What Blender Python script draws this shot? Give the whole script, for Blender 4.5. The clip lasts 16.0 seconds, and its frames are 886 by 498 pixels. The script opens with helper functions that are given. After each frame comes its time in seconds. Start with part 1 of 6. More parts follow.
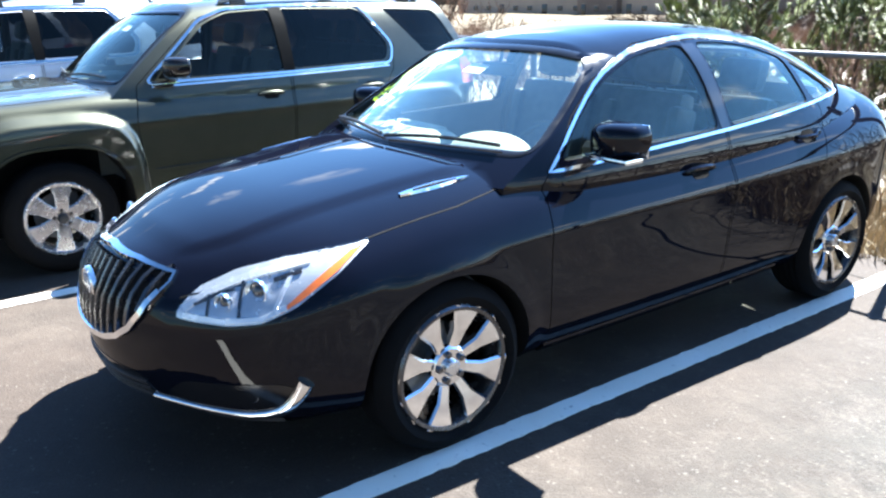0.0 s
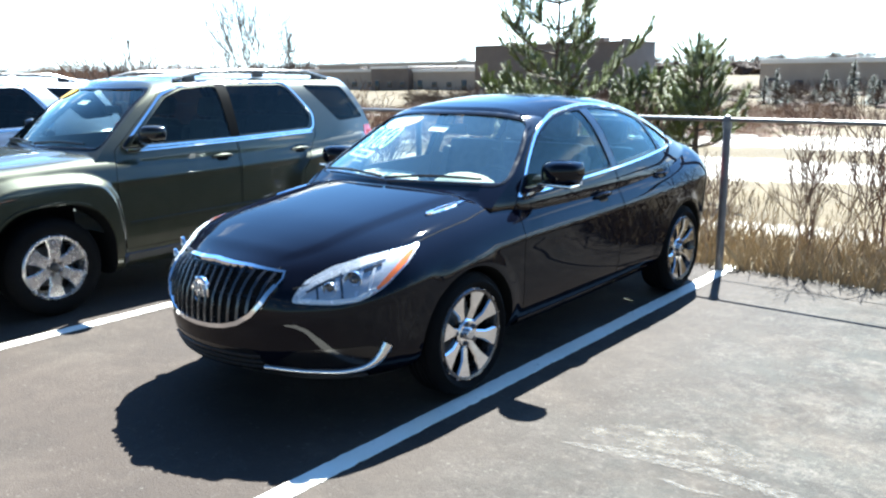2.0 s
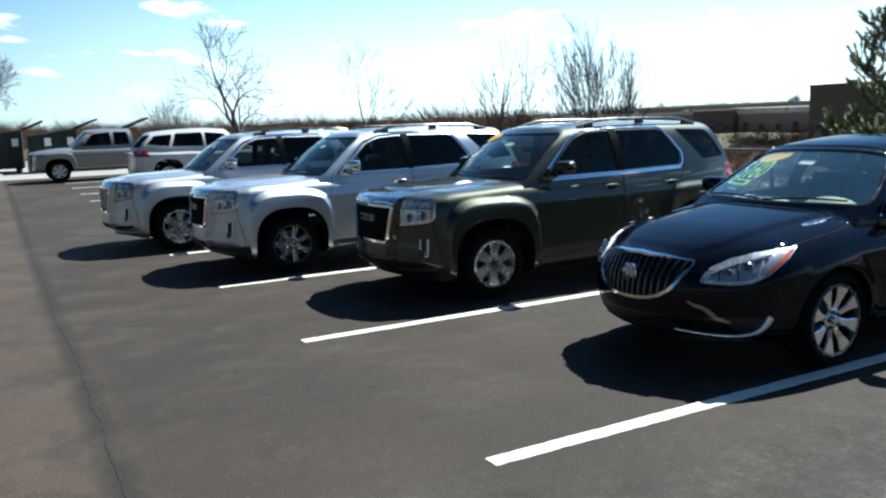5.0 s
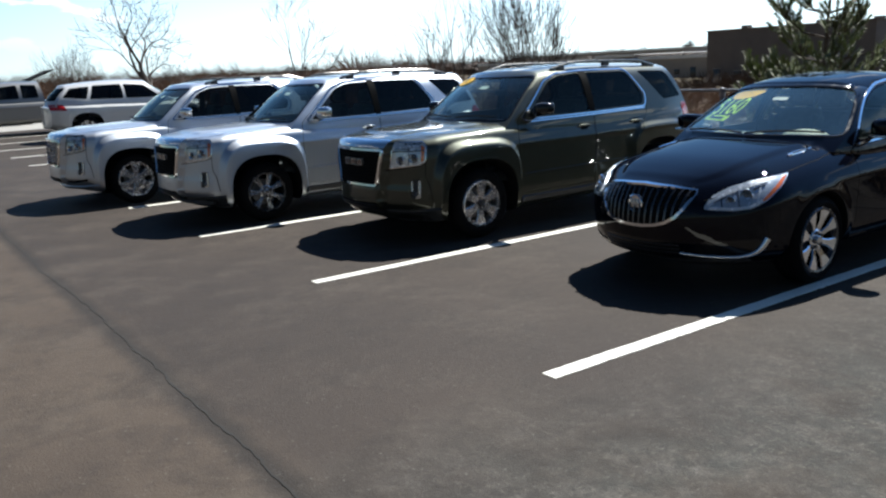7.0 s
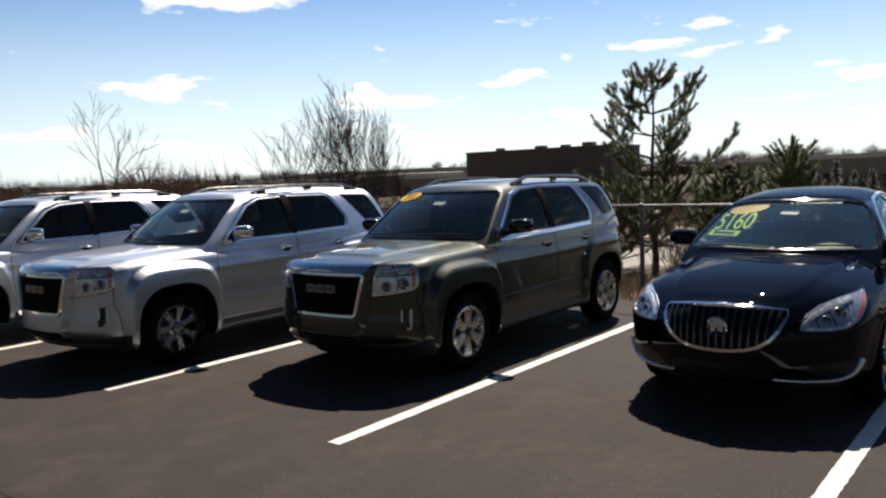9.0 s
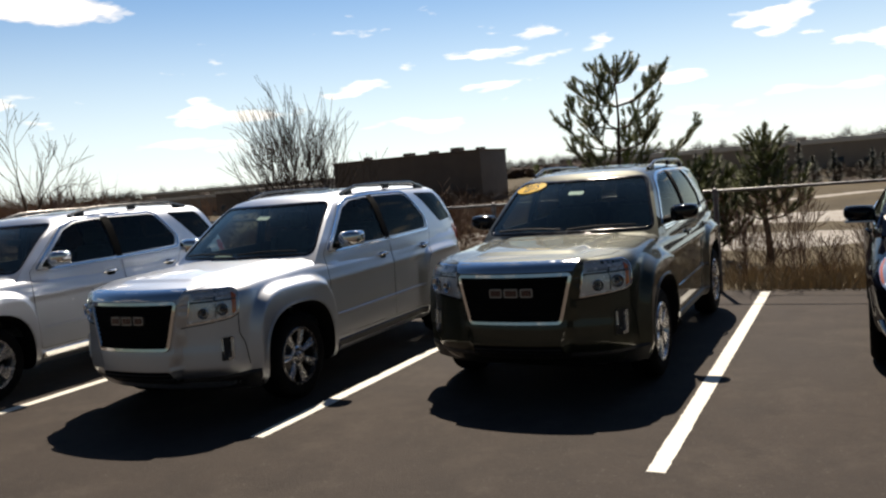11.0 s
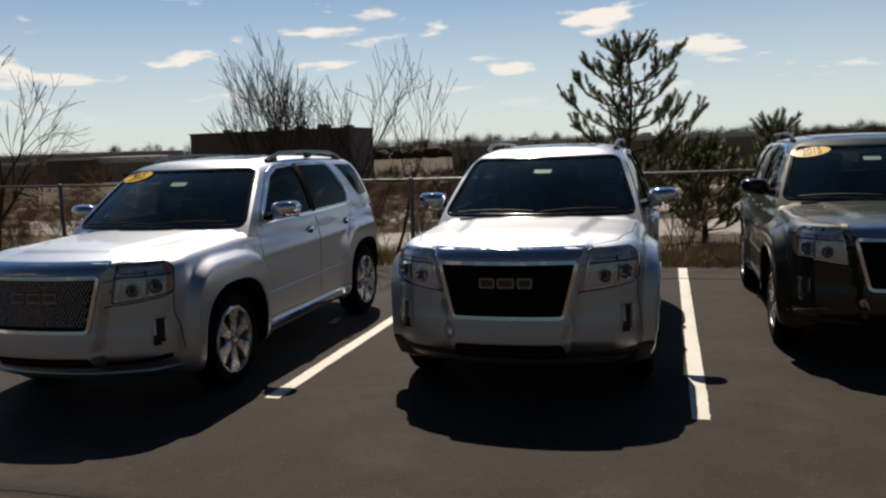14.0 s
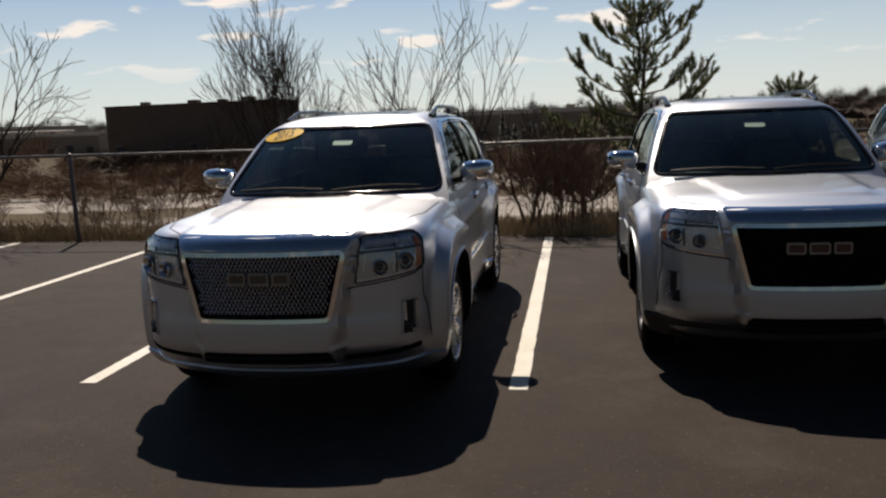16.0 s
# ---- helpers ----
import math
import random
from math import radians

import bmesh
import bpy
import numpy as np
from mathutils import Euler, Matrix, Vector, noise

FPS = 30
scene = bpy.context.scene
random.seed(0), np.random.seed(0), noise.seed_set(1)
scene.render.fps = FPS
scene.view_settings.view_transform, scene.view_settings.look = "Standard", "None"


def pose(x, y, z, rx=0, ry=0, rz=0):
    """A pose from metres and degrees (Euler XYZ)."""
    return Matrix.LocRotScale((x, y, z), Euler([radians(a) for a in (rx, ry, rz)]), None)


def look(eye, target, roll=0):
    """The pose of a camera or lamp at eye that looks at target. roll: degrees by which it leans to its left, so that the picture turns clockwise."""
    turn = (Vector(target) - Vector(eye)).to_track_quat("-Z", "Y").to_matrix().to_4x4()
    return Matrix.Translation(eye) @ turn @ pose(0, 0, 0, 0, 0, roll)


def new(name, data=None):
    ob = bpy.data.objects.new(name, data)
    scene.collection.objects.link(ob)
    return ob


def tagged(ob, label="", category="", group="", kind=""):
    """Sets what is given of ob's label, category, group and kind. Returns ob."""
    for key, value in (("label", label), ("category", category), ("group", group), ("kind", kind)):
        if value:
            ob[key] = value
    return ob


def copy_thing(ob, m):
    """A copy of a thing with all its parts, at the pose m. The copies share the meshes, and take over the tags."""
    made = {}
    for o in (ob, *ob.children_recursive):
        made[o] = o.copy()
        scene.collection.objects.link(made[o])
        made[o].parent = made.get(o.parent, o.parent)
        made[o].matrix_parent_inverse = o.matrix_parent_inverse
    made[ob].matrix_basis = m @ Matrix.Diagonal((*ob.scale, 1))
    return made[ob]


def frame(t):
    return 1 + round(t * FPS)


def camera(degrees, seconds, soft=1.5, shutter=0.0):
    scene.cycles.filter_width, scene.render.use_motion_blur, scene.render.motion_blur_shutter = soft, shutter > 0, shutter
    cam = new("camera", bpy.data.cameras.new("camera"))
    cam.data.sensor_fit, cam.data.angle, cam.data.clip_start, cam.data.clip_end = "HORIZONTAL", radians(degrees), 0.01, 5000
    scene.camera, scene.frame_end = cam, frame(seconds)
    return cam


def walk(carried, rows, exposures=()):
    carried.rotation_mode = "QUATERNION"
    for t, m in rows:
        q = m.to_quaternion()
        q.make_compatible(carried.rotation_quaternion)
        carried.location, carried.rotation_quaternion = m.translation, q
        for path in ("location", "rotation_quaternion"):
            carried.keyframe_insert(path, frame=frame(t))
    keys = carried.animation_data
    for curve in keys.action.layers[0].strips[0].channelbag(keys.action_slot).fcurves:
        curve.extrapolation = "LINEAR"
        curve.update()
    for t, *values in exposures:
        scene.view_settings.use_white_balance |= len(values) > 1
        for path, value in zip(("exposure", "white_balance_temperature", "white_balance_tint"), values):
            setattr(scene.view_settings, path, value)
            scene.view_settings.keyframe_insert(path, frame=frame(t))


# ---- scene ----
cam = camera(56.8, 16.0, soft=2.3)
PATH = [
    (0, (2.343, 1.158, 1.722), (0.794, 2.278, 1.133), -1.0),
    (0.5, (2.332, 0.709, 1.708), (0.874, 1.948, 1.128), -1.7),
    (1, (2.416, 0.331, 1.713), (0.996, 1.634, 1.18), 1.3),
    (1.5, (2.559, -0.067, 1.744), (1.18, 1.313, 1.303), -0.2),
    (2, (2.646, -0.503, 1.761), (1.395, 0.998, 1.334), -0.8),
    (2.5, (2.88, -0.881, 1.751), (1.568, 0.57, 1.336), -1.4),
    (3, (3.075, -1.194, 1.795), (1.664, 0.189, 1.484), -2.4),
    (3.5, (3.131, -1.513, 1.829), (1.551, -0.317, 1.552), -2.6),
    (4, (3.345, -1.782, 1.803), (1.616, -0.828, 1.485), -1.7),
    (6.5, (3.671, -2.783, 1.812), (1.938, -1.827, 1.519), -2.3),
    (7, (3.407, -3.058, 1.784), (1.808, -1.937, 1.352), -2.7),
    (7.5, (2.955, -3.298, 1.875), (1.424, -2.052, 1.548), -3.1),
    (8, (2.353, -3.564, 1.813), (0.897, -2.206, 1.624), -1.8),
    (8.5, (1.749, -3.736, 1.826), (0.431, -2.24, 1.656), -1.6),
    (11, (-1.845, -4.576, 1.792), (-2.754, -2.803, 1.617), -4.8),
    (11.5, (-2.541, -4.707, 1.76), (-3.248, -2.838, 1.665), -3.5),
    (12, (-3.308, -4.932, 1.715), (-3.966, -3.046, 1.612), -3.6),
    (12.5, (-3.957, -4.983, 1.751), (-4.592, -3.092, 1.601), -4.1),
    (13, (-4.714, -5.116, 1.776), (-5.185, -3.184, 1.564), -4.6),
    (13.5, (-5.388, -5.168, 1.777), (-5.94, -3.25, 1.655), -3.4),
    (14, (-6.06, -5.232, 1.753), (-6.587, -3.318, 1.511), -2.1),
    (14.5, (-6.711, -5.168, 1.746), (-7.197, -3.248, 1.472), -3.5),
    (15, (-7.314, -5.094, 1.688), (-7.735, -3.158, 1.415), -2.7),
    (15.5, (-7.911, -4.93, 1.701), (-8.258, -2.985, 1.388), -2.7),
    (16, (-8.465, -4.869, 1.674), (-8.786, -2.919, 1.361), -2.4),
]
walk(cam, [(t, look(eye, target, roll)) for t, eye, target, roll in PATH],
     exposures=[(0, 3.32, 6050, 8), (0.5, 3.44, 6050, 8), (1, 3.30, 6050, 7), (1.5, 3.05, 6050, 6), (2, 2.80, 6000, 4), (2.5, 2.46, 6000, 2), (3, 2.17, 5950, 0), (4, 1.5, 5850, -3), (6.5, 0.94, 6250, 7), (7, 1.0, 6250, 7), (7.5, 1.08, 6250, 7), (8, 0.68, 6650, 11), (8.5, 0.46, 6950, 14), (11, 0.38, 7500, 13), (11.5, -0.36, 7400, 12), (12, -0.38, 7300, 12), (12.5, -0.48, 7250, 12), (13, -0.28, 7300, 13), (14, -0.2, 7400, 14), (14.5, -0.18, 7450, 15), (16, -0.18, 7550, 16)])

# ---------------------------------------------------------------- light
SUN_DIR = Vector((-0.20, 0.575, 0.793)).normalized()
SUN_EL = math.asin(SUN_DIR.z)
SUN_AZ = math.atan2(SUN_DIR.x, SUN_DIR.y)
world = bpy.data.worlds.new("sky")
scene.world = world
world.use_nodes = True
wt = world.node_tree
wt.nodes.clear()


def wnode(kind, **vals):
    n = wt.nodes.new(kind)
    for k, v in vals.items():
        n.inputs[k].default_value = v
    return n


sky = wt.nodes.new("ShaderNodeTexSky")
sky.sky_type = "NISHITA"
sky.sun_disc = False
sky.sun_elevation = SUN_EL
sky.sun_rotation = SUN_AZ
sky.air_density, sky.dust_density, sky.ozone_density = 0.95, 0.06, 2.6
tc = wt.nodes.new("ShaderNodeTexCoord")
sep = wt.nodes.new("ShaderNodeSeparateXYZ")
wt.links.new(tc.outputs["Generated"], sep.inputs[0])
# small fair-weather clouds: direction divided by height, as on a flat layer
zz = wnode("ShaderNodeMath"); zz.operation = "MAXIMUM"; zz.inputs[1].default_value = 0.035
wt.links.new(sep.outputs["Z"], zz.inputs[0])
za = wnode("ShaderNodeMath"); za.operation = "ADD"; za.inputs[1].default_value = 0.16
wt.links.new(zz.outputs[0], za.inputs[0])
dx = wnode("ShaderNodeMath"); dx.operation = "DIVIDE"
dy = wnode("ShaderNodeMath"); dy.operation = "DIVIDE"
wt.links.new(sep.outputs["X"], dx.inputs[0]); wt.links.new(za.outputs[0], dx.inputs[1])
wt.links.new(sep.outputs["Y"], dy.inputs[0]); wt.links.new(za.outputs[0], dy.inputs[1])
com = wt.nodes.new("ShaderNodeCombineXYZ")
wt.links.new(dx.outputs[0], com.inputs[0]); wt.links.new(dy.outputs[0], com.inputs[1])
cl = wnode("ShaderNodeTexNoise", Scale=2.1, Detail=7.0, Roughness=0.5, Distortion=0.1)
wt.links.new(com.outputs[0], cl.inputs["Vector"])
cr = wt.nodes.new("ShaderNodeValToRGB")
cr.color_ramp.elements[0].position, cr.color_ramp.elements[1].position = 0.575, 0.63
wt.links.new(cl.outputs["Fac"], cr.inputs[0])
fade = wnode("ShaderNodeMapRange")
fade.inputs[1].default_value, fade.inputs[2].default_value = 0.035, 0.09
wt.links.new(sep.outputs["Z"], fade.inputs[0])
high = wnode("ShaderNodeMapRange")
for i, v in enumerate((0.30, 0.42, 1.0, 0.0)):
    high.inputs[i + 1].default_value = v
wt.links.new(sep.outputs["Z"], high.inputs[0])
low = wnode("ShaderNodeMath"); low.operation = "MULTIPLY"
wt.links.new(fade.outputs[0], low.inputs[0]); wt.links.new(high.outputs[0], low.inputs[1])
cm = wnode("ShaderNodeMath"); cm.operation = "MULTIPLY"
wt.links.new(cr.outputs[0], cm.inputs[0]); wt.links.new(low.outputs[0], cm.inputs[1])
mixc = wt.nodes.new("ShaderNodeMix"); mixc.data_type = "RGBA"
wt.links.new(cm.outputs[0], mixc.inputs[0])
deep = wt.nodes.new("ShaderNodeMix"); deep.data_type, deep.blend_type = "RGBA", "MULTIPLY"
deep.inputs[0].default_value = 1.0
wt.links.new(sky.outputs[0], deep.inputs[6])
deep.inputs[7].default_value = (0.71, 0.955, 1.14, 1)
wt.links.new(deep.outputs[2], mixc.inputs[6])
mixc.inputs[7].default_value = (13.5, 13.3, 13.0, 1)
# pale haze low in the sky
hz = wnode("ShaderNodeMapRange")
hz.interpolation_type = "SMOOTHSTEP"
for i, v in enumerate((-0.02, 0.26, 0.72, 0.0)):
    hz.inputs[i + 1].default_value = v
wt.links.new(sep.outputs["Z"], hz.inputs[0])
# the haze scatters forwards, so it is strong towards the sun and thin away from it
side = wt.nodes.new("ShaderNodeVectorMath"); side.operation = "DOT_PRODUCT"
side.inputs[1].default_value = Vector((SUN_DIR.x, SUN_DIR.y, 0)).normalized()
wt.links.new(tc.outputs["Generated"], side.inputs[0])
fwd = wnode("ShaderNodeMapRange")
fwd.interpolation_type = "SMOOTHSTEP"
for i, v in enumerate((-0.35, 0.85, 0.06, 1.0)):
    fwd.inputs[i + 1].default_value = v
wt.links.new(side.outputs["Value"], fwd.inputs[0])
hs = wnode("ShaderNodeMath"); hs.operation = "MULTIPLY"
wt.links.new(hz.outputs[0], hs.inputs[0]); wt.links.new(fwd.outputs[0], hs.inputs[1])
haze = wt.nodes.new("ShaderNodeMix"); haze.data_type = "RGBA"
wt.links.new(hs.outputs[0], haze.inputs[0])
wt.links.new(mixc.outputs[2], haze.inputs[6])
haze.inputs[7].default_value = (10.5, 11.9, 12.8, 1)
bg = wt.nodes.new("ShaderNodeBackground")
bg.inputs["Strength"].default_value = 0.068
# away from the sun the clear sky is darker and deeper
dim = wnode("ShaderNodeMapRange")
dim.interpolation_type = "SMOOTHSTEP"
for i, v in enumerate((-0.35, 0.9, 0.25, 1.15)):
    dim.inputs[i + 1].default_value = v
wt.links.new(side.outputs["Value"], dim.inputs[0])
final = wt.nodes.new("ShaderNodeVectorMath"); final.operation = "SCALE"
wt.links.new(haze.outputs[2], final.inputs[0]); wt.links.new(dim.outputs[0], final.inputs[3])
wt.links.new(final.outputs[0], bg.inputs[0])
wo = wt.nodes.new("ShaderNodeOutputWorld")
wt.links.new(bg.outputs[0], wo.inputs[0])
sun = bpy.data.lights.new("sun", "SUN")
sun.energy, sun.angle, sun.color = 5.0, radians(0.53), (1.0, 0.965, 0.905)
sun_ob = new("sun", sun)
sun_ob.matrix_world = look(SUN_DIR * 50, (0, 0, 0))

# ---------------------------------------------------------------- materials


class Mat:
    """A node material with a few short calls."""

    def __init__(self, name):
        self.m = bpy.data.materials.new(name)
        self.m.use_nodes = True
        self.t = self.m.node_tree
        self.b = self.t.nodes["Principled BSDF"]
        self.geo = None

    def n(self, kind, **vals):
        k = self.t.nodes.new(kind)
        for a, v in vals.items():
            k.inputs[a].default_value = v
        return k

    def link(self, a, b):
        self.t.links.new(a, b)

    def coord(self, space="Object"):
        if space == "World":
            return self.n("ShaderNodeNewGeometry").outputs["Position"]
        return self.n("ShaderNodeTexCoord").outputs[space]

    def noise(self, scale, detail=3.0, space="Object", rough=0.5, stretch=None):
        k = self.n("ShaderNodeTexNoise", Scale=scale, Detail=detail, Roughness=rough)
        co = self.coord(space)
        if stretch:
            mp = self.n("ShaderNodeMapping")
            mp.inputs["Scale"].default_value = stretch
            self.link(co, mp.inputs[0]); co = mp.outputs[0]
        self.link(co, k.inputs["Vector"])
        return k.outputs["Fac"]

    def ramp(self, fac, stops):
        k = self.t.nodes.new("ShaderNodeValToRGB")
        e = k.color_ramp.elements
        while len(e) < len(stops):
            e.new(0.5)
        for el, (p, c) in zip(e, stops):
            el.position = p
            el.color = (*c, 1) if len(c) == 3 else c
        self.link(fac, k.inputs[0])
        return k.outputs[0]

    def mix(self, fac, a, b, mode="MIX"):
        k = self.t.nodes.new("ShaderNodeMix")
        k.data_type, k.blend_type = "RGBA", mode
        for v, i in ((fac, 0), (a, 6), (b, 7)):
            if isinstance(v, (int, float)):
                k.inputs[i].default_value = v
            elif isinstance(v, tuple):
                k.inputs[i].default_value = (*v, 1)
            else:
                self.link(v, k.inputs[i])
        return k.outputs[2]

    def rng(self, fac, lo, hi, a=0.0, b=1.0):
        k = self.n("ShaderNodeMapRange")
        for i, v in enumerate((a, b, lo, hi)):
            k.inputs[i + 1].default_value = v
        self.link(fac, k.inputs[0])
        return k.outputs[0]

    def bump(self, fac, strength, dist=0.01):
        k = self.n("ShaderNodeBump", Strength=strength, Distance=dist)
        self.link(fac, k.inputs["Height"])
        self.link(k.outputs[0], self.b.inputs["Normal"])

    def set(self, **vals):
        names = dict(color="Base Color", rough="Roughness", metal="Metallic", coat="Coat Weight", coat_rough="Coat Roughness", spec="Specular IOR Level", trans="Transmission Weight", ior="IOR", emit="Emission Color", power="Emission Strength", alpha="Alpha")
        for k, v in vals.items():
            s = self.b.inputs[names[k]]
            if isinstance(v, tuple):
                s.default_value = (*v, 1)
            elif isinstance(v, (int, float)):
                s.default_value = v
            else:
                self.link(v, s)
        return self


def plain(name, color, rough=0.5, metal=0.0, vary=0.12, scale=8.0, bump=0.0, bscale=120.0, **more):
    """A surface with blotches and grain round one colour."""
    k = Mat(name)
    lo, hi = tuple(c * (1 - vary) for c in color), tuple(min(1, c * (1 + vary)) for c in color)
    big = k.noise(scale, 4)
    fine = k.noise(scale * 14, 2)
    c = k.mix(k.rng(big, 0, 1, 0.3, 0.7), lo, hi)
    c = k.mix(k.rng(fine, 0.0, 0.35, 0.3, 0.7), c, lo)
    k.set(color=c, rough=k.rng(big, max(0, rough - 0.06), min(1, rough + 0.06), 0.3, 0.7), metal=metal, **more)
    if bump:
        k.bump(k.noise(bscale, 3), bump, 0.004)
    return k.m


def paint(name, color, metal=0.0, rough=0.35, flake=0.0, dust=0.03, spec=0.5, coat=1.0, haze=(0.06, 0.11)):
    """Car paint under a clear coat, with a film of dust."""
    k = Mat(name)
    base = k.mix(k.rng(k.noise(900, 1), 0, flake, 0.4, 0.6), color, tuple(min(1, c * 1.7 + 0.02) for c in color))
    film = k.rng(k.noise(5, 6, rough=0.65), 0, dust, 0.35, 0.75)
    k.set(color=k.mix(film, base, (0.30, 0.27, 0.24)), metal=metal, rough=rough, coat=coat, spec=spec)
    k.set(coat_rough=k.rng(k.noise(14, 4), haze[0], haze[1], 0.3, 0.7))
    return k.m


def glass(name, tint, gloss=0.03, face=0.06, power=4.6, sheen=(0.88, 0.98, 0.92)):
    """A thin pane: tinted see-through with mirror gloss by angle."""
    k = Mat(name)
    k.t.nodes.remove(k.b)
    out = k.t.nodes["Material Output"]
    tr, gl = k.n("ShaderNodeBsdfTransparent"), k.n("ShaderNodeBsdfGlossy", Roughness=gloss)
    tr.inputs[0].default_value = (*tint, 1)
    gl.inputs[0].default_value = (*sheen, 1)
    lw = k.n("ShaderNodeLayerWeight", Blend=0.5)
    pw = k.n("ShaderNodeMath"); pw.operation = "POWER"; pw.inputs[1].default_value = power
    k.link(lw.outputs["Facing"], pw.inputs[0])
    fr = k.n("ShaderNodeMath"); fr.operation = "MULTIPLY_ADD"
    fr.inputs[1].default_value, fr.inputs[2].default_value = 1 - face, face
    k.link(pw.outputs[0], fr.inputs[0])
    mx = k.n("ShaderNodeMixShader")
    k.link(fr.outputs[0], mx.inputs[0]); k.link(tr.outputs[0], mx.inputs[1]); k.link(gl.outputs[0], mx.inputs[2])
    k.link(mx.outputs[0], out.inputs[0])
    return k.m


M = {}
M["black_paint"] = paint("black paint", (0.0020, 0.0026, 0.0062), rough=0.27, flake=0.01, dust=0.0015, spec=0.0, coat=0.5, haze=(0.010, 0.022))
M["green_paint"] = paint("dark green metallic paint", (0.029, 0.032, 0.0205), metal=0.9, rough=0.5, flake=0.4, dust=0.03, haze=(0.02, 0.045))
M["white_paint"] = paint("silver white metallic paint", (0.525, 0.555, 0.60), metal=1.0, rough=0.45, flake=0.25, dust=0.05, coat=0.9, haze=(0.02, 0.045))
M["pearl_paint"] = paint("champagne white metallic paint", (0.525, 0.55, 0.59), metal=1.0, rough=0.45, flake=0.25, dust=0.05, coat=0.9, haze=(0.02, 0.045))
M["far_silver"] = paint("pewter metallic paint", (0.24, 0.232, 0.22), metal=0.5, rough=0.38, flake=0.3, dust=0.08)
M["far_white"] = paint("white car paint", (0.56, 0.55, 0.535), metal=0.2, rough=0.36, flake=0.2, dust=0.06)
M["chrome"] = plain("chrome", (0.82, 0.83, 0.85), 0.07, 1.0, 0.04, 20)
M["dark_chrome"] = plain("dark chrome", (0.11, 0.11, 0.115), 0.25, 0.9, 0.1, 20)
M["rail_metal"] = plain("dark anodised rail", (0.14, 0.135, 0.13), 0.22, 0.9, 0.1, 20)
M["satin"] = plain("silver wheel paint", (0.62, 0.62, 0.62), 0.25, 0.85, 0.08, 20)
M["rubber"] = plain("tyre rubber", (0.005, 0.005, 0.0053), 0.88, 0, 0.3, 14, 0.3, 300, spec=0.10)
M["plastic"] = plain("black trim plastic", (0.016, 0.016, 0.017), 0.5, 0, 0.25, 12, 0.25, 500)
M["gloss_black"] = plain("gloss black trim", (0.008, 0.008, 0.009), 0.14, 0, 0.1, 10)
M["well"] = plain("dark lining", (0.008, 0.008, 0.008), 0.9, 0, 0.3, 10, spec=0.1)
M["steel"] = plain("brake steel", (0.32, 0.31, 0.30), 0.38, 0.9, 0.2, 30)
M["glass"] = glass("windscreen glass", (0.74, 0.86, 0.80), face=0.11, sheen=(0.96, 0.98, 0.86))
M["clear_glass"] = glass("clear windscreen glass", (0.92, 0.98, 0.92), face=0.26, sheen=(0.98, 0.98, 0.82))
M["side_glass"] = glass("side glass", (0.70, 0.78, 0.76), face=0.05, power=5.6)
M["tinted_glass"] = glass("tinted side glass", (0.34, 0.37, 0.37), face=0.025, power=8.0, sheen=(0.92, 0.95, 0.88))
M["dark_glass"] = glass("privacy glass", (0.12, 0.125, 0.13), face=0.025, power=8.0, sheen=(0.92, 0.95, 0.88))
M["lens"] = glass("clear lamp lens", (0.93, 0.94, 0.95))
M["lamp_bowl"] = plain("lamp reflector", (0.86, 0.87, 0.88), 0.25, 0.45, 0.06, 18)
M["smoke_bowl"] = plain("smoked lamp reflector", (0.62, 0.66, 0.71), 0.24, 0.6, 0.1, 18)
M["amber"] = plain("amber lamp lens", (0.85, 0.19, 0.03), 0.12, 0, 0.1, 30, coat=1.0)
M["red_lens"] = plain("red lamp lens", (0.45, 0.012, 0.012), 0.12, 0, 0.15, 30, coat=1.0)
M["trim_dark"] = plain("charcoal interior", (0.12, 0.128, 0.122), 0.7, 0, 0.2, 14, 0.2, 260)
M["grey_trim"] = plain("pale grey interior", (0.40, 0.43, 0.405), 0.6, 0, 0.2, 14, 0.2, 260)
M["leather"] = plain("black leather", (0.12, 0.125, 0.122), 0.5, 0, 0.2, 18, 0.3, 200)
M["cream"] = plain("pale dashboard ovals", (0.36, 0.40, 0.34), 0.6, 0, 0.1, 9)
M["white_paper"] = plain("white paper", (0.80, 0.80, 0.78), 0.6, 0, 0.05, 20)
M["yellow_sticker"] = plain("yellow sticker", (0.92, 0.56, 0.025), 0.45, 0, 0.05, 20)
M["lime_sticker"] = plain("lime sticker", (0.62, 0.90, 0.04), 0.45, 0, 0.05, 20)
M["ink"] = plain("black ink", (0.01, 0.01, 0.01), 0.5, 0, 0.1, 20)
M["red_badge"] = plain("red badge enamel", (0.045, 0.009, 0.012), 0.25, 0.3, 0.1, 30, coat=1.0)

# asphalt: aggregate, blotches, and an older browner surface beyond the long joint
k = Mat("asphalt")
pos = k.coord("World")
sx = k.n("ShaderNodeSeparateXYZ"); k.link(pos, sx.inputs[0])
wob = k.noise(0.8, 4, "World")
ysum = k.n("ShaderNodeMath"); ysum.operation = "ADD"
k.link(sx.outputs[1], ysum.inputs[0]); k.link(k.rng(wob, -0.25, 0.25), ysum.inputs[1])
old = k.rng(ysum.outputs[0], 1.0, 0.0, -1.95, -1.55)
xsum = k.n("ShaderNodeMath"); xsum.operation = "ADD"
k.link(sx.outputs[0], xsum.inputs[0]); k.link(k.rng(k.noise(0.5, 3, "World"), -0.6, 0.6), xsum.inputs[1])
east = k.rng(xsum.outputs[0], 0.0, 1.0, 0.1, 1.4)
blot = k.noise(0.45, 5, "World", 0.6)
grain = k.noise(160, 3, "World", 0.7)
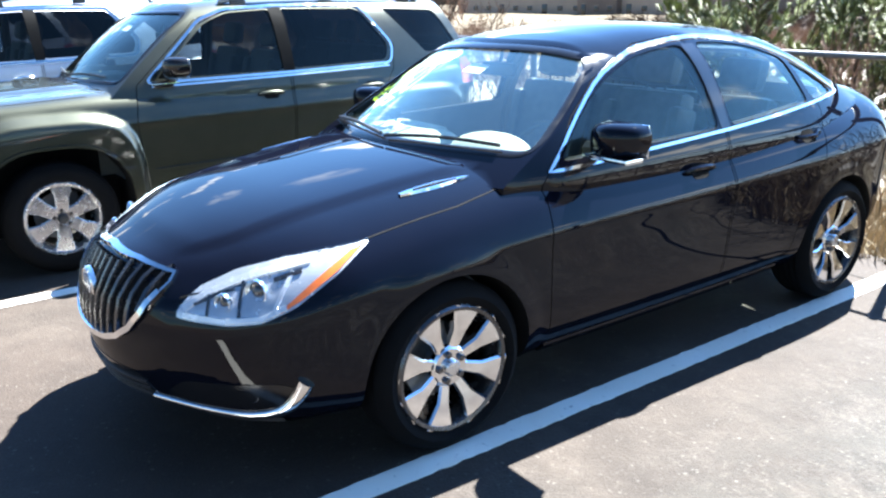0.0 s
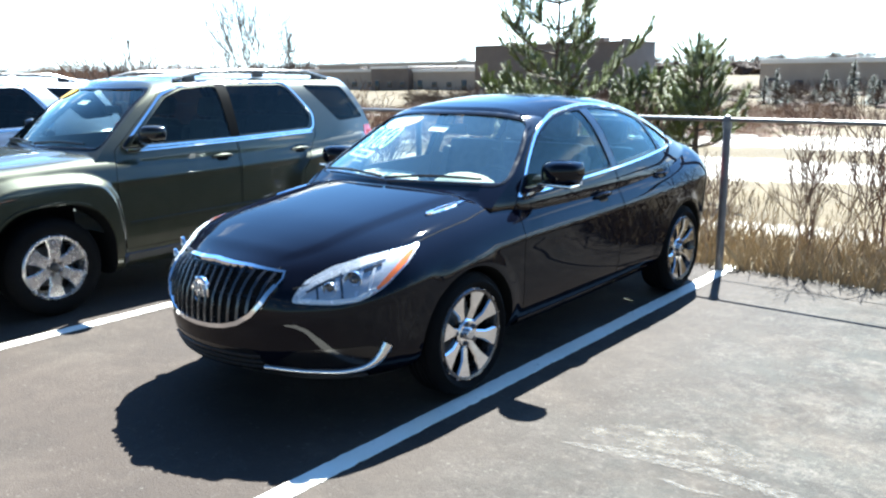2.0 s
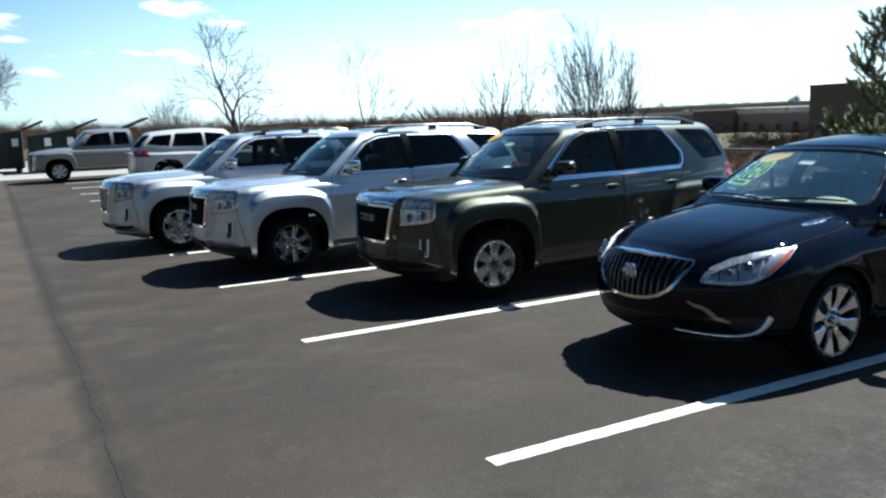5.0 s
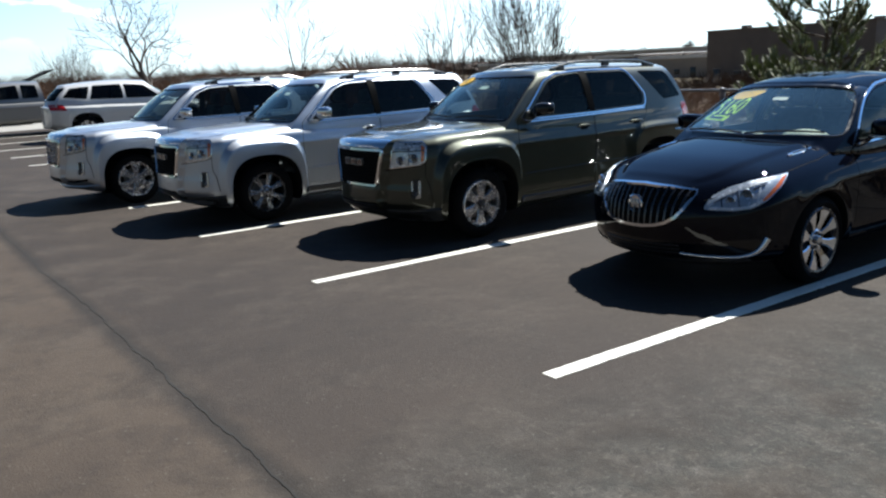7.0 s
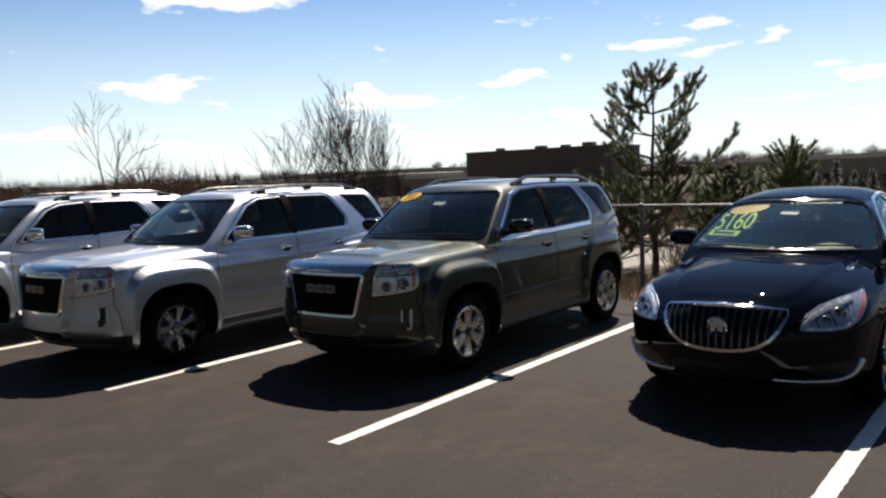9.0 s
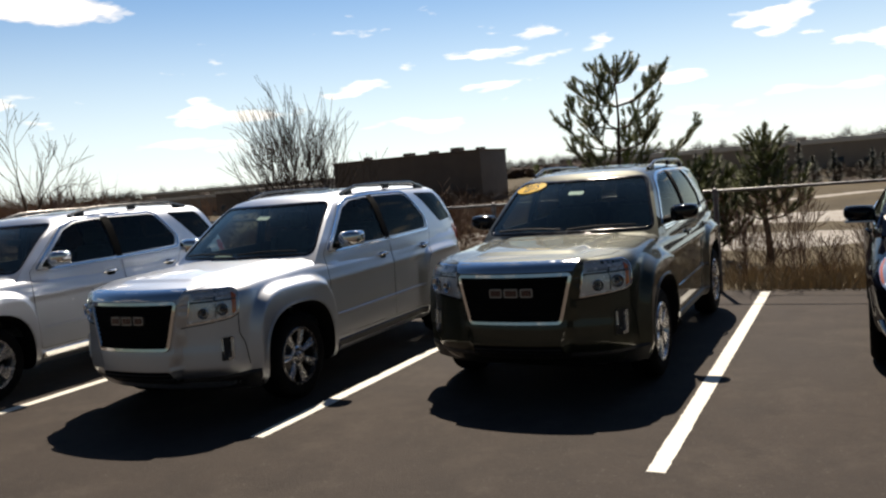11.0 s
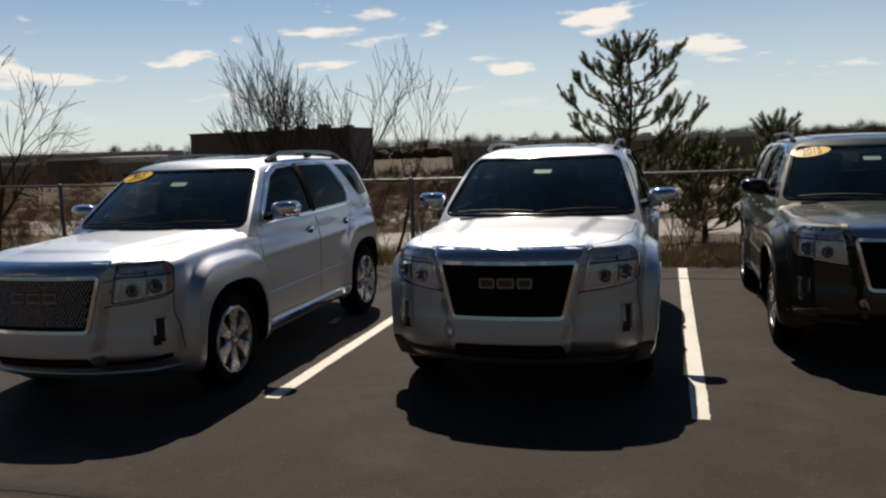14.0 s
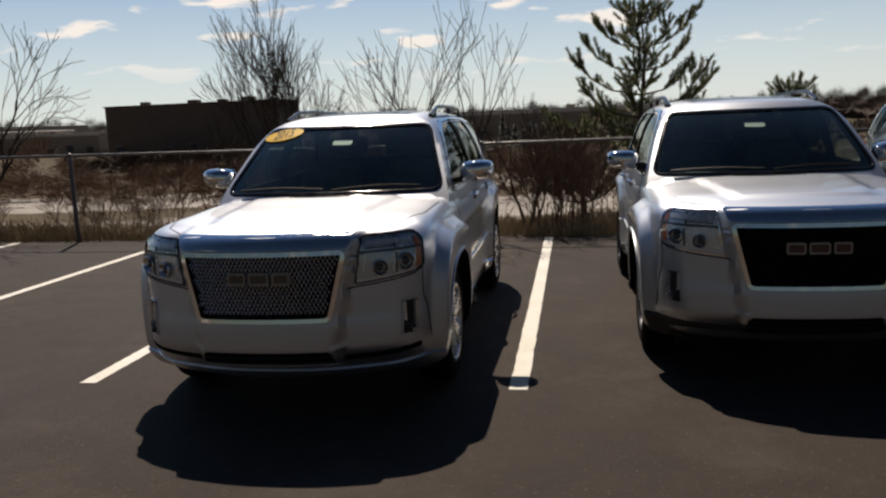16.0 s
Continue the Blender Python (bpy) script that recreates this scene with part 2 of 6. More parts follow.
stone = k.n("ShaderNodeTexVoronoi", Scale=95.0); k.link(pos, stone.inputs["Vector"])
new_c = k.mix(k.rng(blot, 0, 1, 0.3, 0.7), (0.027, 0.020, 0.016), (0.046, 0.035, 0.028))
old_c = k.mix(k.rng(blot, 0, 1, 0.3, 0.7), (0.047, 0.034, 0.025), (0.080, 0.060, 0.044))
east_c = k.mix(k.rng(k.noise(2.0, 10, "World", 0.85), 0, 1, 0.40, 0.60), (0.036, 0.033, 0.029), (0.098, 0.09, 0.08))
east_c = k.mix(k.rng(k.noise(0.5, 4, "World", 0.6), 0, 0.5, 0.45, 0.62), east_c, (0.076, 0.071, 0.065))
east_c = k.mix(k.rng(k.noise(70, 5, "World", 0.85), 0, 0.8, 0.50, 0.62), east_c, (0.022, 0.021, 0.020))
east_c = k.mix(k.rng(k.noise(0.7, 5, "World", 0.6), 0, 0.5, 0.50, 0.68), east_c, (0.125, 0.114, 0.095))
east_c = k.mix(k.rng(k.noise(9, 6, "World", 0.75), 0, 0.85, 0.46, 0.58), east_c, (0.035, 0.035, 0.032))
east_c = k.mix(k.rng(k.noise(26, 5, "World", 0.8), 0, 0.6, 0.53, 0.64), east_c, (0.145, 0.134, 0.113))
east_c = k.mix(k.rng(k.noise(3.0, 6, "World", 0.65), 0, 0.7, 0.48, 0.60), east_c, (0.040, 0.041, 0.037))
c = k.mix(old, new_c, old_c)
c = k.mix(east, c, east_c)
seam = k.n("ShaderNodeMath"); seam.operation = "ADD"; seam.inputs[1].default_value = 1.75
k.link(sx.outputs[1], seam.inputs[0])
sa = k.n("ShaderNodeMath"); sa.operation = "ABSOLUTE"; k.link(seam.outputs[0], sa.inputs[0])
sj = k.n("ShaderNodeMath"); sj.operation = "ADD"
k.link(sa.outputs[0], sj.inputs[0]); k.link(k.rng(k.noise(5, 5, "World", 0.7), -0.09, 0.09), sj.inputs[1])
c = k.mix(k.rng(sj.outputs[0], 0.75, 0.0, 0.03, 0.13), c, (0.014, 0.012, 0.0105))
c = k.mix(k.rng(k.noise(0.9, 7, "World", 0.7), 0, 0.7, 0.5, 0.70), c, (0.070, 0.057, 0.046))
c = k.mix(k.rng(grain, 0, 0.55, 0.5, 0.72), c, (0.085, 0.073, 0.062))
c = k.mix(k.rng(k.noise(3.2, 5, "World", 0.7), 0, 0.45, 0.55, 0.8), c, (0.017, 0.015, 0.014))
c = k.mix(k.rng(k.noise(1.7, 8, "World", 0.75), 0, 0.5, 0.46, 0.62), c, (0.024, 0.019, 0.016))
pale = k.rng(stone.outputs["Color"], 0, 0.26, 0.86, 0.96)
c = k.mix(pale, c, (0.20, 0.185, 0.165))
k.set(color=c, rough=k.rng(blot, 0.72, 0.9), spec=k.rng(east, 0.20, 0.10))
hsum = k.n("ShaderNodeMath"); hsum.operation = "ADD"
k.link(grain, hsum.inputs[0]); k.link(stone.outputs["Distance"], hsum.inputs[1])
k.bump(hsum.outputs[0], 0.45, 0.005)
M["asphalt"] = k.m

k = Mat("line paint")
wear = k.noise(22, 5, "World", 0.7)
c = k.mix(k.rng(k.noise(2.2, 4, "World"), 0, 1, 0.3, 0.7), (0.70, 0.67, 0.58), (0.80, 0.78, 0.71))
c = k.mix(k.rng(wear, 0, 0.85, 0.62, 0.72), c, (0.16, 0.15, 0.14))
k.set(color=c, rough=0.65)
k.bump(k.noise(150, 3, "World", 0.7), 0.5, 0.004)
M["line_paint"] = k.m
M["crack"] = plain("dark crack", (0.017, 0.0145, 0.012), 0.95, 0, 0.3, 9)
k = Mat("gritty scuff")
k.set(color=k.mix(k.noise(40, 3), (0.13, 0.122, 0.108), (0.20, 0.187, 0.165)), rough=0.9, alpha=k.rng(k.noise(22, 5, rough=0.75), 0.0, 0.6, 0.40, 0.66))
M["scuff"] = k.m
k = Mat("thin sand film")
k.set(color=k.mix(k.noise(40, 3), (0.12, 0.108, 0.09), (0.17, 0.155, 0.13)), rough=0.9, alpha=k.rng(k.noise(7, 7, rough=0.8), 0.0, 0.75, 0.47, 0.66))
M["sand_film"] = k.m
M["concrete"] = plain("pale concrete", (0.30, 0.285, 0.26), 0.85, 0, 0.15, 1.2, 0.4, 60)

M["lining"] = plain("grey cabin lining", (0.13, 0.13, 0.13), 0.8, 0, 0.15, 8)
k = Mat("field")
pos = k.coord("World")
sx = k.n("ShaderNodeSeparateXYZ"); k.link(pos, sx.inputs[0])


def sums(k, op, a, b):
    """One arithmetic step on two values, each a socket or a number."""
    q = k.n("ShaderNodeMath"); q.operation = op
    for i, v in enumerate((a, b)):
        if isinstance(v, (int, float)):
            q.inputs[i].default_value = v
        else:
            k.link(v, q.inputs[i])
    return q.outputs[0]


# strips of pale bleached stubble cross the field at a slant
across = sums(k, "SUBTRACT", sx.outputs[1], sums(k, "MULTIPLY", sx.outputs[0], 0.35))
across = sums(k, "ADD", across, k.rng(k.noise(0.08, 3, "World"), -1.6, 1.6, 0.25, 0.75))
across = sums(k, "ADD", across, k.rng(k.noise(1.3, 4, "World", 0.7), -0.9, 0.9, 0.25, 0.75))
strips = 0.0
for u0, u1, amount in ((10.4, 12.6, 0.55), (19.0, 24.4, 0.92), (28.9, 37.4, 1.0), (53.0, 55.5, 0.9)):
    strips = sums(k, "ADD", strips, sums(k, "MULTIPLY", k.rng(across, 0, amount, u0, u0 + 0.5), k.rng(across, 1, 0, u1, u1 + 0.5)))
straw = k.mix(k.rng(k.noise(0.25, 6, "World", 0.65), 0, 1, 0.3, 0.7), (0.062, 0.049, 0.029), (0.128, 0.102, 0.060))
straw = k.mix(k.rng(k.noise(6, 5, "World", 0.7), 0, 0.6, 0.4, 0.75), straw, (0.06, 0.043, 0.028))
pale = k.mix(k.rng(k.noise(1.0, 4, "World"), 0, 1, 0.3, 0.7), (0.31, 0.285, 0.25), (0.44, 0.41, 0.375))
k.set(color=k.mix(strips, straw, pale), rough=0.95, spec=0.2)
k.bump(k.noise(2.5, 5, "World", 0.7), 0.8, 0.12)
M["field"] = k.m
M["galv"] = plain("galvanised steel", (0.22, 0.22, 0.222), 0.42, 0.8, 0.15, 14, 0.1, 90)
M["post_steel"] = plain("weathered post steel", (0.16, 0.155, 0.16), 0.5, 0.6, 0.2, 12, 0.2, 90)
M["bark"] = plain("grey brown bark", (0.058, 0.044, 0.035), 0.9, 0, 0.3, 20, 0.6, 60)
M["twig"] = plain("red brown twigs", (0.155, 0.098, 0.068), 0.9, 0, 0.3, 12)
M["needles"] = plain("pine needles", (0.140, 0.168, 0.047), 0.6, 0, 0.4, 3)
M["pine_bark"] = plain("pine bark", (0.075, 0.055, 0.042), 0.92, 0, 0.3, 18, 0.7, 50)
M["evergreen"] = plain("dark evergreen needles", (0.030, 0.042, 0.024), 0.7, 0, 0.4, 2)
M["straw"] = plain("dry grass", (0.32, 0.25, 0.155), 0.85, 0, 0.35, 4)
M["woods"] = plain("distant leafless woods", (0.072, 0.050, 0.039), 0.95, 0, 0.35, 0.4)
M["brick_brown"] = plain("brown masonry", (0.175, 0.145, 0.125), 0.9, 0, 0.15, 0.5)
M["tan_wall"] = plain("tan wall panels", (0.36, 0.31, 0.26), 0.85, 0, 0.1, 0.4)
M["roof_white"] = plain("white roof membrane", (0.78, 0.77, 0.74), 0.7, 0, 0.08, 0.3)
M["dark_win"] = plain("dark window glass", (0.03, 0.035, 0.045), 0.1, 0, 0.2, 0.5)
M["bin_green"] = plain("green painted steel bin", (0.008, 0.022, 0.016), 0.6, 0.1, 0.25, 3)

# ---------------------------------------------------------------- mesh helpers


def finish(me, mats, sharp=32, smooth=True):
    for m in mats if isinstance(mats, (list, tuple)) else [mats]:
        me.materials.append(M[m] if isinstance(m, str) else m)
    if smooth:
        me.polygons.foreach_set("use_smooth", [True] * len(me.polygons))
        me.set_sharp_from_angle(angle=radians(sharp))
    return me


def part(name, bm, material, parent, label="", sharp=32, m=None):
    """One mesh object under a thing or a part. bm is a bmesh or a mesh."""
    if isinstance(bm, bmesh.types.BMesh):
        me = bpy.data.meshes.new(name)
        bm.to_mesh(me)
        bm.free()
        finish(me, material, sharp)
    else:
        me = bm
        if not me.materials:
            finish(me, material, sharp)
    ob = new(name, me)
    ob.parent = parent
    if m is not None:
        ob.matrix_basis = m
    if label:
        ob["label"] = label
    return ob


def thing(name, label, category, m=None, group=""):
    ob = new(name)
    ob.empty_display_size = 0.2
    if m is not None:
        ob.matrix_basis = m
    return tagged(ob, label, category, group)


def add_box(bm, cx, cy, cz, sx, sy, sz, bevel=0.0, rot=None, seg=2):
    r = bmesh.ops.create_cube(bm, size=1.0)
    vs = r["verts"]
    bmesh.ops.scale(bm, vec=(sx, sy, sz), verts=vs)
    if bevel:
        es = list({e for v in vs for e in v.link_edges})
        r2 = bmesh.ops.bevel(bm, geom=es, offset=bevel, segments=seg, affect="EDGES", profile=0.6)
        vs = list({v for f in r2["faces"] for v in f.verts} | {v for v in vs if v.is_valid})
    mat = Matrix.Translation((cx, cy, cz)) @ (rot if rot is not None else Matrix.Identity(4))
    bmesh.ops.transform(bm, matrix=mat, verts=vs)
    return vs


def boxm(cx, cy, cz, sx, sy, sz, bevel=0.0, rot=None):
    bm = bmesh.new()
    add_box(bm, cx, cy, cz, sx, sy, sz, bevel, rot)
    return bm


def lathe(bm, profile, seg=48, axis="X", closed=False, mi=0):
    """Turns (along axis, radius) pairs round the x axis."""
    rings = []
    for a, r in profile:
        ring = []
        for i in range(seg):
            t = 2 * math.pi * i / seg
            ring.append(bm.verts.new((a, r * math.cos(t), r * math.sin(t))))
        rings.append(ring)
    n = len(rings)
    for j in range(n if closed else n - 1):
        p, q = rings[j], rings[(j + 1) % n]
        for i in range(seg):
            f = bm.faces.new((p[i], p[(i + 1) % seg], q[(i + 1) % seg], q[i]))
            f.material_index = mi
    return rings


def tube(bm, path, radii, sides=6, cap=True):
    """A tapered tube along points."""
    rings = []
    pts = [Vector(p) for p in path]
    ref = Vector((0.31, 0.27, 0.91))
    for i, p in enumerate(pts):
        d = (pts[min(i + 1, len(pts) - 1)] - pts[max(i - 1, 0)])
        if d.length < 1e-9:
            d = Vector((0, 0, 1))
        d.normalize()
        u = d.cross(ref)
        if u.length < 0.05:
            u = d.cross(Vector((1, 0, 0)))
        u.normalize()
        w = d.cross(u)
        r = radii[i] if isinstance(radii, (list, tuple)) else radii
        rings.append([bm.verts.new(p + r * (math.cos(2 * math.pi * s / sides) * u + math.sin(2 * math.pi * s / sides) * w)) for s in range(sides)])
    for a, b in zip(rings, rings[1:]):
        for s in range(sides):
            bm.faces.new((a[s], a[(s + 1) % sides], b[(s + 1) % sides], b[s]))
    if cap and sides > 2:
        bm.faces.new(rings[0][::-1])
        bm.faces.new(rings[-1])


def curve_of(pts):
    """A smooth function through (x, value) pairs that does not overshoot."""
    xs, vs = np.array([p[0] for p in pts], float), np.array([p[1] for p in pts], float)
    h, d = np.diff(xs), np.diff(vs) / np.diff(xs)
    m = np.zeros(len(xs))
    m[0], m[-1] = d[0], d[-1]
    for i in range(1, len(xs) - 1):
        if d[i - 1] * d[i] > 0:
            w1, w2 = 2 * h[i] + h[i - 1], h[i] + 2 * h[i - 1]
            m[i] = (w1 + w2) / (w1 / d[i - 1] + w2 / d[i])

    def f(x):
        x = np.clip(np.asarray(x, float), xs[0], xs[-1])
        i = np.clip(np.searchsorted(xs, x) - 1, 0, len(xs) - 2)
        t = (x - xs[i]) / h[i]
        return (1 + 2 * t) * (1 - t) ** 2 * vs[i] + t * (1 - t) ** 2 * h[i] * m[i] + t * t * (3 - 2 * t) * vs[i + 1] + t * t * (t - 1) * h[i] * m[i + 1]

    return f


def smooth01(x):
    x = np.clip(x, 0, 1)
    return x * x * (3 - 2 * x)


def box_grid(fa, fb, fc, fn, mi=0):
    """A closed grid over the faces of a box: fa, fb, fc are the steps along each side, fn maps arrays a, b, c to x, y, z."""
    na, nb, nc = len(fa), len(fb), len(fc)
    index, abc, faces = {}, [], []

    def vid(i, j, k):
        key = (i, j, k)
        if key not in index:
            index[key] = len(abc)
            abc.append((fa[i], fb[j], fc[k]))
        return index[key]

    for i in range(na - 1):
        for j in range(nb - 1):
            faces.append((vid(i, j, 0), vid(i, j + 1, 0), vid(i + 1, j + 1, 0), vid(i + 1, j, 0)))
            faces.append((vid(i, j, nc - 1), vid(i + 1, j, nc - 1), vid(i + 1, j + 1, nc - 1), vid(i, j + 1, nc - 1)))
        for k in range(nc - 1):
            faces.append((vid(i, 0, k), vid(i + 1, 0, k), vid(i + 1, 0, k + 1), vid(i, 0, k + 1)))
            faces.append((vid(i, nb - 1, k), vid(i, nb - 1, k + 1), vid(i + 1, nb - 1, k + 1), vid(i + 1, nb - 1, k)))
    for j in range(nb - 1):
        for k in range(nc - 1):
            faces.append((vid(0, j, k), vid(0, j, k + 1), vid(0, j + 1, k + 1), vid(0, j + 1, k)))
            faces.append((vid(na - 1, j, k), vid(na - 1, j + 1, k), vid(na - 1, j + 1, k + 1), vid(na - 1, j, k + 1)))
    a, b, c = np.array(abc).T
    x, y, z = fn(a, b, c)
    me = bpy.data.meshes.new("grid")
    me.from_pydata(np.stack([x, y, z], 1).tolist(), [], faces)
    me.polygons.foreach_set("material_index", [mi] * len(faces))
    me.update()
    return me


def boolean(base, steps):
    """base mesh, then (operation, mesh) in turn; gives a new mesh."""
    ob = new("work", base)
    temps = [ob]
    for op, me in steps:
        c = new("work_cutter", me)
        c.hide_render = True
        temps.append(c)
        md = ob.modifiers.new("b", "BOOLEAN")
        md.operation, md.object, md.solver = op, c, "EXACT"
    dg = bpy.context.evaluated_depsgraph_get()
    dg.update()
    out = bpy.data.meshes.new_from_object(ob.evaluated_get(dg))
    for o in temps:
        bpy.data.objects.remove(o)
    return out


def prism(poly, axis, lo, hi, mi=1):
    """A closed prism from a polygon: axis X takes (y, z), Y takes (x, z), Z takes (x, y)."""
    bm = bmesh.new()

    def at(u, v, d):
        return {"X": (d, u, v), "Y": (u, d, v), "Z": (u, v, d)}[axis]

    a = [bm.verts.new(at(u, v, lo)) for u, v in poly]
    b = [bm.verts.new(at(u, v, hi)) for u, v in poly]
    bm.faces.new(a), bm.faces.new(b[::-1])
    for i in range(len(a)):
        j = (i + 1) % len(a)
        bm.faces.new((a[i], b[i], b[j], a[j]))
    bmesh.ops.recalc_face_normals(bm, faces=bm.faces)
    for f in bm.faces:
        f.material_index = mi
    me = bpy.data.meshes.new("prism")
    bm.to_mesh(me)
    bm.free()
    return me


def rounded(poly, r, seg=4):
    """The polygon with its corners rounded."""
    out, n = [], len(poly)
    for i in range(n):
        p, a, b = Vector(poly[i]), Vector(poly[i - 1]), Vector(poly[(i + 1) % n])
        da, db = (a - p), (b - p)
        k = min(r, da.length * 0.45, db.length * 0.45)
        s, e = p + da.normalized() * k, p + db.normalized() * k
        for j in range(seg + 1):
            t = j / seg
            out.append(tuple((1 - t) ** 2 * s + 2 * t * (1 - t) * p + t * t * e))
    return out


RAYS = {"front": (lambda u, v: Vector((u, -3, v)), Vector((0, 1, 0))), "back": (lambda u, v: Vector((u, 9, v)), Vector((0, -1, 0))),
        "right": (lambda u, v: Vector((3, u, v)), Vector((-1, 0, 0))), "left": (lambda u, v: Vector((-3, u, v)), Vector((1, 0, 0))),
        "fr": (lambda u, v: Vector((u * 0.7071 + 3, u * 0.7071 - 3, v)), Vector((-0.7071, 0.7071, 0))), "fl": (lambda u, v: Vector((-u * 0.7071 - 3, u * 0.7071 - 3, v)), Vector((0.7071, 0.7071, 0))),
        "top": (lambda u, v: Vector((u, v, 4)), Vector((0, 0, -1)))}


def cast(bvh, side, u, v):
    start, way = RAYS[side]
    hit, normal, _, _ = bvh.ray_cast(start(u, v), way)
    if hit is None:
        s = start(u, v)
        hit, normal, _, _ = bvh.find_nearest(s + way * (3.9 if side == "top" else 2.2 if side in ("right", "left") else 4.2 if side in ("fr", "fl") else 3.4))
    return hit, normal


def patch(bvh, side, poly, step=0.035, off=0.003, depth=0.012):
    """A sheet cut to a convex outline and laid on the shape, with a turned-in rim."""
    us, vs = [p[0] for p in poly], [p[1] for p in poly]
    area = sum(us[i - 1] * vs[i] - us[i] * vs[i - 1] for i in range(len(poly)))
    if area < 0:
        poly = poly[::-1]
    bm = bmesh.new()
    u0, u1, v0, v1 = min(us) - 1e-3, max(us) + 1e-3, min(vs) - 1e-3, max(vs) + 1e-3
    nu, nv = max(2, int((u1 - u0) / step) + 1), max(2, int((v1 - v0) / step) + 1)
    grid = [[bm.verts.new((u0 + (u1 - u0) * i / nu, v0 + (v1 - v0) * j / nv, 0)) for j in range(nv + 1)] for i in range(nu + 1)]
    for i in range(nu):
        for j in range(nv):
            bm.faces.new((grid[i][j], grid[i + 1][j], grid[i + 1][j + 1], grid[i][j + 1]))
    for i in range(len(poly)):
        p, q = Vector((*poly[i - 1], 0)), Vector((*poly[i], 0))
        e = q - p
        if e.length < 1e-5:
            continue
        bmesh.ops.bisect_plane(bm, geom=bm.verts[:] + bm.edges[:] + bm.faces[:], plane_co=p, plane_no=(e.y, -e.x, 0), clear_outer=True, dist=1e-5)
    bmesh.ops.remove_doubles(bm, verts=bm.verts[:], dist=2e-4)
    inner = []
    for v in bm.verts:
        hit, normal = cast(bvh, side, v.co.x, v.co.y)
        inner.append((v, normal.copy()))
        v.co = hit + normal * off
    way = RAYS[side][1]
    bmesh.ops.recalc_face_normals(bm, faces=bm.faces)
    s = sum((f.normal.dot(way) for f in bm.faces))
    if s > 0:
        bmesh.ops.reverse_faces(bm, faces=bm.faces)
    if depth:
        rim = [e for e in bm.edges if e.is_boundary]
        r = bmesh.ops.extrude_edge_only(bm, edges=rim)
        nv = [g for g in r["geom"] if isinstance(g, bmesh.types.BMVert)]
        for v in nv:
            v.co += way * depth
    return bm


def strip(bvh, side, path, width, off=0.004, rise=0.004, step=0.03, closed=False, bm=None, taper=False):
    """A low domed ribbon laid on the shape along a path."""
    bm = bm or bmesh.new()
    pts = [Vector(p) for p in path] + ([Vector(path[0])] if closed else [])
    line = []
    for p, q in zip(pts, pts[1:]):
        n = max(1, int((q - p).length / step))
        line += [p.lerp(q, i / n) for i in range(n)]
    if not closed:
        line.append(pts[-1])
    n = len(line)
    rows = []
    for i, p in enumerate(line):
        a = line[(i - 1) % n] if closed else line[max(i - 1, 0)]
        b = line[(i + 1) % n] if closed else line[min(i + 1, n - 1)]
        d = b - a
        d = d.normalized() if d.length > 1e-9 else Vector((1, 0))
        nrm = Vector((-d.y, d.x))
        w = width * (math.sin(math.pi * (0.12 + 0.88 * i / (n - 1))) if taper else 1.0)
        row = []
        for k, lift in ((-0.5, 0.0), (-0.36, 1.0), (0.36, 1.0), (0.5, 0.0)):
            u, v = p + nrm * (w * k)
            hit, normal = cast(bvh, side, u, v)
            row.append(bm.verts.new(hit + normal * (off * (0.15 + 0.85 * lift) + rise * lift)))
        rows.append(row)
    m = n if closed else n - 1
    for i in range(m):
        a, b = rows[i], rows[(i + 1) % n]
        for k in range(3):
            bm.faces.new((a[k], a[k + 1], b[k + 1], b[k]))
    bmesh.ops.recalc_face_normals(bm, faces=bm.faces)
    way = RAYS[side][1]
    if sum(f.normal.dot(way) for f in bm.faces) > 0:
        bmesh.ops.reverse_faces(bm, faces=bm.faces)
    return bm


def font_mesh(text, size, shear=0.0):
    """The letters of a text as a flat mesh, centred."""
    cu = bpy.data.curves.new("text", "FONT")
    cu.body, cu.size, cu.align_x, cu.align_y, cu.shear = text, size, "CENTER", "CENTER", shear
    ob = new("work_text", cu)
    dg = bpy.context.evaluated_depsgraph_get()
    dg.update()
    me = bpy.data.meshes.new_from_object(ob.evaluated_get(dg))
    bpy.data.objects.remove(ob)
    return me


def lettering(bvh, side, text, u, v, size, off, slope=0.0, shear=0.2, bold=0.0):
    """Writing laid on the shape; slope turns the line of text."""
    me = font_mesh(text, size, shear)
    bm = bmesh.new()
    bm.from_mesh(me)
    bmesh.ops.subdivide_edges(bm, edges=[e for e in bm.edges if e.calc_length() > 0.02], cuts=1)
    c, s = math.cos(slope), math.sin(slope)
    for w in bm.verts:
        hit, normal = cast(bvh, side, u + w.co.x * c - w.co.y * s, v + w.co.x * s + w.co.y * c)
        w.co = hit + normal * off
    return bm


# ---------------------------------------------------------------- vehicles
from mathutils.bvhtree import BVHTree


def steps(*runs):
    """Joined even runs: (start, end, count), ..."""
    out = []
    for a, b, n in runs:
        out += [a + (b - a) * i / n for i in range(n)]
    return out + [runs[-1][1]]


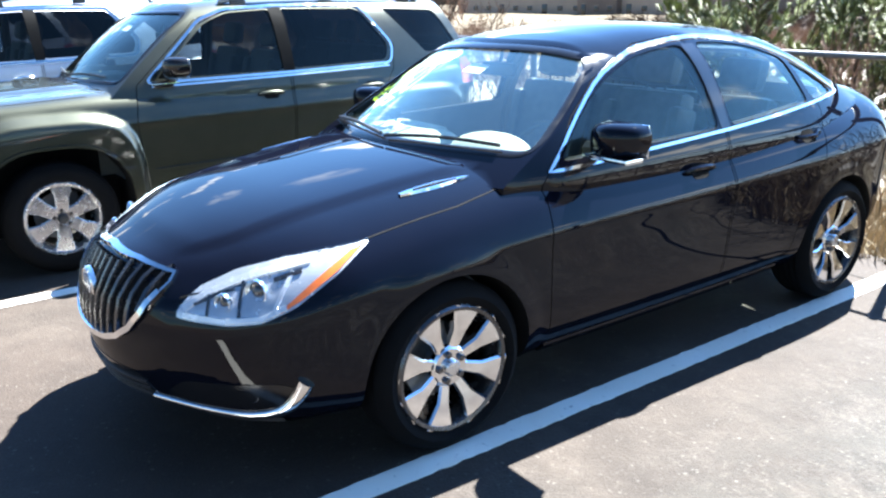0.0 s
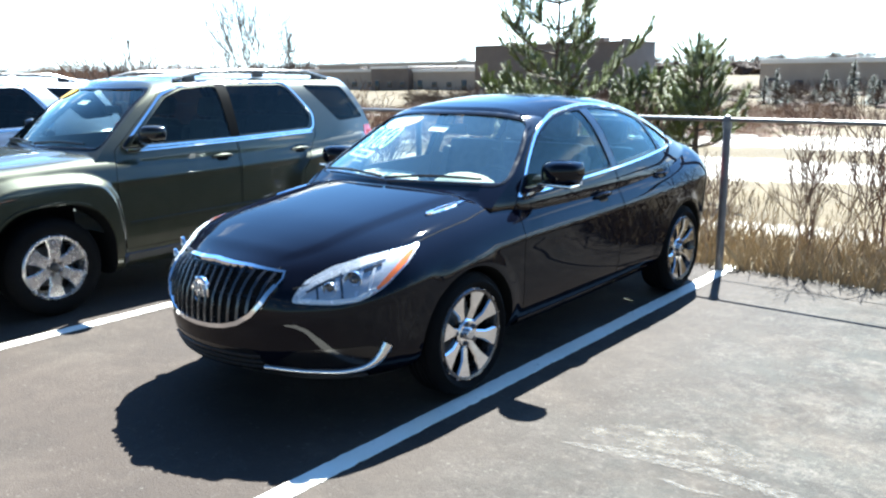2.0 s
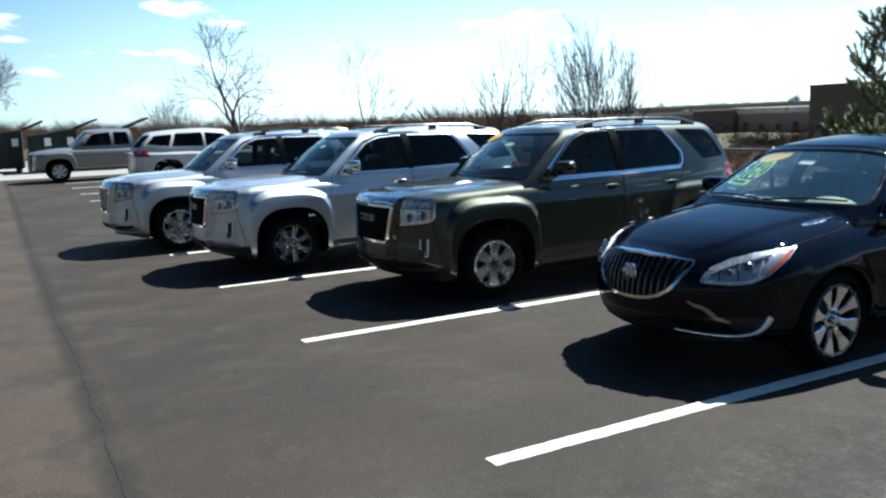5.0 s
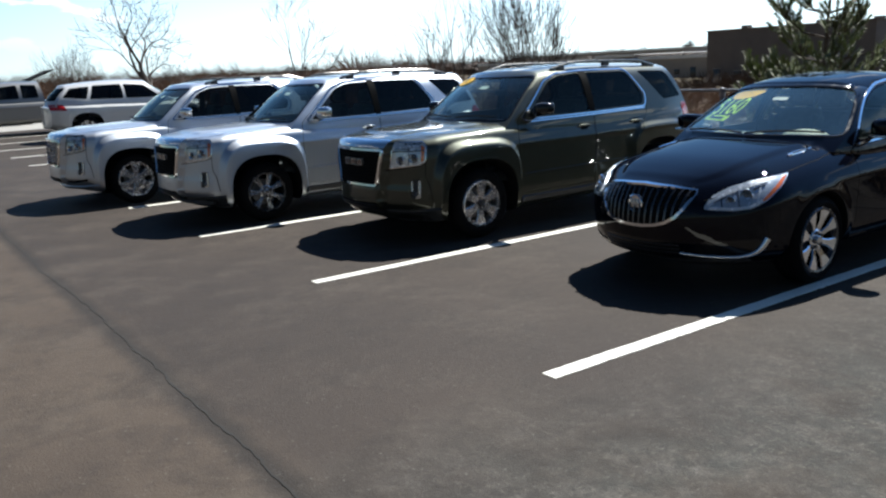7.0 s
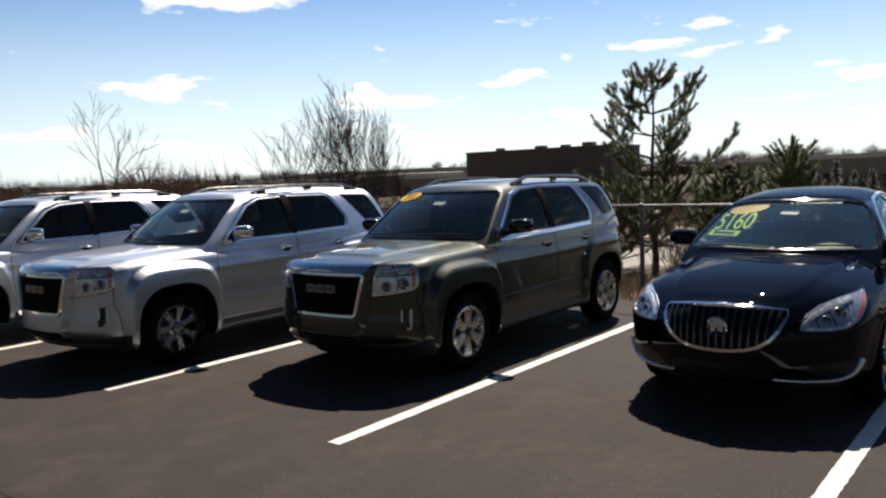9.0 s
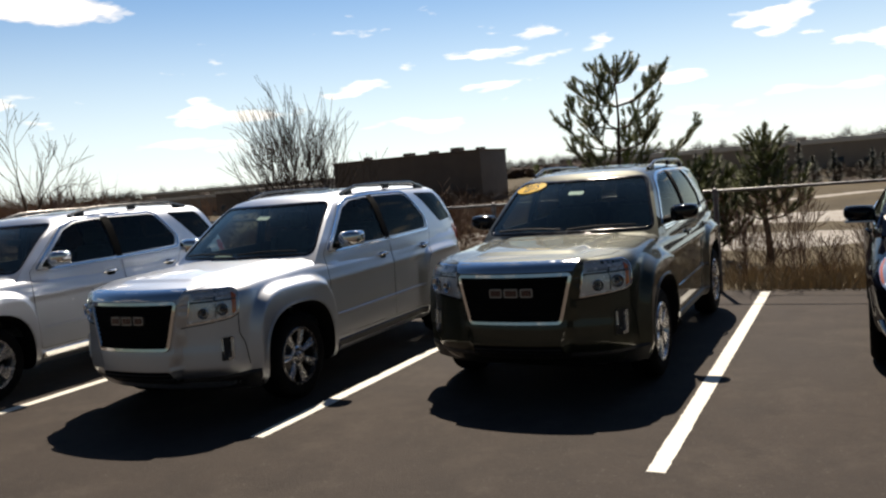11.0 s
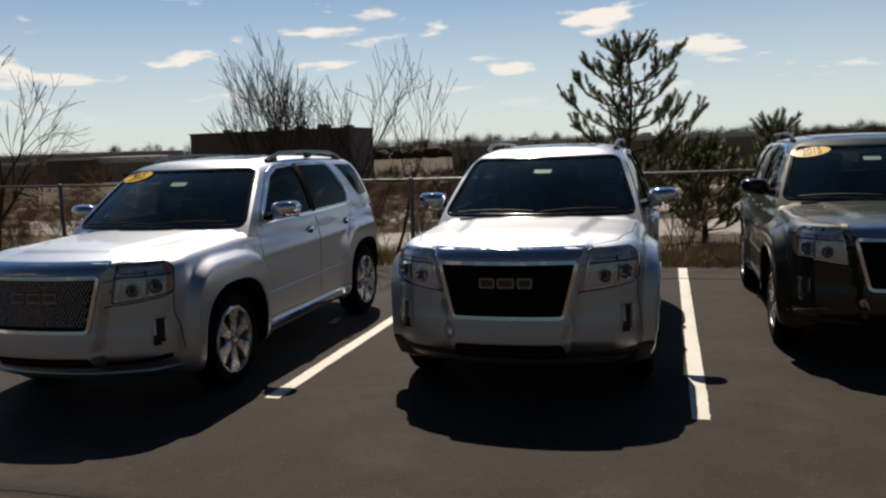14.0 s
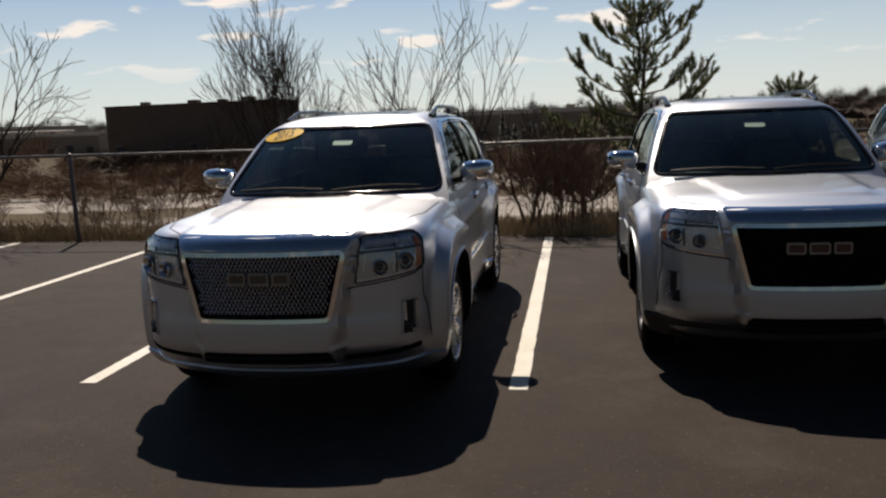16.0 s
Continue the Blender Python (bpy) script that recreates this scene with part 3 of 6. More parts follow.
def body_shape(s):
    """The lower body of a car, nose at y = 0, tail at y = s['L']."""
    L, n = s["L"], s["n"]
    top, bottom, plan, section, nose = (curve_of(s[k]) for k in ("top", "bottom", "plan", "section", "nose"))

    def fn(a, b, c):
        y, cc = b * L, 2 * c - 1
        t = np.maximum(np.abs(a), np.abs(cc))
        r = np.where(t > 1e-6, t / np.maximum((np.abs(a) ** n + np.abs(cc) ** n) ** (1 / n), 1e-6), 1)
        a1, c1 = a * r, cc * r
        zb, zt = bottom(y), top(y)
        h = (c1 + 1) / 2
        z = zb + (zt - zb) * h - s["crown"] * np.abs(a1) ** 2.4 * smooth01(c1 * 1.4)
        x = a1 * plan(y) * section(h)
        z = z + s['bulge'] * smooth01((s['bulge_w'](y) - np.abs(x)) / 0.05) * smooth01(c1 * 3 - 2) * smooth01((y - 0.1) / 0.12) * smooth01((1.5 - y) / 0.2)
        fr = smooth01(1 - y / 0.75)
        rr = smooth01(1 - (L - y) / 0.6)
        y = y + (s["kf"] * np.abs(a1) ** 2.2 + nose(z)) * fr - s["kr"] * a1 * a1 * rr
        # a blunt snout that carries the grille and the middle of the bumper
        y = y - s.get("snout", 0) * smooth01((0.405 + 0.19 * (z - 0.4) - np.abs(x)) / 0.024) * smooth01((z - 0.33) / 0.05) * smooth01((1.13 - z) / 0.06) * fr
        for yw in s["axles"]:
            p = s["flare_p"]
            d = ((np.abs(y - yw) / s.get("flare_k", 1.0)) ** p + np.abs(z - s["wz"]) ** p) ** (1 / p)
            q = np.clip((s["flare_r"] - d) / s["flare_s"], 0, 1)
            ledge = s.get("ledge", 0.0)
            x = x + np.sign(x) * s["flare"] * (1.0 if yw < 2 else s.get("flare_rear", 1.0)) * (ledge * q + (1 - ledge) * smooth01(q)) * smooth01((np.abs(x) - 0.55) / 0.15)
        # a crease along the shoulder
        x = x + np.sign(x) * s["crease"] * np.exp(-((z - s["crease_z"](y)) / 0.035) ** 2) * smooth01((np.abs(x) - 0.6) / 0.1) * smooth01((y - 1.0) / 0.6)
        return x, y, z

    k = s.get("fine", 1)
    na = 26 if k == 1 else 54
    fa = [-math.cos(math.pi * i / na) * 0.5 - 0.5 * (1 - 2 * i / na) for i in range(na + 1)]
    fb = steps((0, 0.06, 5 * k), (0.06, 0.36, 46 * k), (0.36, 0.45, 14), (0.45, 0.72, 16), (0.72, 0.93, 27 * k), (0.93, 1, 6))
    fc = steps((0, 1, 36 if k == 1 else 60))
    return box_grid(fa, fb, fc, fn)


def cabin_shape(s, inset=0.0, base=None, mi=0):
    """Windscreen, roof and back as one solid; with an inset, the hollow inside it."""
    g = s["cabin"]
    front, rear, roof, wbase, wtop = (curve_of(g[k]) for k in ("front", "rear", "roof", "wbase", "wtop"))
    z0 = g["base"]
    n = g["n"]

    def fn(a, b, c):
        low = np.minimum(c, 0.25) / 0.25
        cc = np.clip((c - 0.25) / 0.75, 0, 1)
        t = np.maximum(np.abs(a), cc)
        r = np.where(t > 1e-6, t / np.maximum((np.abs(a) ** n + cc ** n) ** (1 / n), 1e-6), 1)
        a1, h = a * r, cc * r
        y = front(h) + inset + (rear(h) - front(h) - 2 * inset) * b
        y = y + g["kw"] * np.abs(a1) ** 2 * (1 - b) ** 3 - g["kr"] * np.abs(a1) ** 2 * b ** 4
        top = roof(y) - inset
        z = z0 + (top - z0) * h - g["crown"] * a1 * a1 * smooth01(h * 1.5)
        if base is not None:
            z = np.where(cc <= 0, base + (z0 - base) * low, z)
        else:
            z = np.where(cc <= 0, z0 - 0.12 * (1 - low), z)
        hb = h ** g["bow"]
        x = a1 * (wbase(y) * (1 - hb) + wtop(y) * hb - inset)
        return x, y, z

    fa = [-math.cos(math.pi * i / 24) * 0.6 - 0.4 * (1 - 2 * i / 24) for i in range(25)]
    return box_grid(fa, steps((0, 0.1, 5), (0.1, 0.9, 40), (0.9, 1, 5)), steps((0, 0.25, 2), (0.25, 1, 18)), fn, mi)


def disc_prism(y, z, r, x0, x1, p=2.0, seg=44):
    poly = []
    for i in range(seg):
        t = 2 * math.pi * i / seg
        c, q = math.cos(t), math.sin(t)
        k = (abs(c) ** p + abs(q) ** p) ** (-1 / p)
        poly.append((y + r * k * c, z + r * k * q))
    return prism(poly, "X", x0, x1)


def shell_of(s):
    """Body and cabin joined, hollowed, with wheel wells, window openings and door leaves cut out."""
    solid = boolean(body_shape(s), [("UNION", cabin_shape(s))])
    bvh_bm = bmesh.new()
    bvh_bm.from_mesh(solid)
    bvh = BVHTree.FromBMesh(bvh_bm)
    bvh_bm.free()
    cuts = [("DIFFERENCE", cabin_shape(s, 0.045, s["floor"], 2))]
    for yw in s["axles"]:
        for x0, x1 in ((0.56, 1.4), (-1.4, -0.56)):
            cuts.append(("DIFFERENCE", disc_prism(yw, s["wz"], s["arch"], x0, x1, s["arch_p"])))
    for poly in s["side_windows"]:
        cuts.append(("DIFFERENCE", prism(rounded(poly, 0.045), "X", -1.5, 1.5)))
    cuts.append(("DIFFERENCE", prism(rounded(s["windscreen"], 0.07), "Y", s["screen_y"][0], s["screen_y"][1])))
    cuts.append(("DIFFERENCE", prism(rounded(s["backlight"], 0.07), "Y", s["back_y"][0], s["back_y"][1])))
    for poly, axis, lo, hi in s["pockets"]:
        cuts.append(("DIFFERENCE", prism(poly, axis, lo, hi)))
    shell = boolean(solid, cuts)
    doors = []
    rest = [("DIFFERENCE", prism(poly, "X", lo, hi)) for poly in s["doors"] for lo, hi in ((0.5, 1.4), (-1.4, -0.5))]
    for poly in s["doors"]:
        c = Vector((sum(p[0] for p in poly) / len(poly), sum(p[1] for p in poly) / len(poly)))
        small = [tuple(Vector(p) + (c - Vector(p)).normalized() * 0.006) for p in poly]
        for lo, hi in ((0.5, 1.4), (-1.4, -0.5)):
            doors.append(boolean(shell, [("INTERSECT", prism(small, "X", lo, hi))]))
    return boolean(shell, rest), doors, bvh


def spoke(bm, ang, r0, r1, w0, w1, x0, x1, thick=0.03, mid=None):
    """A bar of a wheel from hub to rim with chamfered edges, set round x."""
    rows = []
    stations = [(r0, w0, x0), ((r0 + r1) / 2, mid if mid else (w0 + w1) / 2, (x0 * 0.45 + x1 * 0.55) + 0.004), (r1, w1, x1)]
    for r, w, x in stations:
        rows.append([(x - thick, -w / 2), (x - 0.008, -w / 2), (x, -w / 2 + 0.008), (x, w / 2 - 0.008), (x - 0.008, w / 2), (x - thick, w / 2)])
    rings = []
    for (r, w, x), row in zip(stations, rows):
        ring = []
        for xx, t in row:
            yy, zz = r, t
            ring.append(bm.verts.new((xx, yy * math.cos(ang) - zz * math.sin(ang), yy * math.sin(ang) + zz * math.cos(ang))))
        rings.append(ring)
    for p, q in zip(rings, rings[1:]):
        for i in range(6):
            bm.faces.new((p[i], p[(i + 1) % 6], q[(i + 1) % 6], q[i]))
    bm.faces.new(rings[0]), bm.faces.new(rings[-1][::-1])


def wheel_meshes(style, r, rim, width=0.235):
    """Meshes of a tyre, its rim, hub cap, nuts and brake disc; outer face towards +x, centre at the origin."""
    h = width / 2
    bm = bmesh.new()
    lathe(bm, [(h - 0.045, rim - 0.004), (h - 0.012, rim + 0.012), (h + 0.004, rim + (r - rim) * 0.45), (h - 0.006, r - 0.035), (h - 0.028, r - 0.008), (h - 0.05, r)]
          + [(h - 0.05 - (width - 0.1) * i / 8, r - (0.007 if i % 2 else 0.0)) for i in range(1, 8)]
          + [(-h + 0.05, r), (-h + 0.02, r - 0.012), (-h, rim + 0.05), (-h + 0.03, rim - 0.004)], 56)
    bmesh.ops.recalc_face_normals(bm, faces=bm.faces)
    tyre = bpy.data.meshes.new("tyre")
    bm.to_mesh(tyre), bm.free()
    finish(tyre, "rubber", 40)
    bm = bmesh.new()
    lathe(bm, [(h - 0.014, rim + 0.012), (h - 0.004, rim + 0.002), (h - 0.008, rim - 0.012), (h - 0.03, rim - 0.022), (-0.02, rim - 0.035), (-h + 0.02, rim - 0.02)], 56, mi=1)
    n = {"eight": 8, "six": 6, "seven": 7, "clad": 6, "far": 6}[style]
    face = h - 0.012
    for i in range(n):
        a = 2 * math.pi * (i + 0.25) / n
        if style == "eight":
            spoke(bm, a, 0.045, rim + 0.004, 0.042, 0.135, face - 0.034, face + 0.004, 0.035, 0.058)
        elif style == "six":
            spoke(bm, a, 0.045, rim - 0.006, 0.085, 0.145, face - 0.012, face - 0.004, 0.03, 0.09)
        elif style == "seven":
            for d in (-0.10, 0.10):
                spoke(bm, a + d, 0.05, rim - 0.004, 0.024, 0.032, face - 0.03, face - 0.004, 0.03)
        elif style == "clad":
            spoke(bm, a, 0.045, rim - 0.006, 0.07, 0.16, face - 0.012, face - 0.002, 0.035, 0.085)
        else:
            spoke(bm, a, 0.045, rim - 0.006, 0.08, 0.13, face - 0.02, face - 0.004, 0.03)
    lathe(bm, [(face - 0.05, 0.088), (face - 0.03, 0.086), (face - 0.022, 0.074), (face - 0.024, 0.038), (face - 0.024, 0.001)], 32)
    bmesh.ops.recalc_face_normals(bm, faces=bm.faces)
    rm = bpy.data.meshes.new("rim")
    bm.to_mesh(rm), bm.free()
    finish(rm, ["chrome" if style == "eight" else "satin", "dark_chrome" if style in ("eight", "seven") else "satin"], 30)
    bm = bmesh.new()
    lathe(bm, [(face - 0.024, 0.034), (face - 0.006, 0.033), (face - 0.001, 0.027), (face + 0.001, 0.012), (face + 0.001, 0.001)], 28)
    cap = bpy.data.meshes.new("hub_cap")
    bm.to_mesh(cap), bm.free()
    finish(cap, "satin" if style != "six" else "plastic", 30)
    bm = bmesh.new()
    lathe(bm, [(-0.004, 0.015), (0.012, 0.0145), (0.017, 0.011), (0.018, 0.001)], 10)
    nut = bpy.data.meshes.new("lug_nut")
    bm.to_mesh(nut), bm.free()
    finish(nut, "dark_chrome", 30)
    bm = bmesh.new()
    lathe(bm, [(-0.035, 0.06), (-0.035, 0.155), (-0.012, 0.155), (-0.012, 0.06), (0.02, 0.06), (0.02, 0.001)], 40)
    bmesh.ops.recalc_face_normals(bm, faces=bm.faces)
    disc = bpy.data.meshes.new("brake_disc")
    bm.to_mesh(disc), bm.free()
    finish(disc, "steel", 30)
    bm = bmesh.new()
    add_box(bm, -0.02, 0.115, 0.05, 0.075, 0.07, 0.16, 0.012)
    cal = bpy.data.meshes.new("brake_caliper")
    bm.to_mesh(cal), bm.free()
    finish(cal, "plastic", 30)
    return dict(tyre=tyre, rim=rm, cap=cap, nut=nut, disc=disc, caliper=cal, face=face, nuts=5 if style == "eight" else 5)


def put_wheel(car, wm, x, y, z, turn, label):
    """One wheel as a part with its own pieces."""
    right = x > 0
    m = pose(x, y, z, turn, 0, 0 if right else 180)
    w = part("wheel", wm["tyre"], "rubber", car, "black rubber tyre on its wheel", m=m)
    part("rim", wm["rim"], "", w, label)
    part("hub_cap", wm["cap"], "", w)
    part("brake_disc", wm["disc"], "", w)
    part("brake_caliper", wm["caliper"], "", w)
    for i in range(wm["nuts"]):
        a = 2 * math.pi * (i + 0.2) / wm["nuts"]
        part("lug_nut", wm["nut"], "", w, m=pose(wm["face"] - 0.024, 0.056 * math.cos(a), 0.056 * math.sin(a)))


def seat_meshes():
    out = {}
    bm = bmesh.new()
    add_box(bm, 0, 0, 0.10, 0.50, 0.52, 0.16, 0.05)
    add_box(bm, -0.23, 0, 0.13, 0.08, 0.50, 0.18, 0.035)
    add_box(bm, 0.23, 0, 0.13, 0.08, 0.50, 0.18, 0.035)
    out["cushion"] = bm
    bm = bmesh.new()
    r = Matrix.Rotation(radians(-14), 4, "X")
    add_box(bm, 0, 0.30, 0.45, 0.46, 0.13, 0.62, 0.05, r)
    add_box(bm, -0.22, 0.27, 0.43, 0.08, 0.16, 0.52, 0.035, r)
    add_box(bm, 0.22, 0.27, 0.43, 0.08, 0.16, 0.52, 0.035, r)
    out["backrest"] = bm
    bm = bmesh.new()
    add_box(bm, 0, 0.39, 0.87, 0.27, 0.10, 0.19, 0.045, r)
    for dx in (-0.06, 0.06):
        tube(bm, [(dx, 0.375, 0.70), (dx, 0.385, 0.84)], 0.007)
    out["headrest"] = bm
    for k, bm in out.items():
        me = bpy.data.meshes.new(k)
        bm.to_mesh(me), bm.free()
        out[k] = finish(me, "leather", 40)
    return out


SEAT = seat_meshes()


def interior(car, s):
    """Dashboard, steering wheel, seats and mirror."""
    i = s["inside"]
    hw = i["hw"]
    bm = bmesh.new()
    add_box(bm, 0, i["dash_y"], i["dash_z"] - 0.16, hw * 1.9, 0.42, 0.34, 0.06)
    add_box(bm, -0.36, i["dash_y"] + 0.06, i["dash_z"] + 0.015, 0.42, 0.26, 0.09, 0.04)
    add_box(bm, 0, i["dash_y"] + 0.25, i["dash_z"] - 0.36, 0.28, 0.5, 0.4, 0.04)
    part("dashboard", bm, i.get("dash_mat", "trim_dark"), car)
    # two pale flattened spheres set on top of the dash
    if "cover" in i:
        bm = bmesh.new()
        for cx, w, h in ((-0.20, 0.27, 0.055), (0.38, 0.23, 0.095)):
            r = bmesh.ops.create_uvsphere(bm, u_segments=24, v_segments=12, radius=1.0)
            bmesh.ops.transform(bm, matrix=Matrix.Translation((cx, i["dash_y"] + 0.02, i["dash_z"] + 0.01)) @ Matrix.Diagonal((w, 0.17, h, 1)), verts=r["verts"])
        part("dash_ovals", bm, "cream", car, "two pale oval shapes on top of the dashboard")
    bm = bmesh.new()
    rot = Matrix.Rotation(radians(62), 4, "X")
    sw = [(rot @ Vector((0.185 * math.cos(t), 0.185 * math.sin(t), 0))) + Vector((0.37, i["wheel_y"], i["wheel_z"])) for t in [2 * math.pi * j / 28 for j in range(29)]]
    tube(bm, sw, 0.016, 8, cap=False)
    c = Vector((0.37, i["wheel_y"], i["wheel_z"]))
    for ang in (0, math.pi, -math.pi / 2):
        tube(bm, [c, c + rot @ Vector((0.18 * math.cos(ang), 0.18 * math.sin(ang), 0))], 0.018, 6)
    add_box(bm, c.x, c.y, c.z, 0.16, 0.12, 0.05, 0.02, rot)
    part("steering_wheel", bm, "trim_dark", car)
    bm = bmesh.new()
    add_box(bm, 0, i["mir_y"], i["mir_z"], 0.24, 0.03, 0.07, 0.014)
    tube(bm, [(0, i["mir_y"], i["mir_z"]), (0, i["mir_y"] + 0.02, i["mir_z"] + 0.09)], 0.01)
    part("rear_view_mirror", bm, "plastic", car)
    for x, y, sc in [(-0.37, i["seat_y"], 1), (0.37, i["seat_y"], 1), (-0.42, i["seat2_y"], 1), (0.42, i["seat2_y"], 1), (0.0, i["seat2_y"], 0.8)]:
        m = Matrix.Translation((x, y, i["seat_z"] if y == i["seat_y"] else i.get("seat2_z", i["seat_z"]))) @ Matrix.Diagonal((sc, 1, i.get("seat_h", 1.0), 1))
        st = part("seat", SEAT["cushion"], "", car, m=m)
        part("backrest", SEAT["backrest"], "", st)
        part("headrest", SEAT["headrest"], "", st)


def mirror_part(car, side, x, y, z, sx, sy, sz, shellmat, capmat=None, lip=None):
    """A door mirror on its arm."""
    bm = bmesh.new()
    fa = steps((-1, 1, 10))

    def fn(a, b, c):
        n = 3.2
        cc, bb = 2 * c - 1, 2 * b - 1
        k = (np.abs(a) ** n + np.abs(cc) ** n + np.abs(bb) ** n) ** (-1 / n)
        a1, b1, c1 = a * k, bb * k, cc * k
        taper = 1 - 0.22 * (a1 * side * 0.5 + 0.5)
        return x + sx / 2 * a1, y + sy / 2 * b1 * np.where(b1 < 0, 1.0, 0.45) + 0.03 * np.abs(a1), z + sz / 2 * c1 * taper + 0.012 * side * a1
    me = box_grid(fa, steps((0, 1, 10)), steps((0, 1, 10)), fn)
    finish(me, shellmat, 40)
    ob = part("door_mirror", me, shellmat, car)
    bm = bmesh.new()
    tube(bm, [(x - side * sx * 0.35, y + 0.02, z - sz * 0.28), (x - side * (sx * 0.5 + 0.07), y + 0.04, z - sz * 0.42)], [0.032, 0.042], 8)
    part("mirror_arm", bm, "plastic", ob)
    bm = bmesh.new()
    add_box(bm, x, y + sy * 0.235, z, sx * 0.86, 0.008, sz * 0.8, 0.003)
    part("mirror_glass", bm, "chrome", ob, "mirror glass")
    if lip:
        bm = bmesh.new()
        add_box(bm, x, y - sy * 0.18, z - sz * 0.40, sx * 0.92, sy * 0.5, 0.02, 0.008)
        part("mirror_lip", bm, lip, ob, "bright lower lip")
    return ob


def handle(car_door, bvh, side, y, z, length=0.2, mat="chrome"):
    hit, normal = cast(bvh, side, y, z)
    sg = 1 if side == "right" else -1
    bm = bmesh.new()
    fa = steps((0, 1, 8))
    pts = []
    for t in fa:
        yy = y - length / 2 + length * t
        h2, n2 = cast(bvh, side, yy, z)
        pts.append(h2 + n2 * (0.006 + 0.026 * math.sin(math.pi * t) ** 0.5))
    tube(bm, pts, [0.010 + 0.005 * math.sin(math.pi * t) for t in fa], 8)
    part("door_handle", bm, mat, car_door, "bright door handle" if mat == "chrome" else "body-coloured door handle")
    # flat dark patch paints the shade of the hollow behind the handle
    bm = patch(bvh, side, rounded([(y - 0.06, z - 0.035), (y + 0.06, z - 0.035), (y + 0.06, z + 0.03), (y - 0.06, z + 0.03)], 0.03), 0.03, 0.0015, 0.003)
    part("handle_recess", bm, "well", car_door)


def wipers(car, bvh, pairs):
    for (x0, z0), (x1, z1) in pairs:
        bm = bmesh.new()
        pts = []
        for i in range(9):
            t = i / 8
            hit, nrm = cast(bvh, "front", x0 + (x1 - x0) * t, z0 + (z1 - z0) * t + 0.015 * math.sin(math.pi * t))
            pts.append(hit + nrm * 0.022)
        tube(bm, pts, 0.009, 6)
        part("wiper", bm, "plastic", car)


def sedan_spec():
    s = dict(L=4.86, n=5.5, crown=0.06, kf=0.14, kr=0.22, axles=(1.09, 3.83), wz=0.346, arch=0.385, arch_p=2.0,
             fine=2, flare=0.014, flare_r=0.50, flare_s=0.12, flare_p=2.0, crease=0.006, floor=0.42, bulge=0.012, bulge_w=curve_of([(0, 0.3), (0.4, 0.50), (1.5, 0.62)]))
    s["top"] = [(0, 0.81), (0.12, 0.85), (0.45, 0.935), (1.0, 1.028), (1.35, 1.070), (1.65, 1.096), (2.0, 1.104), (2.4, 1.108), (3.4, 1.140), (4.0, 1.160), (4.45, 1.162), (4.76, 1.145), (4.86, 1.09)]
    s["bottom"] = [(0, 0.30), (0.2, 0.22), (0.8, 0.19), (2.4, 0.17), (4.0, 0.20), (4.6, 0.28), (4.86, 0.40)]
    s["plan"] = [(0, 0.50), (0.08, 0.62), (0.2, 0.74), (0.4, 0.845), (0.75, 0.905), (1.2, 0.925), (2.4, 0.93), (3.6, 0.93), (4.2, 0.90), (4.6, 0.80), (4.86, 0.60)]
    s["section"] = [(0, 0.90), (0.1, 0.955), (0.25, 0.975), (0.5, 0.99), (0.72, 1.0), (0.85, 0.985), (1.0, 0.93)]
    s["nose"] = [(0.15, 0.16), (0.28, 0.06), (0.42, 0.01), (0.54, 0.0), (0.68, 0.02), (0.80, 0.09), (0.95, 0.12)]
    s["crease_z"] = curve_of([(0, 0.74), (1.5, 0.80), (3.0, 0.84), (4.86, 0.90)])
    s["cabin"] = dict(base=0.99, n=5.4, kw=0.20, kr=0.12, crown=0.035, bow=1.15,
                      front=[(0, 1.22), (0.4, 1.505), (0.75, 1.785), (1.0, 2.06)], rear=[(0, 4.66), (0.5, 4.32), (1.0, 3.58)],
                      roof=[(1.2, 1.46), (1.9, 1.495), (2.3, 1.55), (2.75, 1.58), (3.2, 1.56), (3.7, 1.49), (4.3, 1.345), (4.66, 1.23)],
                      wbase=[(1.2, 0.775), (1.5, 0.815), (1.8, 0.865), (2.6, 0.875), (3.5, 0.86), (4.1, 0.80), (4.66, 0.66)], wtop=[(1.2, 0.60), (2.1, 0.640), (2.8, 0.635), (3.5, 0.59), (4.5, 0.44)])
    s["arc"] = arc = curve_of([(1.64, 1.03), (1.86, 1.225), (2.12, 1.385), (2.45, 1.48), (2.85, 1.508), (3.2, 1.483), (3.6, 1.38), (3.85, 1.262), (4.03, 1.158)])

    def pane(y0, y1, y2, y3, z0, z1):
        up = [(y2 + (y3 - y2) * i / 8, float(arc(y2 + (y3 - y2) * i / 8)) - 0.022) for i in range(9)]
        return [(y1, z1), (y0, z0)] + up
    s["side_windows"] = [pane(1.71, 2.74, 1.77, 2.72, 1.066, 1.096), pane(2.84, 3.60, 2.83, 3.56, 1.102, 1.146), pane(3.66, 3.94, 3.61, 3.90, 1.152, 1.168)]
    s["windscreen"] = [(-0.785, 1.098), (0.785, 1.098), (0.70, 1.27), (0.615, 1.415), (0.575, 1.448), (0.40, 1.474), (0.2, 1.484), (-0.2, 1.484), (-0.40, 1.474), (-0.575, 1.448), (-0.615, 1.415), (-0.70, 1.27)]
    s["screen_y"] = (0.9, 2.7)
    s["backlight"] = [(-0.55, 1.16), (0.55, 1.16), (0.47, 1.42), (-0.47, 1.42)]
    s["back_y"] = (3.3, 5.0)
    s["pockets"] = []
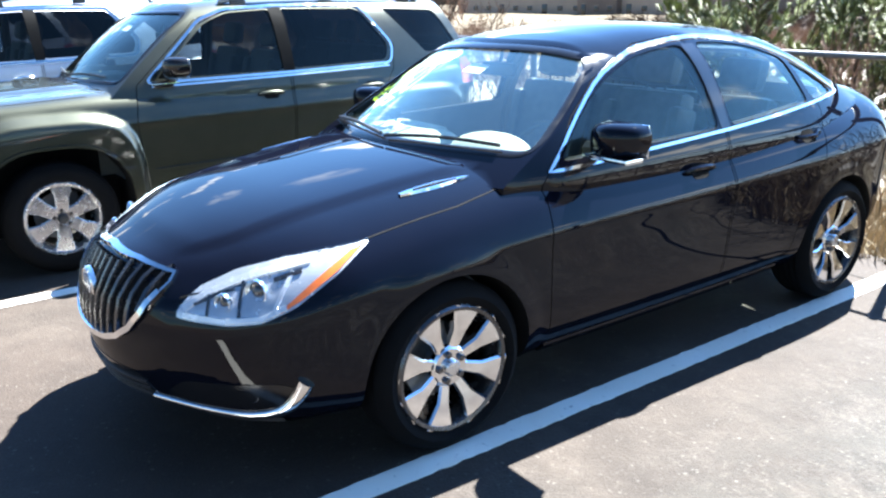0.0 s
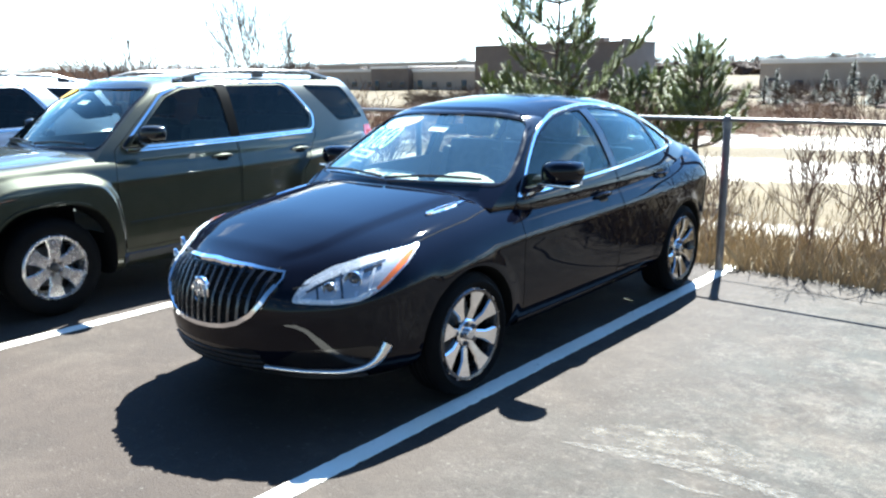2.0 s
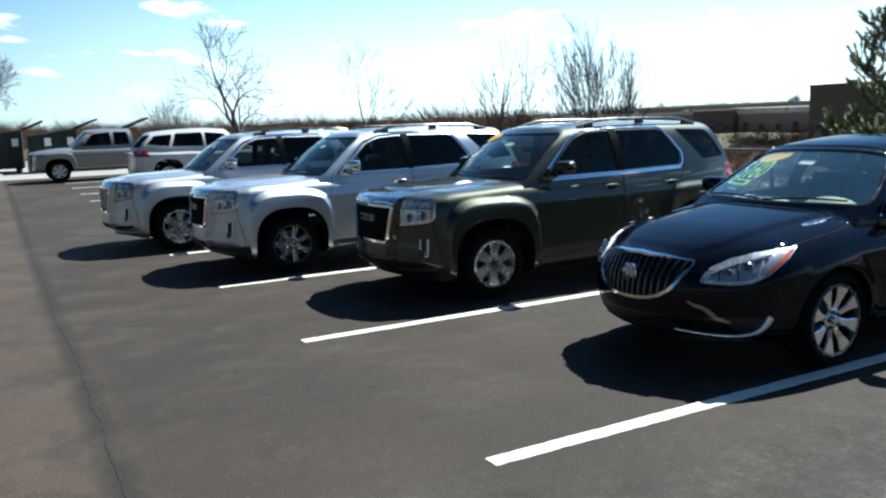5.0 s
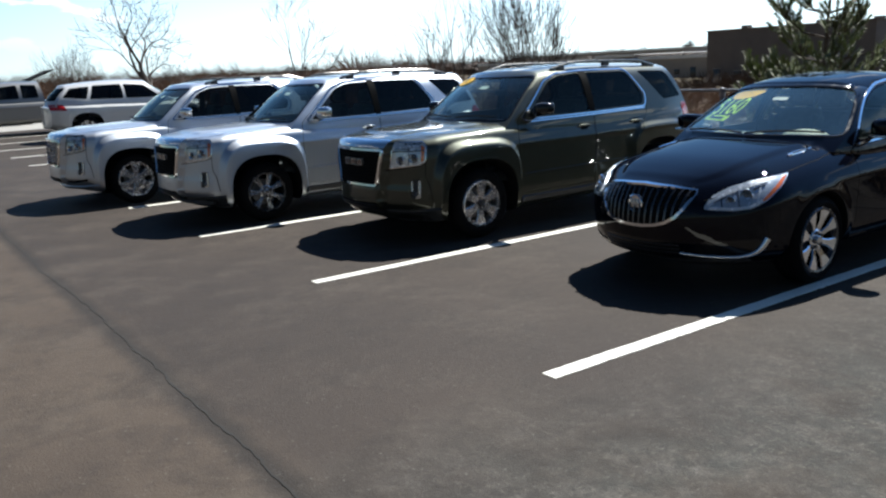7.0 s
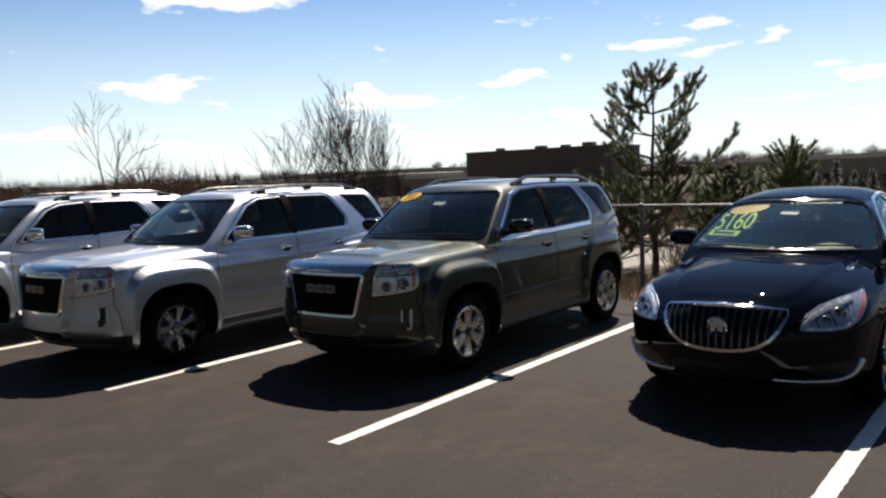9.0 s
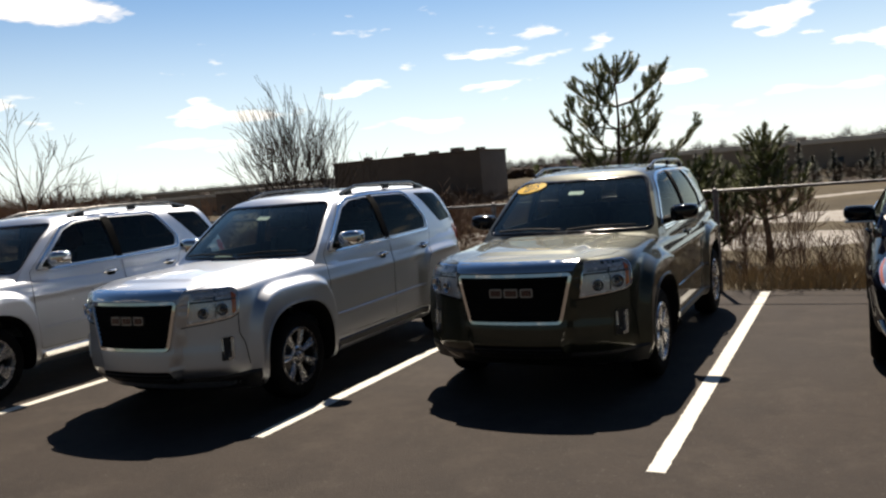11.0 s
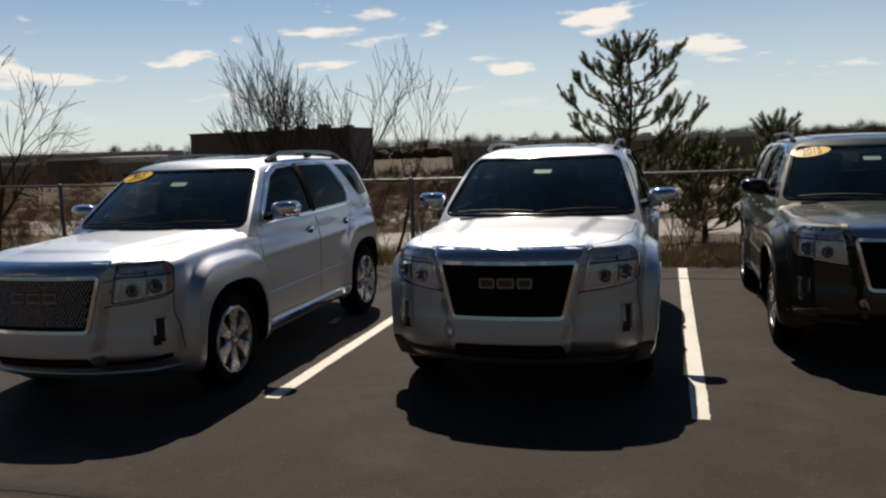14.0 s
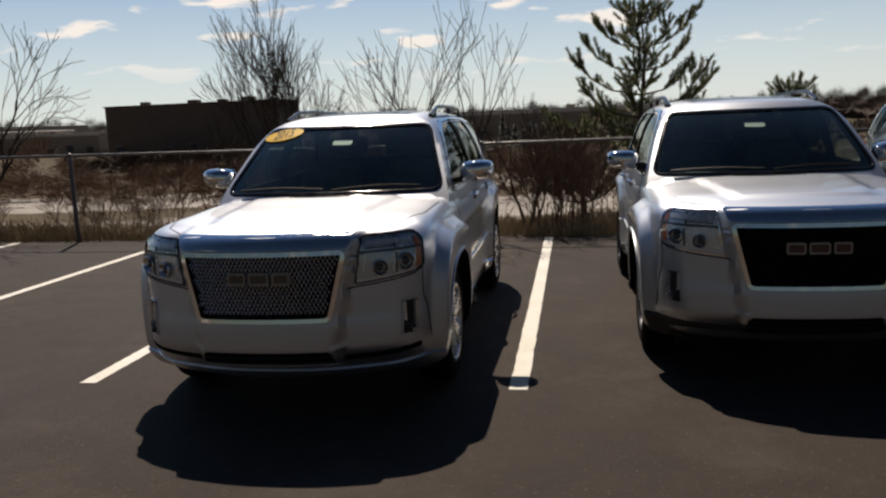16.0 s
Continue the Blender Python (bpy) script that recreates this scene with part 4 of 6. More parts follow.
    s["doors"] = [[(1.60, 0.36), (1.575, 0.80), (1.60, 0.985), (1.84, 1.235), (2.10, 1.40), (2.43, 1.497), (2.76, 1.525), (2.79, 1.0), (2.76, 0.36)],
                  [(2.772, 0.36), (2.80, 1.0), (2.772, 1.525), (3.2, 1.50), (3.62, 1.39), (3.70, 1.10), (3.58, 0.86), (3.42, 0.66), (3.36, 0.36)]]
    s["inside"] = dict(hw=0.70, dash_y=1.68, dash_z=1.03, wheel_y=1.98, wheel_z=0.97, mir_y=2.07, mir_z=1.37, seat_y=2.45, seat2_y=3.12, seat_z=0.50, seat2_z=0.42, cover=1, dash_mat="grey_trim", seat_h=0.98)
    return s


def lamp_bowls(parent, bvh, spots, mat="lamp_bowl", side="front"):
    """Round projector bowls set behind a lamp lens."""
    for x, z, r, back in spots:
        hit, nrm = cast(bvh, side, x, z)
        way = RAYS[side][1]
        bm = bmesh.new()
        lathe(bm, [(0.0, r), (0.014, r * 0.99), (0.017, r * 0.93), (0.012, r * 0.86), (-0.004, r * 0.62), (-0.006, r * 0.5)], 24)
        bmesh.ops.recalc_face_normals(bm, faces=bm.faces)
        at = Matrix.Translation(hit + way * back) @ pose(0, 0, 0, 0, 0, {"front": -90, "fr": -62, "fl": -118}[side])
        ring = part("projector", bm, mat, parent, m=at)
        bm = bmesh.new()
        lathe(bm, [(-0.006, r * 0.56), (0.004, r * 0.5), (0.011, r * 0.3), (0.013, 0.002)], 20)
        bmesh.ops.recalc_face_normals(bm, faces=bm.faces)
        part("projector_lens", bm, "dark_chrome", ring if parent.parent is None else parent, m=Matrix() if parent.parent is None else at)


def build_sedan(m):
    s = sedan_spec()
    shell, doors, bvh = shell_of(s)
    car = thing("sedan_car", "glossy black four-door sedan with chrome trim and a windscreen price", "car", m)
    part("body", shell, ["black_paint", "well", "lining"], car, "glossy black painted body")
    leaf = []
    for me in doors:
        leaf.append(part("door", me, ["black_paint", "well", "lining"], car))
    # openings
    part("windscreen", patch(bvh, "front", rounded(s["windscreen"], 0.07), 0.05, -0.006, 0), "clear_glass", car, "clear greenish windscreen")
    part("rear_window", patch(bvh, "back", rounded(s["backlight"], 0.07), 0.05, -0.006, 0), "glass", car)
    part("windscreen_seal", strip(bvh, "front", rounded(s["windscreen"], 0.07), 0.026, 0.001, 0.002, 0.03, True), "gloss_black", car, "black windscreen seal")
    for side in ("right", "left"):
        for poly in s["side_windows"]:
            part("window", patch(bvh, side, rounded(poly, 0.045), 0.05, -0.006, 0), "side_glass", car)
        # bright surround
        ring = [(1.64 + 2.38 * i / 30, float(s["arc"](1.64 + 2.38 * i / 30))) for i in range(31)] + [(3.6, 1.135), (3.2, 1.108), (2.8, 1.085), (2.2, 1.058)]
        part("window_trim", strip(bvh, side, ring, 0.018, 0.004, 0.004, 0.03, True), "chrome", car, "chrome window surround")
        part("pillar_cover", patch(bvh, side, [(2.755, 1.088), (2.825, 1.092), (2.815, 1.48), (2.715, 1.48)], 0.05, 0.003, 0.006), "gloss_black", car)
        part("rocker_trim", strip(bvh, side, [(1.6, 0.275), (3.3, 0.285)], 0.05, 0.004, 0.004), "black_paint", car)
    for d, side, y in ((leaf[0], "right", 2.55), (leaf[1], "left", 2.55), (leaf[2], "right", 3.48), (leaf[3], "left", 3.48)):
        handle(d, bvh, side, y, 0.925 if y < 3 else 0.985, 0.21, "black_paint")
    # grille: dark backing, bright surround, upright curved bars, round badge
    edge = curve_of([(0, 0.522), (0.12, 0.526), (0.27, 0.558), (0.37, 0.632), (0.42, 0.725), (0.447, 0.785)])
    low = [(x, float(edge(abs(x)))) for x in [-0.447, -0.425, -0.39, -0.34, -0.27, -0.19, -0.1, 0, 0.1, 0.19, 0.27, 0.34, 0.39, 0.425, 0.447]]
    gp = low[1:-1] + [(0.432, 0.765), (0.420, 0.792), (0.24, 0.812), (0, 0.822), (-0.24, 0.812), (-0.420, 0.792), (-0.432, 0.765)]
    grille = part("grille", patch(bvh, "front", gp, 0.04, 0.002, 0.01), "well", car, "upright chrome-edged grille")
    part("grille_surround", strip(bvh, "front", gp, 0.013, 0.006, 0.010, 0.03, True), "chrome", grille, "chrome surround")
    part("grille_lower_trim", strip(bvh, "front", low[1:-1], 0.030, 0.008, 0.014, 0.03), "chrome", grille)
    for i in range(-7, 8):
        x = i * 0.055
        lo, hi = float(edge(abs(x))) + 0.012, 0.812
        part("grille_bar", strip(bvh, "front", [(x * 1.02, hi - 0.008), (x, (hi + lo) / 2 + 0.06), (x * 0.96, lo)], 0.022, 0.005, 0.011, 0.05), "dark_chrome", grille)
    hit, nrm = cast(bvh, "front", 0, 0.685)
    bm = bmesh.new()
    lathe(bm, [(0.0, 0.072), (0.016, 0.072), (0.022, 0.064), (0.014, 0.058), (0.012, 0.001)], 36)
    bmesh.ops.recalc_face_normals(bm, faces=bm.faces)
    badge = part("badge", bm, "chrome", car, "round chrome badge", m=Matrix.Translation(hit + Vector((0, 0.004, 0))) @ pose(0, 0, 0, 0, 0, -90))
    for dx in (-0.03, 0, 0.03):
        bm = boxm(0.018, dx, 0.0, 0.008, 0.02, 0.07, 0.003, Matrix.Rotation(radians(24), 4, "X"))
        part("badge_shield", bm, "satin", badge)
    # head lamps
    for sg in (1, -1):
        side = "fr" if sg > 0 else "fl"
        hp = [(0.485, 0.668), (0.57, 0.662), (0.70, 0.660), (0.82, 0.674), (0.93, 0.722), (1.05, 0.810), (1.135, 0.895), (1.01, 0.882), (0.85, 0.860), (0.69, 0.822), (0.56, 0.765), (0.50, 0.705)]
        hp = rounded(hp, 0.02, 2)
        head = part("headlight", patch(bvh, side, hp, 0.025, 0.0015, 0.02), "smoke_bowl", car, "clear headlight with an amber corner")
        part("lamp_lens", patch(bvh, side, hp, 0.03, 0.010, 0.009), "lens", head, "clear curved lens")
        lamp_bowls(head, bvh, [(0.79, 0.768, 0.046, -0.006), (0.675, 0.733, 0.034, -0.006)], "chrome", side)
        # reflector facets: bright blades between shadow gaps
        for way, w, mt in (([(0.52, 0.698), (0.60, 0.752), (0.76, 0.812), (0.95, 0.856)], 0.026, "lamp_bowl"), ([(0.52, 0.680), (0.68, 0.674), (0.82, 0.688), (0.90, 0.725)], 0.020, "lamp_bowl"),
                           ([(0.735, 0.69), (0.728, 0.79)], 0.012, "dark_chrome"), ([(0.615, 0.685), (0.612, 0.745)], 0.010, "dark_chrome"), ([(0.86, 0.715), (0.90, 0.825)], 0.016, "lamp_bowl"),
                           ([(0.56, 0.715), (0.645, 0.752), (0.70, 0.768)], 0.008, "dark_chrome"), ([(0.84, 0.80), (0.93, 0.828)], 0.014, "dark_chrome")):
            part("lamp_bezel", strip(bvh, side, way, w, 0.003, 0.005), mt, head)
        am = [(0.88, 0.705), (0.95, 0.745), (1.05, 0.822), (1.11, 0.882), (1.06, 0.868), (0.97, 0.790), (0.90, 0.735)]
        part("indicator", patch(bvh, side, am, 0.03, 0.0055, 0.004), "amber", head, "amber side lamp")
        # fog lamp opening with a bright hooked trim
        fp = [(0.40, 0.36), (0.50, 0.43), (0.86, 0.448), (0.93, 0.42), (0.84, 0.348), (0.48, 0.325)]
        fog = part("fog_lamp_recess", patch(bvh, side, rounded(fp, 0.03), 0.03, 0.002, 0.01), "gloss_black", car)
        lamp_bowls(fog, bvh, [(0.76, 0.39, 0.022, 0.02)], "satin", side)
        hook = [(0.33, 0.322), (0.55, 0.302), (0.70, 0.303), (0.79, 0.314), (0.85, 0.334), (0.89, 0.362), (0.92, 0.400), (0.945, 0.446)]
        bm = bmesh.new()
        curve = curve_of([(i / (len(hook) - 1), p[0]) for i, p in enumerate(hook)]), curve_of([(i / (len(hook) - 1), p[1]) for i, p in enumerate(hook)])
        pts = [cast(bvh, side, float(curve[0](i / 24)), float(curve[1](i / 24))) for i in range(25)]
        tube(bm, [p + n * 0.002 for p, n in pts], [0.014 + 0.018 * (i / 24) ** 1.6 for i in range(25)], 10)
        part("fog_trim", bm, "chrome", fog, "hooked chrome trim", 60)
        # bright vent on the bonnet
        vent = part("bonnet_vent", strip(bvh, "top", [(sg * 0.635, 1.04), (sg * 0.655, 1.36)], 0.042, 0.004, 0.006, 0.03, taper=True), "chrome", car, "slim chrome bonnet vent")
        part("vent_slot", strip(bvh, "top", [(sg * 0.639, 1.10), (sg * 0.652, 1.30)], 0.016, 0.009, 0.004, 0.03, taper=True), "well", vent)
        # bonnet shut line
        line = [(sg * 0.50, 0.20), (sg * 0.70, 0.42), (sg * 0.78, 0.75), (sg * 0.79, 1.20), (sg * 0.77, 1.40)]
        part("bonnet_seam", strip(bvh, "top", line, 0.007, 0.001, 0.0006, 0.04), "well", car)
        # tail lamp wrapping the corner
        tp = rounded([(4.44, 0.88), (4.72, 0.86), (4.76, 0.96), (4.55, 1.0)], 0.03)
        part("tail_light", patch(bvh, "right" if sg > 0 else "left", tp, 0.03, 0.004, 0.01), "red_lens", car, "red tail light")
        mirror_part(car, sg, sg * 0.965, 1.90, 1.15, 0.26, 0.21, 0.17, "black_paint", None, "chrome")
    part("lower_intake", patch(bvh, "front", rounded([(-0.40, 0.30), (0.40, 0.30), (0.34, 0.42), (-0.34, 0.42)], 0.04), 0.04, 0.002, 0.01), "gloss_black", car)
    for z in (0.325, 0.355, 0.385):
        part("intake_slat", strip(bvh, "front", [(-0.36, z), (0.36, z)], 0.012, 0.004, 0.006, 0.05), "plastic", car)
    part("air_dam", strip(bvh, "front", [(-0.74, 0.255), (-0.4, 0.245), (0.4, 0.245), (0.74, 0.255)], 0.05, 0.004, 0.006, 0.04), "plastic", car)
    wipers(car, bvh, [((-0.66, 1.098), (-0.02, 1.102)), ((0.02, 1.098), (0.64, 1.112))])
    interior(car, s)
    wm = wheel_meshes("eight", 0.346, 0.249, 0.235)
    for i, (x, y) in enumerate(((0.80, 1.09), (-0.80, 1.09), (0.80, 3.83), (-0.80, 3.83))):
        put_wheel(car, wm, x, y, 0.346, 17 + 41 * i, "eight-spoke chrome wheel")
    return car, bvh


def suv_spec():
    s = dict(L=4.71, n=13.0, crown=0.030, kf=0.15, kr=0.14, axles=(1.03, 3.887), wz=0.368, arch=0.465, arch_p=2.7,
             snout=0.060, fine=2, flare=0.078, flare_r=0.68, flare_s=0.065, flare_p=3.8, flare_k=0.86, flare_rear=0.6, ledge=0.85, crease=0.010, floor=0.55, bulge=0.016, bulge_w=curve_of([(0, 0.42), (0.7, 0.47), (1.5, 0.56)]))
    s["top"] = [(0, 1.10), (0.08, 1.113), (0.4, 1.133), (0.9, 1.152), (1.4, 1.17), (2.4, 1.16), (3.6, 1.20), (4.4, 1.22), (4.71, 1.15)]
    s["bottom"] = [(0, 0.27), (0.25, 0.22), (0.8, 0.21), (2.4, 0.22), (4.0, 0.24), (4.71, 0.42)]
    s["plan"] = [(0, 0.72), (0.06, 0.79), (0.2, 0.86), (0.45, 0.895), (1.0, 0.905), (2.4, 0.905), (3.8, 0.905), (4.3, 0.88), (4.6, 0.82), (4.71, 0.74)]
    s["section"] = [(0, 0.93), (0.08, 0.965), (0.2, 0.985), (0.5, 0.995), (0.75, 1.0), (0.9, 0.985), (1.0, 0.955)]
    s["nose"] = [(0.2, 0.24), (0.32, 0.16), (0.45, 0.098), (0.56, 0.102), (0.64, 0.112), (0.985, 0.130), (1.02, 0.137), (1.055, 0.155), (1.08, 0.185), (1.10, 0.25)]
    s["crease_z"] = curve_of([(0, 0.92), (1.5, 0.94), (3.0, 0.96), (4.71, 1.0)])
    s["cabin"] = dict(base=1.08, n=8.0, kw=0.16, kr=0.10, crown=0.03, bow=1.2,
                      front=[(0, 1.26), (0.4, 1.50), (0.75, 1.765), (1.0, 2.05)], rear=[(0, 4.66), (0.5, 4.55), (1.0, 4.36)],
                      roof=[(1.2, 1.67), (1.9, 1.695), (2.4, 1.745), (3.0, 1.76), (3.8, 1.745), (4.66, 1.69)],
                      wbase=[(1.2, 0.84), (1.8, 0.868), (3.0, 0.883), (4.0, 0.87), (4.66, 0.77)], wtop=[(1.2, 0.61), (2.0, 0.668), (3.0, 0.698), (4.0, 0.685), (4.66, 0.62)])
    s["side_windows"] = [[(1.76, 1.21), (2.18, 1.57), (2.36, 1.635), (2.70, 1.655), (2.72, 1.22)],
                         [(2.79, 1.225), (2.78, 1.655), (3.44, 1.645), (3.66, 1.36), (3.62, 1.245)],
                         [(3.68, 1.64), (4.20, 1.62), (4.42, 1.30), (4.03, 1.28)]]
    s["windscreen"] = [(-0.795, 1.195), (0.795, 1.195), (0.625, 1.646), (-0.625, 1.646)]
    s["screen_y"] = (0.9, 2.9)
    s["backlight"] = [(-0.62, 1.30), (0.62, 1.30), (0.54, 1.60), (-0.54, 1.60)]
    s["back_y"] = (4.0, 5.2)
    s["pockets"] = []
    s["doors"] = [[(1.62, 0.40), (1.58, 0.95), (1.62, 1.18), (2.12, 1.60), (2.36, 1.665), (2.745, 1.685), (2.755, 1.1), (2.74, 0.40)],
                  [(2.752, 0.40), (2.767, 1.1), (2.757, 1.685), (3.46, 1.675), (3.72, 1.36), (3.68, 1.17), (3.45, 0.85), (3.42, 0.40)]]
    s["inside"] = dict(hw=0.72, dash_y=1.72, dash_z=1.13, wheel_y=2.02, wheel_z=1.05, mir_y=2.10, mir_z=1.46, seat_y=2.45, seat2_y=3.35, seat_z=0.62, seat_h=0.96)
    return s


SUV = {}


def build_suv(m, mat, style, label, trim):
    """The upright five-door wagon; the cut meshes are made once and repainted."""
    if not SUV:
        SUV["s"] = suv_spec()
        SUV["shell"], SUV["doors"], SUV["bvh"] = shell_of(SUV["s"])
        SUV["wheels"] = {}
    s, bvh = SUV["s"], SUV["bvh"]
    denali, bright = trim == "mesh", trim != "plain"
    car = thing("suv_car", label, "suv", m, "row of parked SUVs")
    part("body", SUV["shell"].copy(), [mat, "well", "lining"], car, sharp=48)
    leaf = [part("door", me.copy(), [mat, "well", "lining"], car, sharp=48) for me in SUV["doors"]]
    part("windscreen", patch(bvh, "front", rounded(s["windscreen"], 0.07), 0.05, -0.006, 0), "glass", car, "clear greenish windscreen")
    part("rear_window", patch(bvh, "back", rounded(s["backlight"], 0.07), 0.05, -0.006, 0), "dark_glass", car)
    part("windscreen_seal", strip(bvh, "front", rounded(s["windscreen"], 0.07), 0.024, 0.001, 0.002, 0.03, True), "gloss_black", car, "black windscreen seal")
    for side in ("right", "left"):
        for poly, gm in zip(s["side_windows"], ("tinted_glass", "dark_glass", "dark_glass")):
            part("window", patch(bvh, side, rounded(poly, 0.045), 0.05, -0.006, 0), gm, car)
        ring = rounded([(1.68, 1.188), (2.14, 1.588), (2.35, 1.658), (2.75, 1.678), (3.46, 1.668), (3.70, 1.36), (3.66, 1.22), (2.75, 1.20)], 0.05, 3)
        part("window_trim", strip(bvh, side, ring, 0.024, 0.004, 0.004, 0.03, True), "chrome", car, "bright window surround")
        part("pillar_cover", patch(bvh, side, [(2.712, 1.212), (2.800, 1.216), (2.795, 1.664), (2.690, 1.662)], 0.05, 0.003, 0.006), "well", car)
        # on the pale SUVs an added body-paint ridge stands for the sunlit shoulder
        part("belt_trim", strip(bvh, side, [(1.72, 1.163), (2.75, 1.178), (3.64, 1.198)], 0.020, 0.003, 0.004), "chrome" if not bright else mat, car, "belt strip of bright chrome or raised body-paint shoulder")
        part("sill_trim", strip(bvh, side, [(1.55, 0.335), (3.38, 0.345)], 0.07, 0.004, 0.012), "chrome" if denali else "plastic", car)
        part("door_crease", strip(bvh, side, [(1.66, 0.60), (3.38, 0.62)], 0.035, 0.002, 0.008), mat, car)
    for d, side, y in ((leaf[0], "right", 2.58), (leaf[1], "left", 2.58), (leaf[2], "right", 3.45), (leaf[3], "left", 3.45)):
        handle(d, bvh, side, y, 1.055, 0.20, "chrome" if bright else mat)
    # upright grille
    gp = rounded([(-0.46, 0.985), (-0.37, 0.618), (0.37, 0.618), (0.46, 0.985)], 0.03)
    grille = part("grille", patch(bvh, "front", gp, 0.05, 0.002, 0.01), "well", car, "large upright grille with a bright surround")
    part("grille_surround", strip(bvh, "front", gp, 0.034, 0.006, 0.012, 0.03, True), "chrome", grille)
    bar = rounded([(-0.478, 1.006), (0.478, 1.006), (0.512, 1.084), (-0.512, 1.084)], 0.02)
    part("grille_header", patch(bvh, "front", bar, 0.03, 0.005, 0.010), "chrome", grille, "bright bar above the grille")
    if denali:
        bm = bmesh.new()
        for row in range(15):
            z = 0.668 + row * 0.0215
            half = 0.365 + (z - 0.645) * 0.25 - 0.02
            k = int(half / 0.024)
            for i in range(-k, k + 1):
                x = i * 0.024 + (0.012 if row % 2 else 0)
                if abs(x) > half:
                    continue
                hit, nrm = cast(bvh, "front", x, z)
                c = hit + Vector((0, -0.012, 0))
                ring = []
                for rr, d in ((0.0135, 0.0), (0.0085, -0.004)):
                    ring.append([bm.verts.new(c + Vector((rr * 1.0 * math.cos(t), d, rr * 0.9 * math.sin(t)))) for t in [math.pi / 3 * q + math.pi / 6 for q in range(6)]])
                for q in range(6):
                    bm.faces.new((ring[0][q], ring[0][(q + 1) % 6], ring[1][(q + 1) % 6], ring[1][q]))
        bmesh.ops.recalc_face_normals(bm, faces=bm.faces)
        tagged(part("grille_mesh", bm, "satin", grille, "fine chrome honeycomb mesh"), kind="stuff")
    else:
        for i in range(9):
            z = 0.662 + i * 0.037
            half = 0.36 + (z - 0.645) * 0.25
            part("grille_slat", strip(bvh, "front", [(-half, z), (half, z)], 0.012, 0.004, 0.006, 0.06), "well", grille)
    # three plain shapes stand for the maker's letters
    z = 0.855
    for x, w in ((-0.125, 0.105), (0.0, 0.115), (0.125, 0.10)):
        bm = patch(bvh, "front", rounded([(x - w / 2, z - 0.034), (x + w / 2, z - 0.034), (x + w / 2, z + 0.034), (x - w / 2, z + 0.034)], 0.014), 0.05, 0.028, 0.024)
        em = part("emblem", bm, {"plain": "steel", "chrome": "steel", "mesh": "steel"}[trim], grille, "metal emblem block")
        part("emblem_face", patch(bvh, "front", rounded([(x - w / 2 + 0.012, z - 0.022), (x + w / 2 - 0.012, z - 0.022), (x + w / 2 - 0.012, z + 0.022), (x - w / 2 + 0.012, z + 0.022)], 0.008), 0.05, 0.031, 0.002), "dark_chrome" if denali else "red_badge", em)
    for sg in (1, -1):
        side = "fr" if sg > 0 else "fl"
        hp = rounded([(0.480, 0.795), (0.82, 0.842), (0.875, 0.872), (0.885, 1.02), (0.845, 1.058), (0.535, 1.055)], 0.02, 3)
        head = part("headlight", patch(bvh, side, hp, 0.03, 0.0015, 0.02), "smoke_bowl" if denali else "lamp_bowl", car, "tall clear headlight")
        part("lamp_lens", patch(bvh, side, hp, 0.03, 0.012, 0.011), "lens", head, "clear lens")
        lamp_bowls(head, bvh, [(0.755, 0.905, 0.050, -0.008), (0.61, 0.882, 0.044, -0.008)], "chrome", side)
        part("lamp_bezel", strip(bvh, side, [(0.515, 0.968), (0.865, 0.978)], 0.014, 0.005, 0.006), "plastic", head)
        for way, w, mt in (([(0.50, 0.815), (0.66, 0.835), (0.82, 0.862)], 0.018, "lamp_bowl"), ([(0.525, 0.86), (0.545, 0.955)], 0.020, "lamp_bowl"), ([(0.682, 0.85), (0.690, 0.955)], 0.014, "lamp_bowl"),
                           ([(0.70, 0.845), (0.708, 0.955)], 0.008, "plastic"), ([(0.55, 0.990), (0.70, 0.995)], 0.008, "plastic"), ([(0.70, 0.975), (0.715, 1.045)], 0.010, "plastic"), ([(0.812, 0.875), (0.825, 0.965)], 0.016, "lamp_bowl")):
            part("lamp_bezel", strip(bvh, side, way, w, 0.003, 0.005), mt, head)
        part("day_lamp", strip(bvh, side, [(0.555, 1.018), (0.815, 1.022)], 0.034, 0.004, 0.006), "lamp_bowl", head)
        part("lamp_rim", strip(bvh, side, hp, 0.008 if denali else 0.012, 0.010, 0.004, 0.03, True), "dark_chrome" if denali else "chrome", head)
        am = [(0.828, 0.862), (0.858, 0.880), (0.868, 1.005), (0.832, 1.035)]
        part("indicator", patch(bvh, side, am, 0.03, 0.007, 0.004), "amber", head, "amber side lamp")
        fp = rounded([(0.705, 0.49), (0.812, 0.495), (0.82, 0.69), (0.722, 0.685)], 0.02)
        fog = part("fog_lamp_recess", patch(bvh, side, fp, 0.03, 0.003, 0.01), "plastic", car)
        part("fog_bezel", strip(bvh, side, fp, 0.012, 0.004, 0.005, 0.03, True), mat, fog)
        part("fog_trim", strip(bvh, side, [(0.806, 0.68), (0.800, 0.515), (0.765, 0.507)], 0.034, 0.006, 0.012), "satin", fog, "upright silver trim")
        part("fog_trim", strip(bvh, side, [(0.730, 0.675), (0.727, 0.57)], 0.022, 0.006, 0.010), "satin", fog)
        lamp_bowls(fog, bvh, [(0.755, 0.545, 0.024, 0.004)], "satin", side)
        line = [(sg * 0.545, 0.27), (sg * 0.70, 0.45), (sg * 0.79, 0.8), (sg * 0.80, 1.30)]
        part("bonnet_seam", strip(bvh, "top", line, 0.007, 0.001, 0.0006, 0.04), "well", car)
